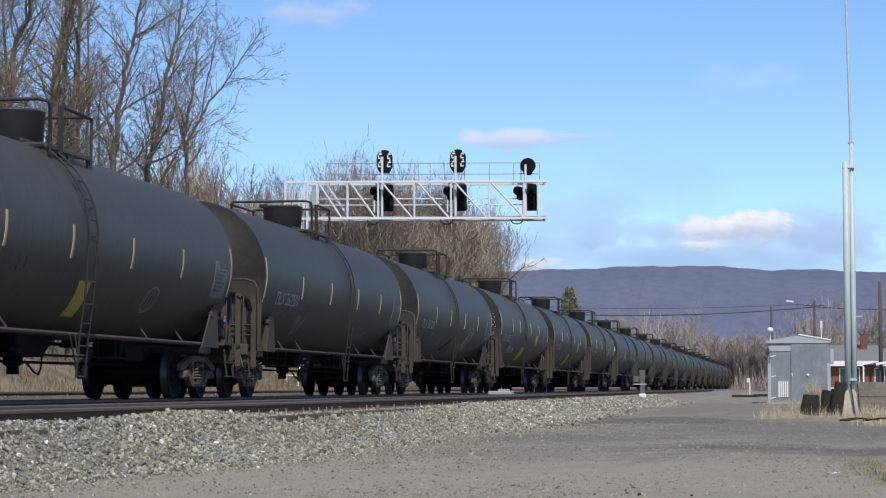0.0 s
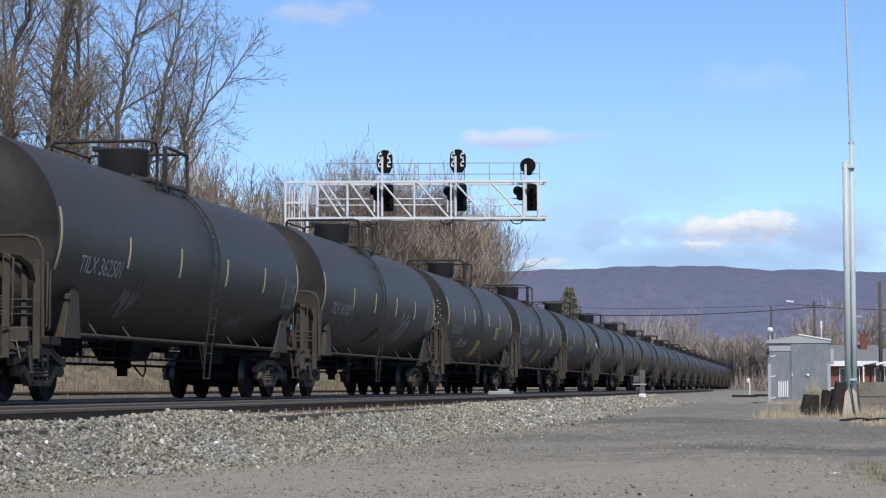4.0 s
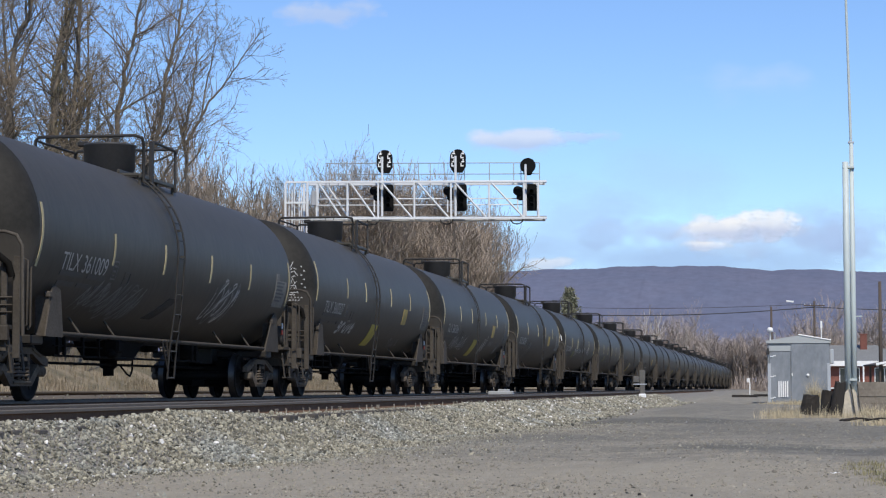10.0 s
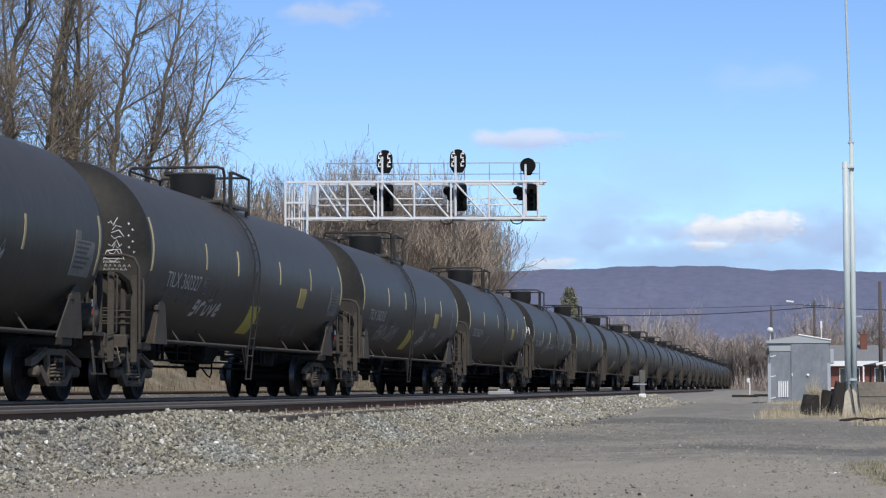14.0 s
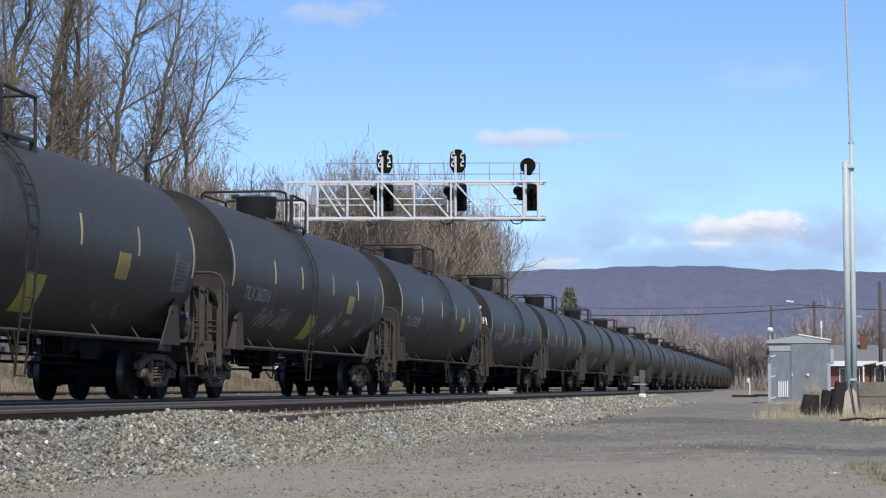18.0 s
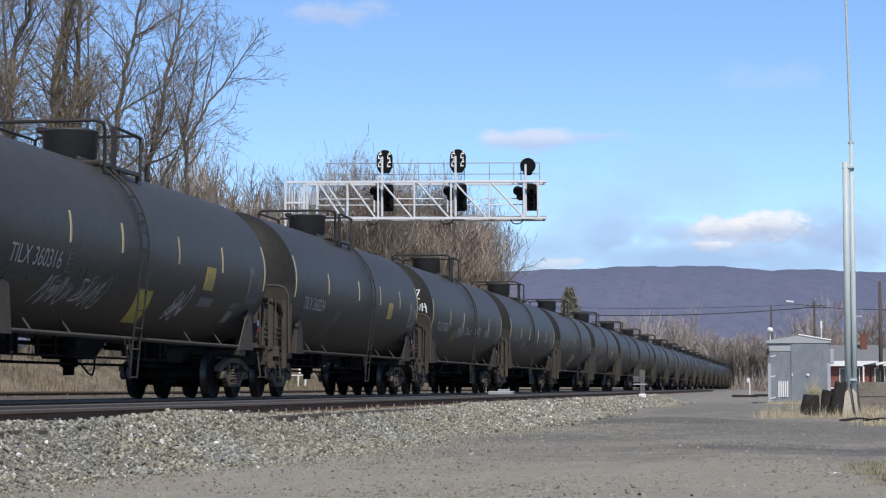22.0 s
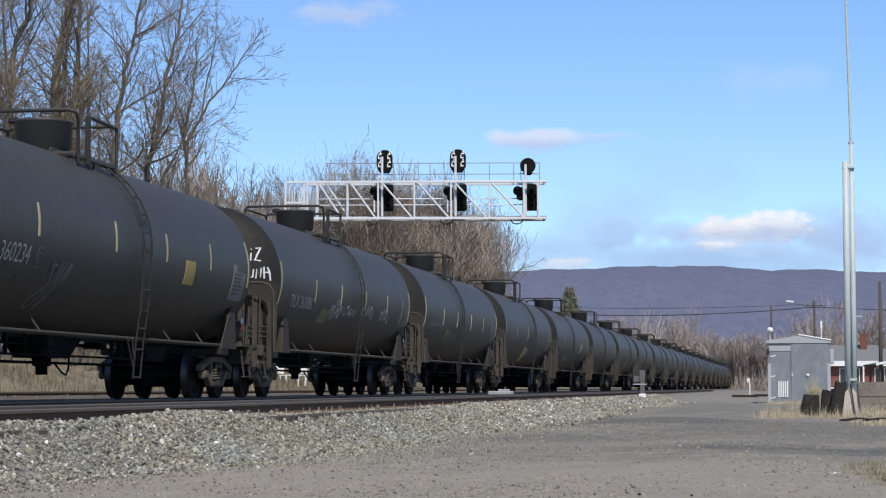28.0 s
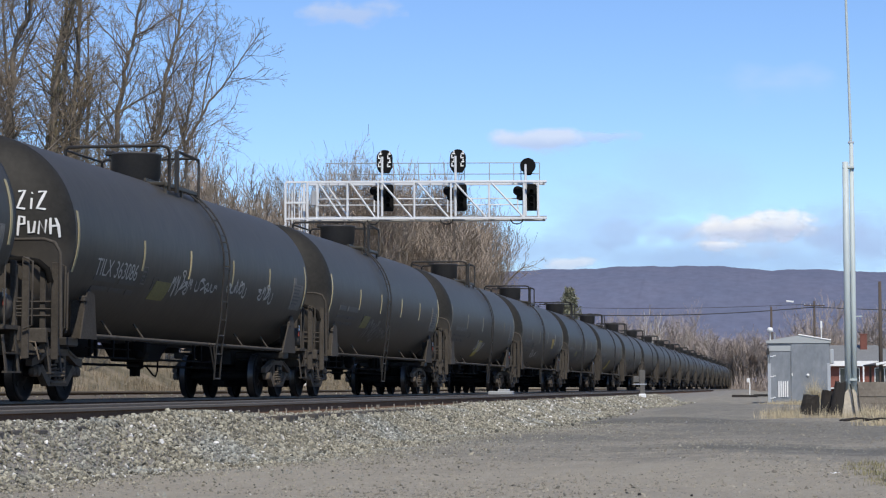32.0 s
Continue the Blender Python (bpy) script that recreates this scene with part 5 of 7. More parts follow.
t_e = build_tree(59, [([(-0.5, 0, 0), (-0.2, 0, 4.5), (0.0, 0, 6.6), (0.15, 0, 7.4), (0.41, 0, 8.4), (0.75, 0, 10.3), (1.14, 0, 12.2), (1.5, 0, 14.6)], 0.145), ([(-0.35, 0.2, 3.0), (0.4, 0.2, 6.2), (1.4, 0.1, 8.3), (1.9, 0, 9.2)], 0.06)],
                 pose(-21.7, 69.0, 1.3, 0, 0, 9), TALL, reach=2.4, bare=0.3)
t_f = build_tree(67, [([(0.1, 0, 0), (0.02, 0, 5.0), (0.0, 0, 7.3), (-0.14, 0, 8.7), (0.2, 0, 10.4), (0.3, 0, 12.2)], 0.105), ([(-0.1, 0, 8.3), (0.45, -0.1, 9.2), (0.85, -0.2, 9.9), (1.42, -0.2, 10.6), (2.0, -0.3, 11.4), (2.75, -0.3, 12.5)], 0.06),
                      ([(-0.14, 0, 8.7), (-0.5, 0.3, 9.9), (-0.6, 0.4, 11.6)], 0.045), ([(0.45, -0.1, 9.2), (0.9, -0.5, 11.2), (1.2, -0.6, 12.6)], 0.04)],
                 pose(-21.5, 73.3, 1.3, 0, 0, 9), "slender leafless tree with a wide fanned crown", reach=1.7, bare=0.42, spacing=(0.30, 0.26, 0.20, 0.18))
t_w = build_tree(71, [([(0, 0, 0), (0.1, 0, 2.5), (0.4, 0.2, 5.0), (0.5, 0.3, 8.0), (1.2, 0.2, 10.2)], 0.24), ([(0.1, 0, 2.5), (1.6, 0.4, 5.2), (3.0, 0.5, 7.4), (4.1, 0.4, 8.4)], 0.15), ([(0.05, 0, 2.0), (-1.3, -0.5, 5.0), (-2.1, -0.4, 8.2), (-2.4, 0, 10.0)], 0.15)],
                 pose(-25.4, 167.0, 1.2, 0, 0, 9) @ Matrix.Scale(1.12, 4), "drooping bare willow tree behind the gantry", twig=M_WILLOW, floor=0.010, reach=2.4, spacing=(0.42, 0.34, 0.26, 0.3), droop=0.26, lift=0.16, depth=3)
t_h = build_tree(73, [([(0, 0, 0), (0.1, 0, 3), (0.0, 0, 6), (0.2, 0, 9)], 0.11), ([(0.05, 0, 2), (0.9, 0.1, 5), (1.3, 0.2, 8.4)], 0.07), ([(0.05, 0, 1.6), (-0.8, 0.1, 4.6), (-1.2, 0.1, 8.0)], 0.07), ([(0.0, 0, 2.2), (0.3, -0.8, 5.4), (0.5, -1.0, 8.2)], 0.06)],
                 pose(-30.0, 104.0, 1.4, 0, 0, 30), "pale upright leafless tree behind the bank", twig=M_GREYTWIG, floor=0.015, reach=1.4, lift=0.34, spacing=(0.32, 0.26, 0.22, 0.3), depth=3)
t_u = build_tree(79, [([(0, 0, 0), (0.2, 0, 2.5), (0.1, 0, 5), (0.5, 0, 7.6)], 0.05), ([(0.3, 0.3, 0), (0.8, 0.3, 3), (1.1, 0.2, 6.6)], 0.04), ([(-0.3, 0.2, 0), (-0.6, 0, 3), (-0.5, 0, 6.9)], 0.045), ([(-0.5, -0.2, 0), (-1.2, 0, 2.5), (-1.6, 0, 5.4)], 0.035)],
                 pose(-21.9, 64.2, 1.3, 0, 0, 9), "thicket of thin bare saplings on the bank", reach=1.3, lift=0.22, spacing=(0.34, 0.24, 0.20, 0.2))
for src, x, y, z, rot, sc in ((t_u, -22.2, 59.0, 1.3, 60, 1.0), (t_u, -21.9, 61.6, 1.3, 170, 1.05), (t_u, -22.0, 66.9, 1.3, 250, 1.0), (t_u, -22.3, 70.4, 1.3, 40, 0.98), (t_u, -21.9, 72.0, 1.3, 130, 0.95), (t_u, -22.4, 75.5, 1.3, 210, 0.92), (t_u, -22.0, 77.6, 1.3, 320, 0.86), (t_u, -23.0, 68.2, 1.3, 350, 1.1), (t_u, -22.8, 57.0, 1.3, 300, 1.0),
                              (t_u, -22.5, 80.0, 1.3, 100, 1.02), (t_u, -23.0, 84.0, 1.3, 10, 1.08), (t_u, -23.6, 88.0, 1.3, 190, 1.15), (t_u, -24.5, 95.0, 1.3, 260, 1.2), (t_h, -30.0, 106.0, 1.4, 70, 1.12), (t_h, -29.5, 110.0, 1.4, 160, 1.1), (t_h, -31.0, 120.0, 1.4, 300, 1.2), (t_h, -30.0, 124.0, 1.4, 20, 1.15),
                              (t_c, -23.6, 68.5, 1.4, 250, 0.9), (t_c, -23.0, 58.2, 1.3, 80, 0.95), (t_c, -22.5, 63.2, 1.3, 200, 1.0), (t_d, -24.6, 61.4, 1.3, 190, 0.9),
                              (t_c, -23.4, 54.6, 1.3, 130, 1.1), (t_c, -22.7, 66.9, 1.3, 330, 0.72), (t_c, -23.8, 71.5, 1.3, 20, 0.6),
                              (t_h, -31.0, 96.0, 1.4, 240, 0.92), (t_h, -32.0, 106.0, 1.4, 15, 1.05), (t_h, -33.5, 112.0, 1.4, 330, 1.1), (t_h, -30.0, 117.0, 1.4, 85, 1.1), (t_h, -28.4, 110.0, 1.4, 120, 0.98), (t_h, -31.0, 124.0, 1.4, 200, 1.05), (t_h, -27.6, 99.0, 1.4, 280, 1.05),
                              (t_h, -33.0, 140.0, 1.2, 200, 1.25), (t_h, -31.0, 150.0, 1.2, 260, 1.32), (t_h, -29.5, 158.0, 1.2, 310, 1.4), (t_h, -28.4, 163.0, 1.2, 25, 1.36), (t_h, -35.5, 152.0, 1.2, 150, 1.3),
                              (t_w, -29.5, 172.0, 1.2, 120, 1.2), (t_w, -32.4, 168.0, 1.2, 40, 1.25), (t_w, -27.4, 160.0, 1.2, 220, 1.0)):
    copy_thing(src, pose(x, y, z, 0, 0, rot) @ Matrix.Scale(sc, 4))


# ---- distant woods: many small bare trees in single sheets of stuff ----
def build_woods(name, spots, label, seed, heights, mt=M_FARTWIG, thick=0.06, levels=3, kids=(9, 6, 4)):
    rnd = random.Random(seed)
    kinds = []
    for k in range(5):
        segs = grow(random.Random(seed * 10 + k), 1.0, 0.02, 0.75, levels, 0, 0, kids, 1.0, 0.55)
        kinds.append(segs)
    vs, fs, o = [], [], 0
    for x, y, z in spots:
        h = rnd.uniform(*heights)
        segs = rnd.choice(kinds)
        v, f = prisms(segs, 2, thick / h)
        f = f[:len(segs)]      # one blade for each far twig
        a = rnd.uniform(0, 6.28)
        c, s = math.cos(a), math.sin(a)
        v = np.stack([(v[:, 0] * c - v[:, 1] * s) * h * 1.2, (v[:, 0] * s + v[:, 1] * c) * h * 1.2, v[:, 2] * h], -1) + np.array([x, y, z])
        vs.append(v)
        fs.append(f + o)
        o += len(v)
    ob = bulk(name, np.concatenate(vs), np.concatenate(fs), mt)
    return tagged(ob, label, "woods", kind="stuff")


rw = random.Random(5)
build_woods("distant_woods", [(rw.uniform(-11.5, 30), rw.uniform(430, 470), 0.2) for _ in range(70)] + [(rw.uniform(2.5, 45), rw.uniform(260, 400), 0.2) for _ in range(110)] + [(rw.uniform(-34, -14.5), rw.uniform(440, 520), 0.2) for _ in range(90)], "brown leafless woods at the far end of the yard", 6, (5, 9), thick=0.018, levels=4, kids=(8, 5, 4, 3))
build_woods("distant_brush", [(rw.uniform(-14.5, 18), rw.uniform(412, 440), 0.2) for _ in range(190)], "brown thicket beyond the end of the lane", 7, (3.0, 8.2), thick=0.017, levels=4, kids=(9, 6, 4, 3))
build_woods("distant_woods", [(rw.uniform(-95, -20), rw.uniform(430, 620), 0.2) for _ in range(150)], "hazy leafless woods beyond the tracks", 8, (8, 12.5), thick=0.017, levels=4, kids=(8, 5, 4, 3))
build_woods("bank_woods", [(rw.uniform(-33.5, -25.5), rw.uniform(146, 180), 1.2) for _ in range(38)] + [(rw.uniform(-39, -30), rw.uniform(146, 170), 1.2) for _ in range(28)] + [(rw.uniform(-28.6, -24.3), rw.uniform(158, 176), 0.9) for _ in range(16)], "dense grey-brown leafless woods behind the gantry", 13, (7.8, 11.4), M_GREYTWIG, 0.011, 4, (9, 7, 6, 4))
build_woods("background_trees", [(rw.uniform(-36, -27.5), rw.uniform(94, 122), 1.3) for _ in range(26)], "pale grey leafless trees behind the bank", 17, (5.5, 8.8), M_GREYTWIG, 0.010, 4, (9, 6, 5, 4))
build_woods("bank_brush", [(rw.uniform(-30, -21.5), rw.uniform(50, 130), 1.4) for _ in range(46)], "tangled leafless brush on the bank", 9, (2.5, 5.5), M_TWIG, 0.010, 4, (8, 6, 4, 3))


# ---- wooded ridge on the skyline ----
def build_ridge():
    xs, ys = np.unique(np.concatenate([np.arange(-2600, 2600, 25.0), np.arange(-900, 320, 4.0)])), np.arange(2700, 4300, 80.0)
    X, Y = np.meshgrid(xs, ys)
    crest = np.interp(X, (-900, -640, -449, -339, -283, -165, -102, -24, 58, 164, 600), (196, 200, 203.5, 206.5, 208.5, 210, 207, 201, 200.5, 195, 178))
    crest = crest + 0.9 * np.sin(X * 0.043) + 0.5 * np.sin(X * 0.11 + 1)
    t = np.clip((Y - 2700) / 850, 0, 1)
    Z = crest * (t * t * (3 - 2 * t)) + 6 * np.sin(X * 0.006 + Y * 0.002) * t * (1 - t)
    Z = np.where(Y > 3550, crest - (Y - 3550) * 0.05, Z)
    Z += np.random.RandomState(3).uniform(-0.45, 0.45, Z.shape) - 4
    v = np.stack([X, Y, Z], -1).reshape(-1, 3)
    nx, ny = len(xs), len(ys)
    a = (np.arange(ny - 1)[:, None] * nx + np.arange(nx - 1)[None, :]).ravel()
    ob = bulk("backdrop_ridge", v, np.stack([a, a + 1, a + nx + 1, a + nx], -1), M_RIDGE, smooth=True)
    tagged(ob, "long wooded mountain ridge on the horizon, blue-purple with painted haze", "mountain", kind="structure")


build_ridge()


# ---- an evergreen and pale birches far behind the train ----
def build_evergreen(x, y, h, w, seed):
    t = thing("evergreen_tree", pose(x, y, 0.2), "dark evergreen standing above the bare woods", "tree")
    rs = np.random.RandomState(seed)
    part("trunk", Geo().lathe([(0.0, 0.0), (0.3, 0.0), (0.05, h * 0.95), (0.0, h)], "z", 8), M_BARK, t)
    n = 5200
    u = rs.random_sample(n) ** 0.7
    z = h * (0.25 + 0.75 * u)
    lobe = 1 + 0.25 * np.sin(rs.uniform(0, 6.28, n) * 3 + z)
    r = w * np.sqrt(rs.random_sample(n)) * np.sqrt(np.clip(1.02 - u, 0, 1)) * lobe
    a = rs.uniform(0, 6.283, n)
    c = np.stack([r * np.cos(a), r * np.sin(a), z - 0.25 * r], -1)
    d1, d2 = rs.normal(0, 0.28, (n, 3)), rs.normal(0, 0.28, (n, 3))
    v = np.stack([c, c + d1, c + d2], 1).reshape(-1, 3)
    ob = bulk("crown", v, np.arange(n * 3).reshape(-1, 3), M_EVERGREEN)
    ob.parent = t


build_evergreen(-43.0, 418.6, 20.6, 3.7, 2)
M_BIRCH = mat("pale_birch_bark", (0.62, 0.58, 0.54), 0.9, second=(0.42, 0.39, 0.36), scale=1.5, grain=0.2, grain_scale=5)
t_p = build_tree(83, [([(0, 0, 0), (0.2, 0, 4), (0.1, 0, 7.5), (0.5, 0, 10.5)], 0.13), ([(0.2, 0, 4), (1.2, 0.2, 7), (1.5, 0.2, 9.4)], 0.07)], pose(-20.2, 300.8, 0.3), "pale bare birch among far woods", bark=M_BIRCH,
                 group="pale far trees", floor=0.024, reach=2.4, spacing=(0.8, 0.6, 0.5, 0.4), depth=3, lift=0.3)
for x, y, s, r in ((-18.3, 302, 0.95, 70), (-20.8, 450, 1.15, 140), (-17.1, 450, 1.1, 20)):
    copy_thing(t_p, pose(x, y, 0.3, 0, 0, r) @ Matrix.Scale(s, 4))


# ---- lettering, placards and spray paint on single cars ----
def text_geo(text, y, z, size, squeeze=0.95):
    """Built-in font laid on the tank's curve; reads towards +Y."""
    cu = bpy.data.curves.new("lettering", "FONT")
    cu.body, cu.size = text, size
    ob = bpy.data.objects.new("lettering", cu)
    me = ob.to_mesh()
    vs = [tuple(v.co) for v in me.vertices]
    fs = [tuple(p.vertices) for p in me.polygons]
    ob.to_mesh_clear()
    bpy.data.objects.remove(ob)
    g = Geo()
    g.add([on_tank(y + a * squeeze, asin_deg(z) + math.degrees(b / R_TANK), 0.008) for a, b, _ in vs], fs)
    return g


def on_head(x, z, lift=0.012):
    """Point on the domed tank end that faces -Y."""
    q = max(0.0, 1 - (x * x + (z - Z_AXIS) ** 2) / R_TANK ** 2)
    return Vector((x, -HALF - (0.74 + lift) * math.sqrt(q) - lift, z))


def on_side(y, z):
    return on_tank(y, asin_deg(z), 0.009)


def stroke(g, pts, width=0.05, surface=None):
    """A flat painted stroke through (y, z) points on the tank."""
    dense = []
    for (a, b), (c, d) in zip(pts[:-1], pts[1:]):
        n = max(1, int(math.hypot(c - a, d - b) / 0.10))
        dense += [(a + (c - a) * k / n, b + (d - b) * k / n) for k in range(n)]
    dense.append(pts[-1])
    vs, fs = [], []
    for i, (y, z) in enumerate(dense):
        p, q = dense[max(i - 1, 0)], dense[min(i + 1, len(dense) - 1)]
        dy, dz = q[0] - p[0], q[1] - p[1]
        n = math.hypot(dy, dz) or 1.0
        w = width / 2 * (0.75 if i in (0, len(dense) - 1) else 1.0)
        for s in (1, -1):
            vs.append((surface or on_side)(y - s * dz / n * w, z + s * dy / n * w))
    for i in range(len(dense) - 1):
        fs.append((2 * i, 2 * i + 1, 2 * i + 3, 2 * i + 2))
    return g.add(vs, fs)


def scribble(car, y0, y1, z0, z1, seed, mt, count=7, width=0.05, label="", slant=0.0):
    """Unreadable spray tag: one cursive line of loops and spikes."""
    rnd = random.Random(seed)
    count = max(3, min(count, int((y1 - y0) / 0.26)))
    knots = []
    for k in range(count):
        u = y0 + (y1 - y0) * k / count
        w = (y1 - y0) / count
        top = z0 + (z1 - z0) * rnd.uniform(0.6, 1.0)
        low = z0 + (z1 - z0) * rnd.uniform(0.0, 0.3)
        mid = (top + low) / 2
        for a, b in rnd.choice((((0.1, low), (0.35, top), (0.6, low)), ((0.0, mid), (0.5, top), (0.9, mid), (0.5, low), (0.1, mid)), ((0.1, top), (0.2, low), (0.8, low), (0.9, top)),
                                ((0.1, low), (0.3, top), (0.5, mid), (0.7, top), (0.95, low)), ((0.9, top), (0.1, top), (0.9, mid), (0.2, low)))):
            knots.append((u + w * (a + rnd.uniform(-0.1, 0.1)) + slant * (b - (z0 + z1) / 2), b))
    pts = []
    for i in range(len(knots) - 1):
        p0, p1, p2, p3 = knots[max(i - 1, 0)], knots[i], knots[i + 1], knots[min(i + 2, len(knots) - 1)]
        for t in (0.0, 0.33, 0.67):
            pts.append(tuple(0.5 * (2 * p1[c] + (p2[c] - p0[c]) * t + (2 * p0[c] - 5 * p1[c] + 4 * p2[c] - p3[c]) * t * t + (3 * p1[c] - p0[c] - 3 * p2[c] + p3[c]) * t ** 3) for c in (0, 1)))
    part("spray_tag", stroke(Geo(), pts, width), mt, car, label or "scrawled spray-paint tag")


def letters(car, word, y0, y1, z0, z1, mt, width, surface=on_head):
    """Angular hand-sprayed strokes on a unit box per letter."""
    shapes = {"g": [[(0.85, 0.9), (0.25, 0.95), (0.1, 0.5), (0.7, 0.45), (0.85, 0.9), (0.75, 0.0), (0.1, -0.05)]], "r": [[(0.1, 0), (0.15, 0.9)], [(0.15, 0.55), (0.5, 0.9), (0.85, 0.8)]],
              "v": [[(0.05, 0.85), (0.4, 0.0), (0.85, 0.95)]], "e": [[(0.1, 0.5), (0.8, 0.55), (0.6, 0.95), (0.15, 0.7), (0.2, 0.1), (0.85, 0.1)]],
              "\u00fc": [[(0.1, 0.75), (0.2, 0.05), (0.7, 0.1), (0.85, 0.75)], [(0.2, 1.05), (0.3, 1.15)], [(0.65, 1.1), (0.75, 1.2)]],
              "z": [[(0, 0.95), (0.8, 1), (0.05, 0.05), (1, 0)]], "i": [[(0.5, 0), (0.5, 0.6)], [(0.45, 0.85), (0.55, 0.9)]], "p": [[(0.1, -0.1), (0.25, 0.95), (0.8, 0.9), (0.85, 0.55), (0.2, 0.5)]],
              "u": [[(0.1, 0.7), (0.2, 0.05), (0.7, 0.1), (0.85, 0.7)]], "n": [[(0.05, 0), (0.15, 0.7), (0.75, 0.1), (0.85, 0.8)]], "k": [[(0.1, 0.9), (0.15, 0)], [(0.15, 0.45), (0.9, 0.5)], [(0.6, 0.9), (0.9, 0.5), (1.05, -0.15)]]}
    n = len(word)
    g = Geo()
    for k, c in enumerate(word):
        for line in shapes[c]:
            stroke(g, [(y0 + (y1 - y0) * (k + 0.86 * u) / n, z0 + (z1 - z0) * v) for u, v in line], width, surface)
    part("spray_tag", g, mt, car, "bright white hand-sprayed tag")


def decorate():
    def mark(k, text):
        part("car_number", text_geo(text, -6.62, 2.00, 0.40, 1.0), M_LETTER, cars[k], "white stencilled reporting mark")
    for k, text in ((2, "TILX 362501"), (3, "TILX 361009"), (4, "TILX 360327"), (5, "TILX 360316"), (6, "TILX 360234"), (7, "TILX 363086")):
        mark(k, text)
        for y0, y1, z0, z1 in ((-4.22, -3.98, 2.24, 2.26), (-4.22, -3.98, 1.96, 1.98), (-4.22, -4.20, 1.98, 2.24), (-4.00, -3.98, 1.98, 2.24), (-4.17, -4.03, 2.16, 2.19), (-4.17, -4.05, 2.08, 2.11), (-4.17, -4.08, 2.02, 2.04)):
            part("stencil_line", skin(Geo(), y0, y1, asin_deg(z0), asin_deg(z1), 0.006, 2), M_PLATE, cars[k], "white line of a boxed inspection stencil")
    for k in (0, 1) + tuple(range(8, 30)):
        for y0, y1 in ((-6.55, -5.8), (-5.6, -4.35)):
            part("number_bar", skin(Geo(), y0, y1, asin_deg(2.10), asin_deg(2.22), 0.008, 3), M_PLATE, cars[k], "faded stencilled number bar")

    def patch(name, k, y0, y1, z0, z1, mt, label, skew=0.0):
        part(name, skin(Geo(), y0, y1, asin_deg(z0), asin_deg(z1), 0.007, 8, skew), mt, cars[k], label)
    # yellow panels by the ladder foot and on the far half
    for k, d, wide in ((1, 0.0, 0.55), (4, 0.30, 0.85), (5, 0.35, 0.85), (9, 0.2, 0.7), (12, 0.2, 0.7)):
        patch("yellow_decal", k, -0.42 + d, -0.42 + d + wide, 1.34, 1.88, M_YSTAIN, "worn slanted yellow vinyl decal", -0.36)
    patch("brown_decal", 3, -1.35, -0.85, 1.42, 1.80, M_DUST, "dusty tan decal", 0.75)
    for k, dy, dz in ((4, 0.0, 0.0), (5, -0.06, 0.05), (6, -0.12, 0.09), (10, 0.0, 0.0)):
        patch("yellow_placard", k, 3.36 + dy, 3.96 + dy, 1.99 + dz, 2.42 + dz, M_PLACARD, "square mustard-yellow placard")
    patch("yellow_placard", 7, -3.5, -2.6, 1.74, 2.06, M_OLIVE, "worn yellow lettered panel", 0.15)
    for k in (8, 11):
        patch("yellow_placard", k, -3.5, -2.7, 1.76, 2.06, M_OLIVE, "worn yellow lettered panel", 0.1)
    # sprayed tags
    for j in range(2):
        scribble(cars[3], -5.1, -3.5 + 0.1 * j, 1.44, 2.00 - 0.06 * j, 1 + 30 * j, (M_SPRAYDIM, M_PLATE)[j], 5, 0.032, slant=1.0)
        scribble(cars[3], -3.6, -2.1 + 0.1 * j, 1.36, 1.98 - 0.06 * j, 2 + 30 * j, (M_PLATE, M_SPRAYDIM)[j], 5, 0.030, slant=1.0)
        scribble(cars[3], 1.9, 3.6, 1.44, 2.28, 3 + 30 * j, (M_LETTER, M_SPRAYDIM)[j], 5, 0.036, "pale spray-paint scrawl", slant=0.6)
    sk = Geo()
    rnd = random.Random(44)
    for k in range(7):
        v = 2.40 + 0.085 * k
        stroke(sk, [(0.93 + 0.02 * k + 0.055 * j + rnd.uniform(-0.02, 0.02), v + rnd.uniform(-0.07, 0.07)) for j in range(5 - k // 3)], 0.011, on_head)
    stroke(sk, [(0.96, 2.98), (1.00, 3.02), (1.04, 2.94), (1.10, 3.08)], 0.012, on_head)
    stroke(sk, [(0.90, 2.36), (0.96, 2.52), (1.16, 2.54), (1.22, 2.36)], 0.012, on_head)
    for k in range(2):
        stroke(sk, [(0.91, 2.43 - 0.05 * k), (1.21, 2.43 - 0.05 * k)], 0.010, on_head)
    for u, v in ((1.27, 2.98), (1.33, 2.88), (1.28, 2.78), (1.34, 2.68), (1.29, 2.58), (1.36, 2.50)):
        stroke(sk, [(u - 0.016, v), (u + 0.016, v)], 0.014, on_head)
        stroke(sk, [(u, v - 0.02), (u, v + 0.02)], 0.012, on_head)
    for k, (u0, u1) in enumerate(((0.90, 1.16), (0.92, 1.34), (0.90, 1.28))):
        for j in range(6):
            u = u0 + (u1 - u0) * j / 6
            stroke(sk, [(u, 2.31 - 0.062 * k), (u + 0.02, 2.345 - 0.062 * k), (u + 0.035, 2.31 - 0.062 * k)], 0.011, on_head)
    part("spray_tag", sk, M_SPRAY, cars[4], "thin white painted sketch with small marks")
    letters(cars[4], "gr\u00fcve", -4.35, -2.5, 1.60, 1.84, M_LETTER, 0.08, on_side)
    scribble(cars[4], 3.0, 4.6, 1.36, 1.62, 6, M_SPRAYDIM, 6, 0.04)
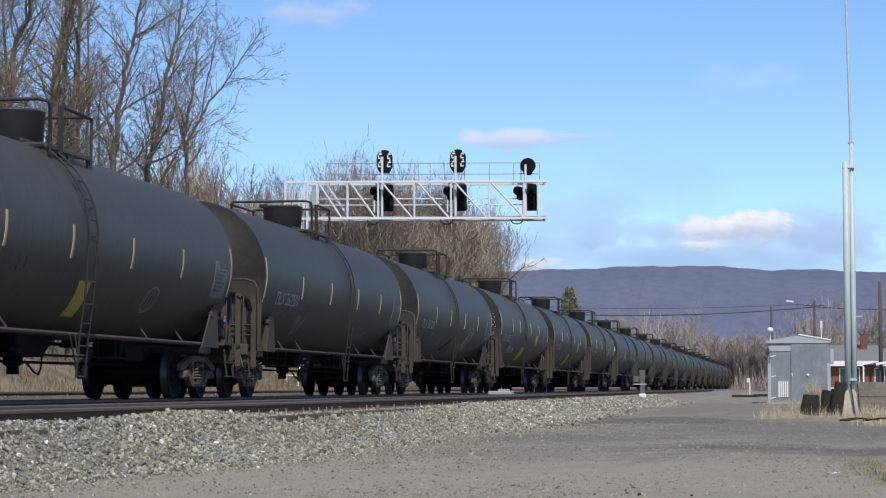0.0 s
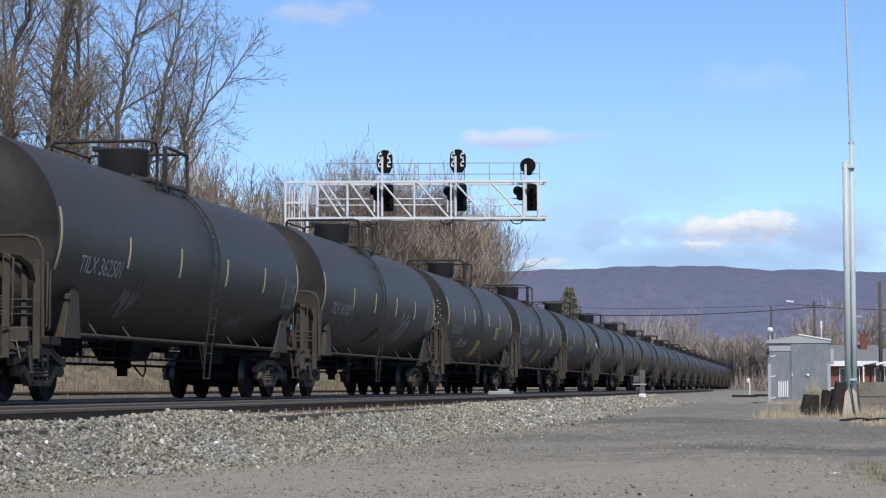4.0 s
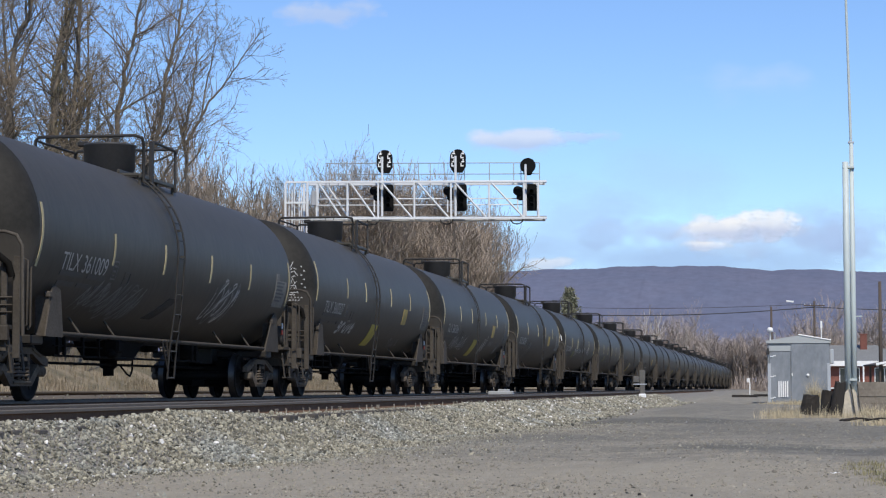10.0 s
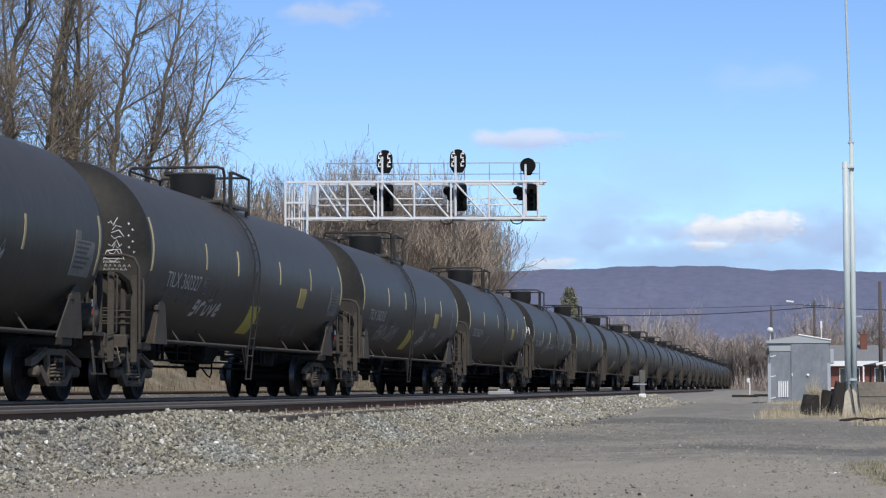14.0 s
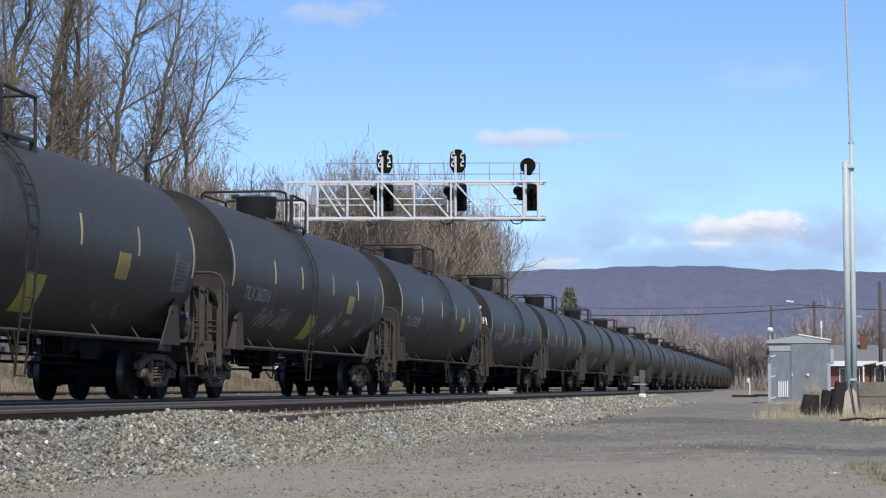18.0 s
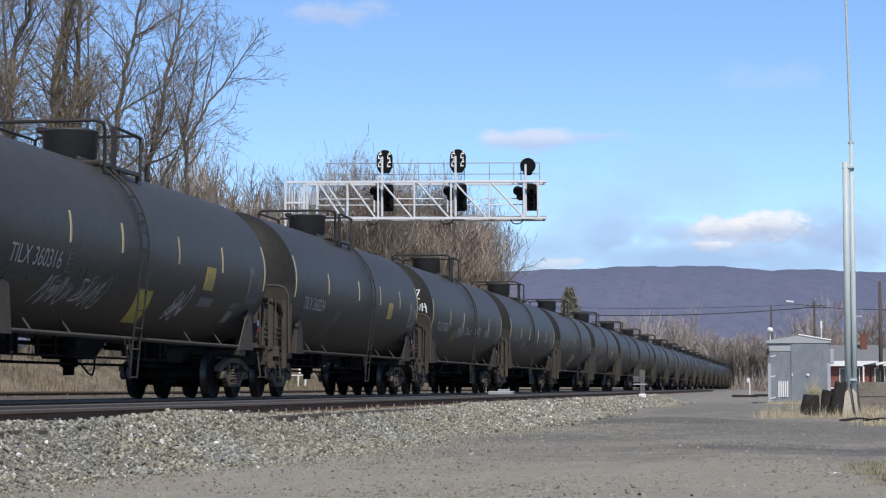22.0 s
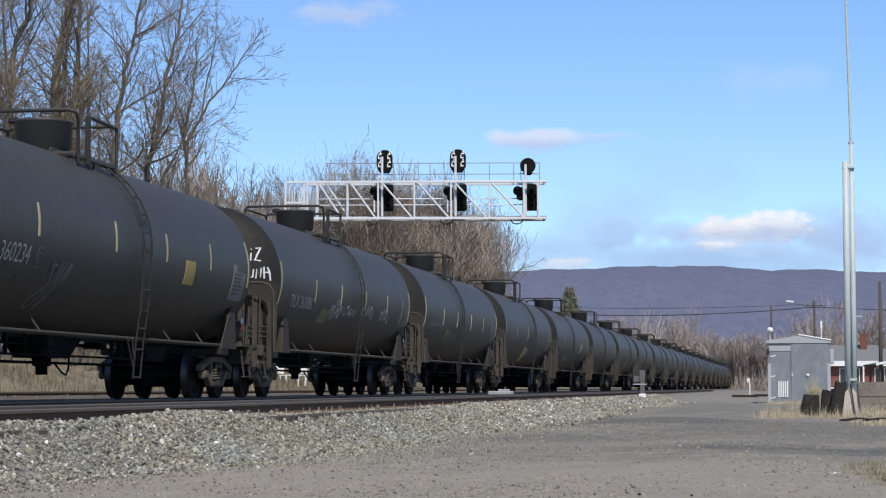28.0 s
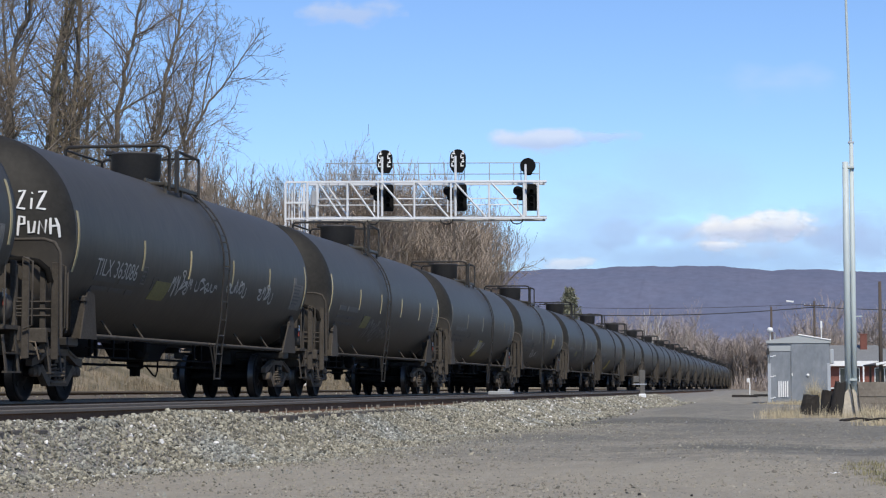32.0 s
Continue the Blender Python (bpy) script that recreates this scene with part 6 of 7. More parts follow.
    for j in range(3):
        scribble(cars[5], -4.9 + 0.08 * j, -3.45, 1.44 + 0.05 * j, 1.92 + 0.04 * j, 70 + j, (M_LETTER, M_SPRAYDIM, M_SPRAYDIM)[j], 4, 0.030, slant=0.7)
        scribble(cars[5], -3.35, -2.05 + 0.06 * j, 1.46 + 0.05 * j, 1.94 + 0.05 * j, 80 + j, (M_SPRAYDIM, M_LETTER, M_SPRAYDIM)[j], 4, 0.030, slant=0.7)
    scribble(cars[5], 1.9, 2.7, 1.46, 2.10, 9, M_LETTER, 4, 0.032, slant=0.5)
    scribble(cars[5], 1.75, 2.6, 1.40, 1.86, 39, M_LETTER, 4, 0.034, slant=0.6)
    scribble(cars[6], -3.6, -2.7, 1.42, 2.16, 10, M_SPRAYDIM, 4, 0.035, slant=0.5)
    scribble(cars[6], -3.2, -1.9, 1.50, 1.84, 40, M_FAINT, 5, 0.05)
    for y0, y1, z0, z1 in ((5.55, 6.05, 1.78, 1.90), (5.6, 6.0, 1.50, 1.73), (3.35, 4.2, 1.74, 1.90)):
        part("faded_stencil", skin(Geo(), y0, y1, asin_deg(z0), asin_deg(z1), 0.006, 3), M_PANEL, cars[5], "worn grey stencil patch")
    letters(cars[7], "ziz", 0.83, 1.24, 2.90, 3.18, M_SPRAY, 0.040)
    letters(cars[7], "punk", 0.84, 1.42, 2.52, 2.80, M_SPRAY, 0.038)
    scribble(cars[7], -2.5, -1.2, 1.84, 2.28, 11, M_LETTER, 5, 0.04)
    scribble(cars[7], -1.0, 0.5, 1.96, 2.24, 12, M_LETTER, 6, 0.035)
    scribble(cars[7], 1.1, 2.6, 2.0, 2.34, 13, M_LETTER, 5, 0.04)
    scribble(cars[7], 3.5, 4.8, 2.0, 2.34, 14, M_LETTER, 4, 0.04)
    ball = Geo()
    stroke(ball, [(3.12 + 0.36 * math.cos(a), 1.74 + 0.21 * math.sin(a)) for a in np.linspace(0, 2 * math.pi, 17)], 0.05)
    for k in range(4):
        stroke(ball, [(2.88 + 0.15 * k, 1.56), (2.84 + 0.17 * k, 1.72), (2.92 + 0.15 * k, 1.92)], 0.05)
    part("spray_tag", ball, M_SPRAYDIM, cars[1], "round grey spray-paint tag")
    scribble(cars[2], -4.1, -3.1, 1.42, 1.98, 16, M_SPRAYDIM, 3, 0.08)
    scribble(cars[2], 3.0, 4.2, 1.4, 1.7, 17, M_SPRAYDIM, 4, 0.05)
    rnd = random.Random(99)
    for k in range(8, 26):
        for j in range(rnd.randint(1, 3)):
            y = rnd.uniform(-5, 4.5)
            scribble(cars[k], y, y + rnd.uniform(1, 2.4), 1.5, rnd.uniform(1.8, 2.2), 100 + 5 * k + j, rnd.choice((M_SPRAYDIM, M_SPRAYDIM, M_LETTER, M_SPRAYBLUE)), rnd.randint(4, 7), 0.05)


decorate()


# ---- ballast and loose stones ----
def stone_field(name, pts, sizes, label, seed, mats, share, coarse=False):
    """Broken stone: jittered icosahedra, one island each."""
    rs = np.random.RandomState(seed)
    t = (1 + 5 ** 0.5) / 2
    base = np.array([(-1, t, 0), (1, t, 0), (-1, -t, 0), (1, -t, 0), (0, -1, t), (0, 1, t), (0, -1, -t), (0, 1, -t), (t, 0, -1), (t, 0, 1), (-t, 0, -1), (-t, 0, 1)]) / math.sqrt(1 + t * t)
    tri = np.array([(0, 11, 5), (0, 5, 1), (0, 1, 7), (0, 7, 10), (0, 10, 11), (1, 5, 9), (5, 11, 4), (11, 10, 2), (10, 7, 6), (7, 1, 8), (3, 9, 4), (3, 4, 2), (3, 2, 6), (3, 6, 8), (3, 8, 9), (4, 9, 5), (2, 4, 11), (6, 2, 10), (8, 6, 7), (9, 8, 1)])
    if coarse:      # eight-sided crumbs for what is too small to need more
        base = np.array([(1, 0, 0), (-1, 0, 0), (0, 1, 0), (0, -1, 0), (0, 0, 1), (0, 0, -1)], dtype=float)
        tri = np.array([(0, 2, 4), (2, 1, 4), (1, 3, 4), (3, 0, 4), (2, 0, 5), (1, 2, 5), (3, 1, 5), (0, 3, 5)])
    corners, sides = len(base), len(tri)
    n = len(pts)
    q = rs.normal(size=(n, 4))
    q /= np.linalg.norm(q, axis=1, keepdims=True)
    w, x, y, z = q.T
    rot = np.stack([np.stack([1 - 2 * (y * y + z * z), 2 * (x * y - z * w), 2 * (x * z + y * w)], -1), np.stack([2 * (x * y + z * w), 1 - 2 * (x * x + z * z), 2 * (y * z - x * w)], -1), np.stack([2 * (x * z - y * w), 2 * (y * z + x * w), 1 - 2 * (x * x + y * y)], -1)], 1)
    shape = base[None] * (1 + rs.uniform(-0.48, 0.30, (n, corners, 1))) * rs.uniform(0.42, 1.2, (n, 1, 3))
    v = np.einsum("nij,nkj->nki", rot, shape) * (sizes / 2)[:, None, None] + pts[:, None, :]
    f = tri[None] + (np.arange(n) * corners)[:, None, None]
    slots = np.repeat((rs.random_sample(n) < share).astype(int), sides)
    ob = bulk(name, v.reshape(-1, 3), f.reshape(-1, 3), *mats, slots=slots)
    return tagged(ob, label, "ballast", kind="stuff")


def scatter(seed, n, x0, x1, y0, y1, near_power=1.0):
    rs = np.random.RandomState(seed)
    x = rs.uniform(x0, x1, n)
    y = y0 + (y1 - y0) * rs.random_sample(n) ** near_power
    return x, y, rs


def build_ballast():
    x, y, rs = scatter(1, 66000, -7.24, -5.0, 11, 44, 1.0)
    keep = (-x > 5.95 + 0.25 * np.sin(y * 0.23) + 0.15 * np.sin(y * 0.71 + 1) - 1.2 * smoothstep(24, 45, y) + 0.55 * (1 - smoothstep(16, 21, y)) - rs.exponential(0.22, len(x)))
    keep &= (x > -6.98) | (np.abs(y - 22.3) < 3.0)
    x, y = x[keep], y[keep]
    s = np.minimum(0.016 + rs.gamma(2.4, 0.0080, len(x)), 0.068)
    stone_field("ballast", np.stack([x, y, ground_height(x, y) + s * rs.uniform(0.0, 0.5, len(x))], -1), s, "crushed pale grey limestone ballast on the track shoulder", 2, (M_STONE, M_PALESTONE), 0.025)
    x, y, rs = scatter(3, 26000, -7.24, -3.6, 44, 112, 1.3)
    keep = (x > -6.98) & (-x > 5.2 + 0.3 * np.sin(y * 0.2) - rs.exponential(0.15, len(x)))
    x, y = x[keep], y[keep]
    s = rs.uniform(0.04, 0.10, len(x))
    stone_field("ballast", np.stack([x, y, ground_height(x, y) + s * 0.3], -1), s, "crushed pale grey limestone ballast on the track shoulder", 4, (M_STONE, M_PALESTONE), 0.05)
    x, y, rs = scatter(9, 52000, -6.8, -2.4, 12, 48, 1.0)
    keep = -x > 5.6 + 0.5 * (1 - smoothstep(16, 21, y)) - 0.6 * smoothstep(24, 45, y) - 0.55 * np.exp(-((y - 27) / 5) ** 2) - rs.exponential(0.75, len(x))
    x, y = x[keep], y[keep]
    s = rs.gamma(2.0, 0.006, len(x)) + 0.009
    stone_field("loose_gravel", np.stack([x, y, ground_height(x, y) + s * 0.15], -1), s, "small stones spilled from the ballast onto the lane", 10, (M_STONE, M_PALESTONE), 0.01, True)
    x, y, rs = scatter(5, 8000, -6.2, 2.6, 9, 50, 1.0)
    s = rs.gamma(2.0, 0.006, len(x)) + 0.006
    stone_field("loose_gravel", np.stack([x, y, ground_height(x, y) + s * 0.1], -1), s, "loose gravel scattered over the yard lane", 6, (M_GRAVEL, M_PALESTONE), 0.003, True)
    x, y, rs = scatter(13, 34000, -6.4, 3.2, 15, 52, 1.35)
    keep = x < 0.055 * y
    x, y = x[keep], y[keep]
    # loose dirt lies in drifts, with worn bare stretches between
    drift = np.sin(x * 1.7 + 0.35 * y) + np.sin(x * 0.9 - 0.6 * y + 1.0) + np.sin(0.9 * y + 2.0 * np.sin(x))
    keep = rs.random_sample(len(x)) < 0.45 + 0.25 * drift
    x, y = x[keep], y[keep]
    s = np.minimum(0.010 + rs.gamma(1.6, 0.0085, len(x)), 0.06)
    stone_field("dirt_crumbs", np.stack([x, y, ground_height(x, y)], -1), s, "crumbs of dirt and grit lying over the lane", 14, (M_CLOD, M_GRAVEL), 0.06, True)
    x, y, rs = scatter(7, 5000, -14.9, -10.6, 20, 110, 1.2)
    s = rs.uniform(0.03, 0.06, len(x))
    keep = (np.abs(x - TRAIN_X) < 0.6) | (x < -13.0)
    stone_field("track_ballast", np.stack([x, y, ground_height(x, y) + s * 0.2], -1)[keep], s[keep], "dusty ballast under the train", 8, (M_STONE, M_PALESTONE), 0.02)


build_ballast()


# ---- grass ----
def grass(name, x, y, h, seed, mt, label, width=0.012, base=None):
    rs = np.random.RandomState(seed)
    n = len(x)
    z = ground_height(x, y) if base is None else base
    a = rs.uniform(0, 6.283, n)
    lean = rs.uniform(0.1, 0.7, n) * h
    dx, dy = np.cos(a), np.sin(a)
    wx, wy = -dy * width, dx * width
    P = []
    for t, k in ((0, 1.0), (0.55, 0.8)):
        cx, cy, cz = x + dx * lean * t * t, y + dy * lean * t * t, z + h * t
        P += [np.stack([cx - wx * k, cy - wy * k, cz], -1), np.stack([cx + wx * k, cy + wy * k, cz], -1)]
    P.append(np.stack([x + dx * lean, y + dy * lean, z + h], -1))
    v = np.stack(P, 1).reshape(-1, 3)
    b = np.arange(n) * 5
    f = np.concatenate([np.stack([b, b + 1, b + 3], -1), np.stack([b, b + 3, b + 2], -1), np.stack([b + 2, b + 3, b + 4], -1)])
    return tagged(bulk(name, v, f, mt), label, "grass", kind="stuff")


def tufts(seed, n, count, x0, x1, y0, y1, r):
    rs = np.random.RandomState(seed)
    cx, cy = rs.uniform(x0, x1, count), rs.uniform(y0, y1, count)
    k = rs.randint(0, count, n)
    return cx[k] + rs.normal(0, r, n), cy[k] + rs.normal(0, r, n), rs


x, y, rs = tufts(1, 8000, 110, -0.5, 3.4, 54.2, 62, 0.20)
grass("dry_grass", x, y, rs.gamma(1.6, 0.06, len(x)) + 0.02, 2, M_DRYGRASS, "straw-coloured dead grass around the mast and stumps", 0.004)
x, y, rs = tufts(3, 4000, 60, -0.6, 2.6, 86, 98.6, 0.35)
grass("dry_grass", x, y, rs.gamma(1.6, 0.035, len(x)) + 0.02, 4, M_DRYGRASS, "straw-coloured dead grass before the hut", 0.008)
x, y, rs = tufts(23, 500, 2, 0.95, 1.25, 90.5, 92.5, 0.16)
grass("dry_grass", x, y, rs.gamma(4.5, 0.11, len(x)) + 0.3, 24, M_DRYGRASS, "tall pale wispy weeds before the hut door", 0.006)
x, y, rs = tufts(5, 36000, 700, -24.5, -19.0, 38, 130, 0.5)
grass("bank_grass", x, y, rs.gamma(3, 0.06, len(x)) + 0.05, 6, M_BANKGRASS, "dead tan grass on the bank behind the tracks", 0.008)
x, y, rs = tufts(7, 3600, 40, 0.7, 1.9, 17.4, 22.5, 0.12)
grass("verge_grass", x, y, rs.gamma(2, 0.012, len(x)) + 0.012, 8, M_GREENGRASS, "short green and straw grass at the lane's edge", 0.004)
x, y, rs = tufts(9, 3000, 40, 1.6, 4.5, 44, 54, 0.2)
grass("verge_grass", x, y, rs.gamma(2, 0.04, len(x)) + 0.02, 10, M_DRYGRASS, "short dead grass at the lane's edge", 0.006)


# ---- small things on the ground ----
for k, (x, y, z, l, turn) in enumerate(((-2.9, 146, 0.2, 1.8, 74), (-1.6, 149, 0.24, 1.6, 60))):
    tb = part("old_timber", Geo().box((0, 0, 0.09), (0.22, l, 0.16), None, 0.02), M_CHARRED)
    tb.matrix_basis = pose(x, y, z - 0.08, 0, 0, turn)
    tagged(tb, "discarded dark railway timber lying on the gravel", "timber")
wp = thing("marker_post", pose(-3.17, 181.9, 0.15), "short white marker post beside the line", "marker post")
part("post", Geo().box((0, 0, 0.55), (0.10, 0.10, 1.1), None, 0.02), M_WPAINT, wp)
part("cap", Geo().box((-0.12, 0, 1.25), (0.26, 0.1, 0.36), None, 0.03), M_WPAINT, wp)
# a scrap of litter and a few dark clods on the lane
scrap = Geo()
rl = random.Random(31)
pts = [(0.02 * i - 0.04, 0.02 * j - 0.03, 0.008 + rl.uniform(0, 0.014)) for j in range(4) for i in range(5)]
scrap.add(pts, [(j * 5 + i, j * 5 + i + 1, j * 5 + i + 6, j * 5 + i + 5) for j in range(3) for i in range(4)])
lt = part("paper_scrap", scrap, M_WPAINT)
lt.matrix_basis = pose(0.42, 19.44, 0.012, 0, 0, 25)
tagged(lt, "crumpled white scrap of paper lying on the gravel lane", "litter")
for x, y, r in ((-1.10, 15.75, 0.028), (-1.42, 15.6, 0.02), (-0.72, 15.95, 0.022), (-1.25, 16.4, 0.016), (-3.35, 21.4, 0.024), (-4.2, 19.2, 0.022)):
    vs = [Vector((math.cos(a) * math.cos(b), math.sin(a) * math.cos(b), 0.6 * math.sin(b))) * r * rl.uniform(0.4, 0.75) for b in (-0.9, 0.0, 0.9) for a in np.linspace(0, 5.6, 7)]
    cl = part("dark_clod", Geo().add(vs, [(j * 7 + i, j * 7 + (i + 1) % 7, j * 7 + 7 + (i + 1) % 7, j * 7 + 7 + i) for j in range(2) for i in range(7)] + [tuple(range(14, 21)), tuple(range(6, -1, -1))]), M_CHARRED)
    cl.matrix_basis = pose(x, y, float(ground_height(np.array(x), np.array(y))) + 0.4 * r)
    tagged(cl, "small dark clod lying on the packed gravel", "clod", "dark clods on the lane")
br = thing("fallen_branch", pose(1.55, 45.5, 0.08), "dark broken branches lying on gravel", "branch")
rb = random.Random(4)
for k in range(5):
    x0 = rb.uniform(-0.5, 0.2)
    part("stick", Geo().tube([(x0, rb.uniform(-0.2, 0.2), 0.02), (x0 + 0.35, rb.uniform(-0.2, 0.2), 0.07), (x0 + 0.7, rb.uniform(-0.3, 0.3), 0.03)], 0.022, 6, r2=0.01), M_CHARRED, br)


def build_bench():
    b = thing("garden_bench", pose(-20.1, 84.0, 0.88, 0, 0, 20), "white-painted bench on the grass beyond the tracks", "bench")
    for x in (-0.5, -0.25, 0.25, 0.55):
        part("leg", Geo().box((x, 0.0, 0.2), (0.07, 0.35, 0.44), Matrix.Rotation(0.12 * x, 3, "Y"), 0.01), M_WPAINT, b)
    for k in range(3):
        part("seat_slat", Geo().box((0.0, -0.14 + 0.14 * k, 0.42), (1.2, 0.11, 0.04), None, 0.008), M_WPAINT, b)
    for x in (-0.48, 0.48):
        part("back_panel", Geo().box((x, 0.22, 0.66), (0.36, 0.04, 0.34), None, 0.01), M_WPAINT, b)


build_bench()


# ---- clouds drifting along the skyline ----
def cloud_material(name, hx, hz, seed, puff, white, grey, dens, soft):
    m = bpy.data.materials.new(name)
    m.use_nodes = True
    nt = m.node_tree
    nt.nodes.clear()
    out = nt.nodes.new("ShaderNodeOutputMaterial")
    co = nt.nodes.new("ShaderNodeTexCoord")
    mp = nt.nodes.new("ShaderNodeMapping")
    mp.inputs["Scale"].default_value = (1 / hx, 0, 1 / hz)
    nt.links.new(co.outputs["Object"], mp.inputs[0])
    ln = nt.nodes.new("ShaderNodeVectorMath")
    ln.operation = "LENGTH"
    nt.links.new(mp.outputs[0], ln.inputs[0])
    m2 = nt.nodes.new("ShaderNodeMapping")
    m2.inputs["Scale"].default_value = (1 / puff, 0, 1.9 / puff)
    m2.inputs["Location"].default_value = (seed * 3.1, 0, seed * 1.7)
    nt.links.new(co.outputs["Object"], m2.inputs[0])
    no = nt.nodes.new("ShaderNodeTexNoise")
    no.inputs["Scale"].default_value, no.inputs["Detail"].default_value, no.inputs["Roughness"].default_value = 1.0, 6.0, 0.5
    nt.links.new(m2.outputs[0], no.inputs["Vector"])
    ma = nt.nodes.new("ShaderNodeMath")
    ma.operation = "MULTIPLY_ADD"
    nt.links.new(ln.outputs["Value"], ma.inputs[0])
    ma.inputs[1].default_value = -0.46
    nt.links.new(no.outputs["Fac"], ma.inputs[2])
    al = nt.nodes.new("ShaderNodeMapRange")
    al.interpolation_type = "SMOOTHSTEP"
    al.inputs[1].default_value, al.inputs[2].default_value, al.inputs[4].default_value = 0.0, soft, dens
    nt.links.new(ma.outputs[0], al.inputs[0])
    # sunlit tops and shaded bases are painted in by height
    sx = nt.nodes.new("ShaderNodeSeparateXYZ")
    nt.links.new(mp.outputs[0], sx.inputs[0])
    lift = nt.nodes.new("ShaderNodeMath")
    lift.operation = "MULTIPLY_ADD"
    nt.links.new(no.outputs["Fac"], lift.inputs[0])
    lift.inputs[1].default_value = 0.9
    nt.links.new(sx.outputs[2], lift.inputs[2])
    sh = nt.nodes.new("ShaderNodeMapRange")
    sh.inputs[1].default_value, sh.inputs[2].default_value = 0.1, 0.9
    nt.links.new(lift.outputs[0], sh.inputs[0])
    mx = nt.nodes.new("ShaderNodeMix")
    mx.data_type = "RGBA"
    mx.inputs[6].default_value, mx.inputs[7].default_value = (*grey, 1), (*white, 1)
    nt.links.new(sh.outputs[0], mx.inputs[0])
    # the sheet glows with this colour in place of real sunlight
    em = nt.nodes.new("ShaderNodeEmission")
    nt.links.new(mx.outputs[2], em.inputs[0])
    tr = nt.nodes.new("ShaderNodeBsdfTransparent")
    ms = nt.nodes.new("ShaderNodeMixShader")
    nt.links.new(al.outputs[0], ms.inputs[0])
    nt.links.new(tr.outputs[0], ms.inputs[1])
    nt.links.new(em.outputs[0], ms.inputs[2])
    nt.links.new(ms.outputs[0], out.inputs[0])
    return m


clouds = []


def build_cloud(x, y, z, hx, hz, seed, puff, white=(0.86, 0.88, 0.93), grey=(0.50, 0.58, 0.74), dens=0.9, soft=0.35, drift=60, label="soft white fair-weather cloud with greyish base"):
    g = Geo()
    n, m = 16, 8
    vs = [(hx * 1.25 * (2 * i / n - 1), -0.25 * hz * (1 - (2 * i / n - 1) ** 2) * (1 - (2 * j / m - 1) ** 2), hz * 1.25 * (2 * j / m - 1)) for j in range(m + 1) for i in range(n + 1)]
    fs = [(j * (n + 1) + i, j * (n + 1) + i + 1, (j + 1) * (n + 1) + i + 1, (j + 1) * (n + 1) + i) for j in range(m) for i in range(n)]
    g.add(vs, fs, True)
    ob = part("cloud", g, cloud_material("cloud_%d" % seed, hx, hz, seed, puff, white, grey, dens, soft))
    ob.visible_shadow = False
    tagged(ob, label, "cloud", kind="structure")
    clouds.append((ob, x, y, z, drift))


build_cloud(-32, 4035, 310, 70, 31, 1, 46, (0.93, 0.94, 0.96), (0.56, 0.63, 0.81), 0.85, 0.28, drift=36)
build_cloud(-122, 4030, 304, 78, 28, 14, 46, (0.93, 0.94, 0.96), (0.60, 0.67, 0.84), 0.85, 0.28, drift=36)
build_cloud(-90, 4040, 302, 130, 26, 15, 60, (0.80, 0.83, 0.91), (0.50, 0.58, 0.78), 0.85, 0.34, drift=36)
build_cloud(-150, 4026, 272, 52, 12, 16, 40, (0.93, 0.94, 0.98), (0.60, 0.67, 0.83), 0.7, 0.34, drift=36)
build_cloud(85, 4057, 292, 95, 44, 17, 70, (0.45, 0.56, 0.82), (0.40, 0.51, 0.77), 0.48, 0.4, drift=36)
build_cloud(-250, 4015, 300, 55, 26, 18, 55, (0.44, 0.55, 0.81), (0.39, 0.50, 0.77), 0.5, 0.4, drift=36)
build_cloud(-107, 4085, 286, 175, 40, 2, 110, (0.52, 0.61, 0.82), (0.44, 0.54, 0.76), 0.5, drift=36)
build_cloud(-497, 3972, 474, 110, 26, 3, 80, (0.74, 0.78, 0.90), (0.52, 0.60, 0.80), 0.75)
build_cloud(-369, 3993, 482, 60, 15, 4, 60, (0.62, 0.70, 0.88), (0.52, 0.62, 0.84), 0.5)
build_cloud(-863, 3912, 724, 90, 30, 5, 80, (0.60, 0.68, 0.86), (0.52, 0.62, 0.84), 0.6)
build_cloud(-337, 3998, 295, 62, 34, 6, 70, (0.44, 0.56, 0.83), (0.38, 0.50, 0.77), 0.55, drift=36)
build_cloud(-56, 4042, 583, 125, 46, 7, 120, (0.62, 0.74, 0.96), (0.55, 0.70, 0.95), 0.35, 0.6, label="thin high wisp of cloud")
build_cloud(-443, 3970, 237, 52, 15, 8, 60, (0.86, 0.88, 0.92), (0.66, 0.72, 0.84), 0.7)
build_cloud(117, 4118, 286, 105, 46, 9, 90, (0.46, 0.57, 0.83), (0.40, 0.51, 0.77), 0.5, drift=36)
# wide glowing sheet added to paint blue horizon haze over the low sky
build_cloud(-160, 4110, 250, 520, 60, 10, 260, (0.385, 0.545, 0.83), (0.365, 0.525, 0.81), 0.85, 0.45, drift=30, label="pale glowing band of painted horizon haze over the ridge")


x, y, rs = tufts(21, 9000, 160, -9.8, 22, 398, 412, 0.7)
grass("far_weeds", x, y, rs.gamma(3, 0.45, len(x)) + 0.3, 22, M_FARTWIG, "tall dead weeds at the far end of the lane", 0.05)

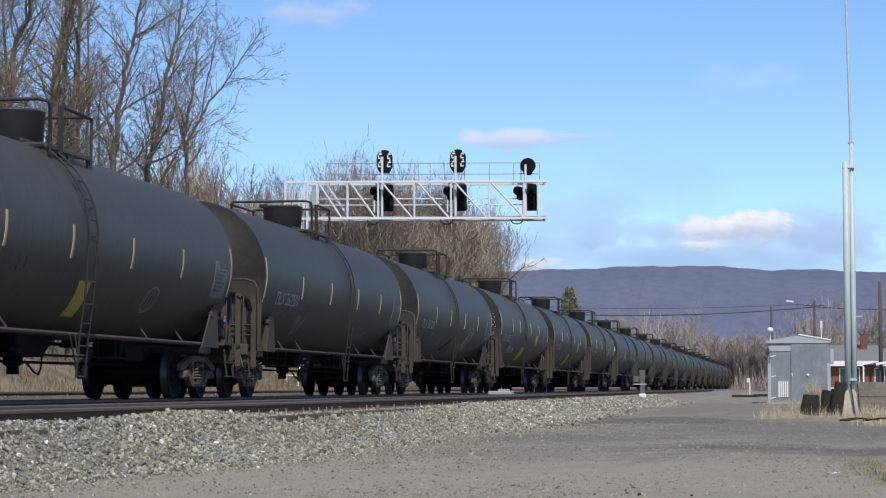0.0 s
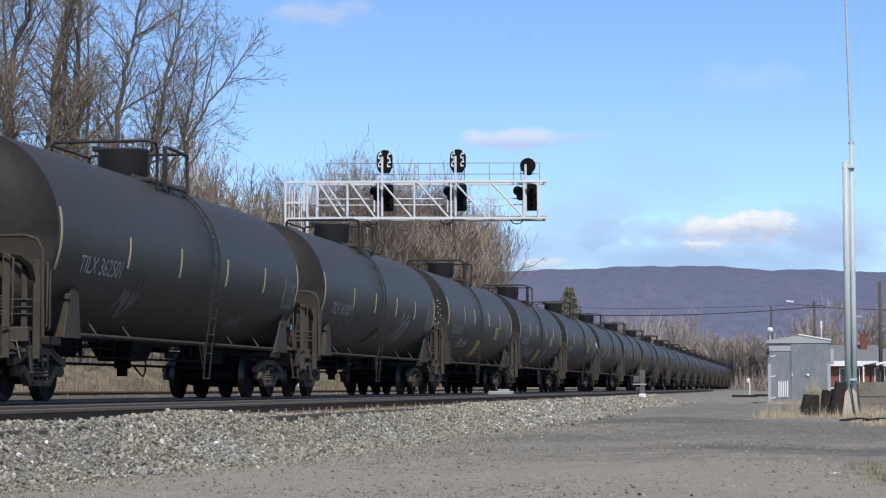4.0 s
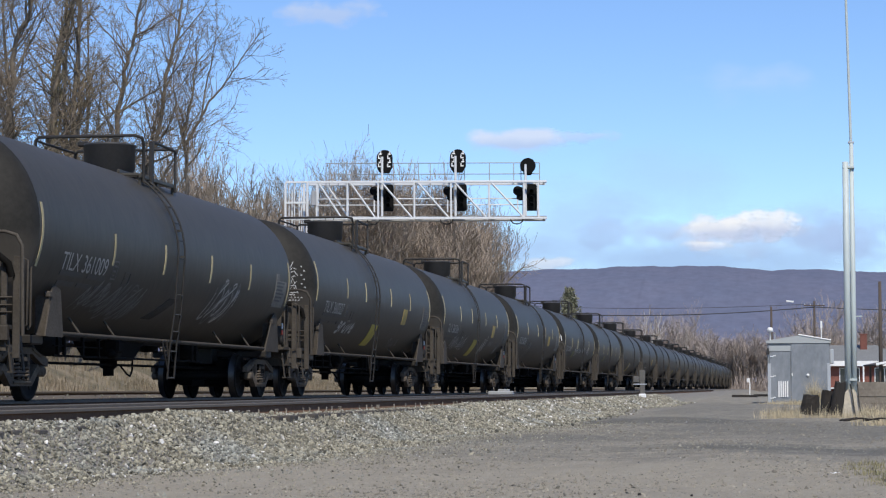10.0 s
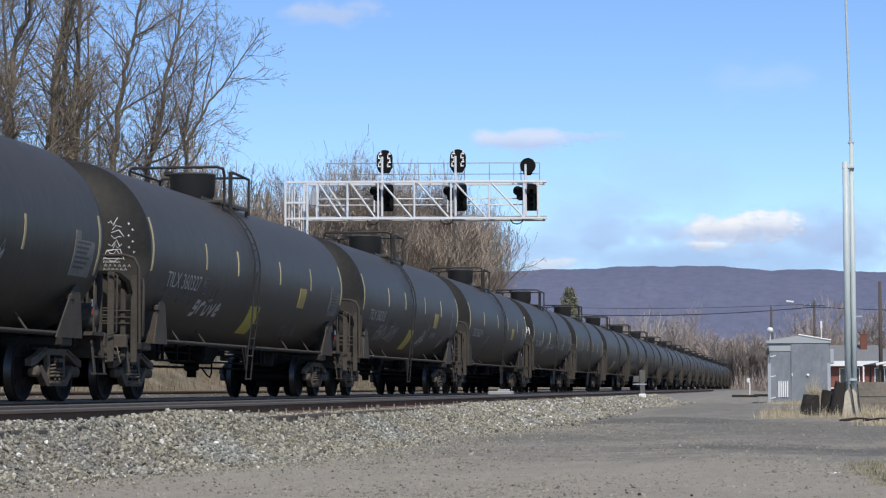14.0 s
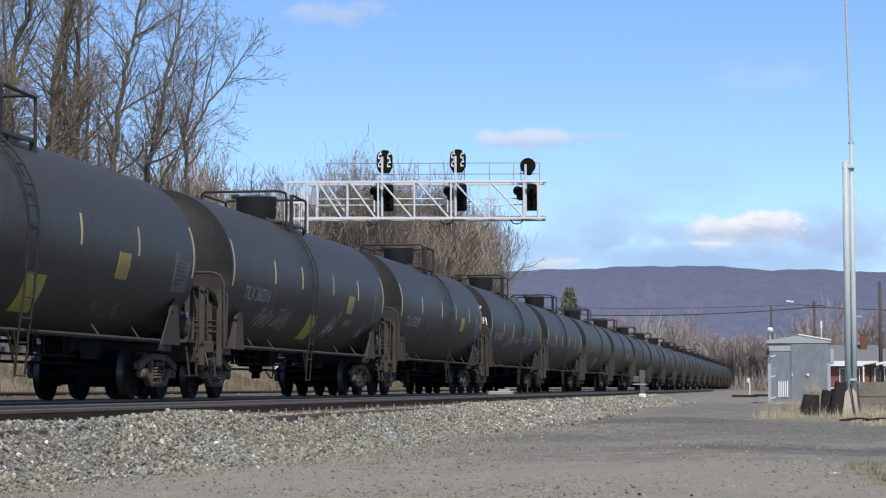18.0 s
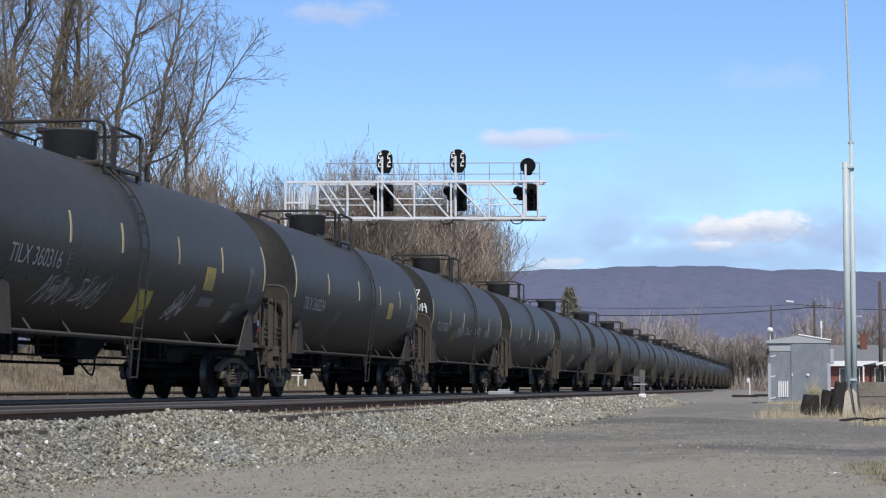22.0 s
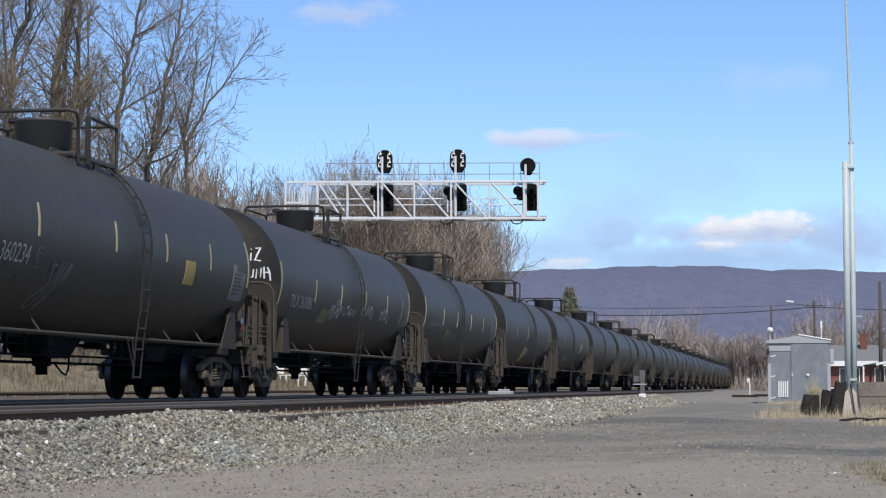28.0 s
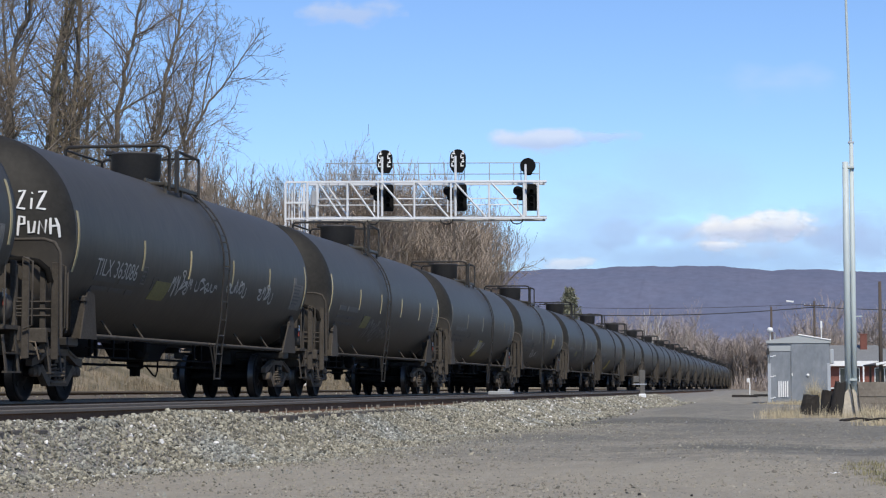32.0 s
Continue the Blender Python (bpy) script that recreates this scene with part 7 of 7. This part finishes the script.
build_cloud(-397, 3987, 312, 190, 110, 11, 170, (0.42, 0.56, 0.84), (0.38, 0.52, 0.80), 0.5, 0.5, label="broad faint lavender cloud bank")
build_cloud(-215, 4020, 395, 190, 95, 13, 170, (0.42, 0.57, 0.86), (0.40, 0.55, 0.84), 0.28, 0.5, label="broad faint lavender cloud bank")
build_cloud(66, 4062, 300, 200, 90, 12, 150, (0.42, 0.56, 0.84), (0.38, 0.51, 0.79), 0.45, 0.5, label="broad faint lavender cloud bank")


# ---- ties and spikes of the near track, last ----
def build_ties():
    tie = Geo().box((0, 0, 0), (2.6, 0.23, 0.18), None, 0.012).mesh("tie", M_TIE)
    spike = Geo().box((0, 0, 0.02), (0.016, 0.016, 0.08), None, 0.003).box((-0.004, 0, 0.056), (0.026, 0.024, 0.014), None, 0.005).mesh("rail_spike", M_SPIKE)
    plate = Geo().box((0, 0, 0), (0.36, 0.19, 0.02), None, 0.004).mesh("tie_plate", M_RAILSIDE)
    rnd = random.Random(12)
    for k in range(190):
        y = 12.0 + 0.53 * k
        part("tie", tie, None, near_track, at=pose(NEAR_X + SKEW * y + rnd.uniform(-0.04, 0.04), y, 0.332 + rnd.uniform(-0.008, 0.006), 0, 0, rnd.uniform(-1.5, 1.5)))
        if k < 120:
            part("tie_plate", plate, None, near_track, at=pose(NEAR_X + SKEW * y + GAUGE / 2, y, 0.424))
            for d in (-0.06, 0.07):
                if rnd.random() < 0.6:
                    continue
                part("rail_spike", spike, None, near_track, at=pose(NEAR_X + SKEW * y + GAUGE / 2 + 0.11, y + d + rnd.uniform(-0.02, 0.02), 0.432, rnd.uniform(-8, 8), rnd.uniform(0, 14), 0))


build_ties()


# ---- movement ----
def on_line(s):
    x, y, turn = along(TRAIN_X, s)
    return pose(x, y, RAIL, 0, 0, turn)


def motions():
    marks = [k * 1.0 for k in range(33)]
    for car, y in zip(cars, CAR_Y):
        walk(car, [(t, on_line(y - travelled(t))) for t in marks])
        for ob in car.children_recursive:
            if ob.name.startswith("wheelset"):
                side = ob.location.y
                walk(ob, [(t, pose(0, side, 0.457, math.degrees(travelled(t) / 0.462))) for t in (k * 0.2 for k in range(161))])
    for ob, x, y, z, drift in clouds:
        walk(ob, [(t, pose(x - drift * 0.35 + drift * t / 32.0, y + 0.16 * drift * t / 32.0, z, 0, 0, 6.0)) for t in (0.0, 8.0, 16.0, 24.0, 32.0)])


motions()
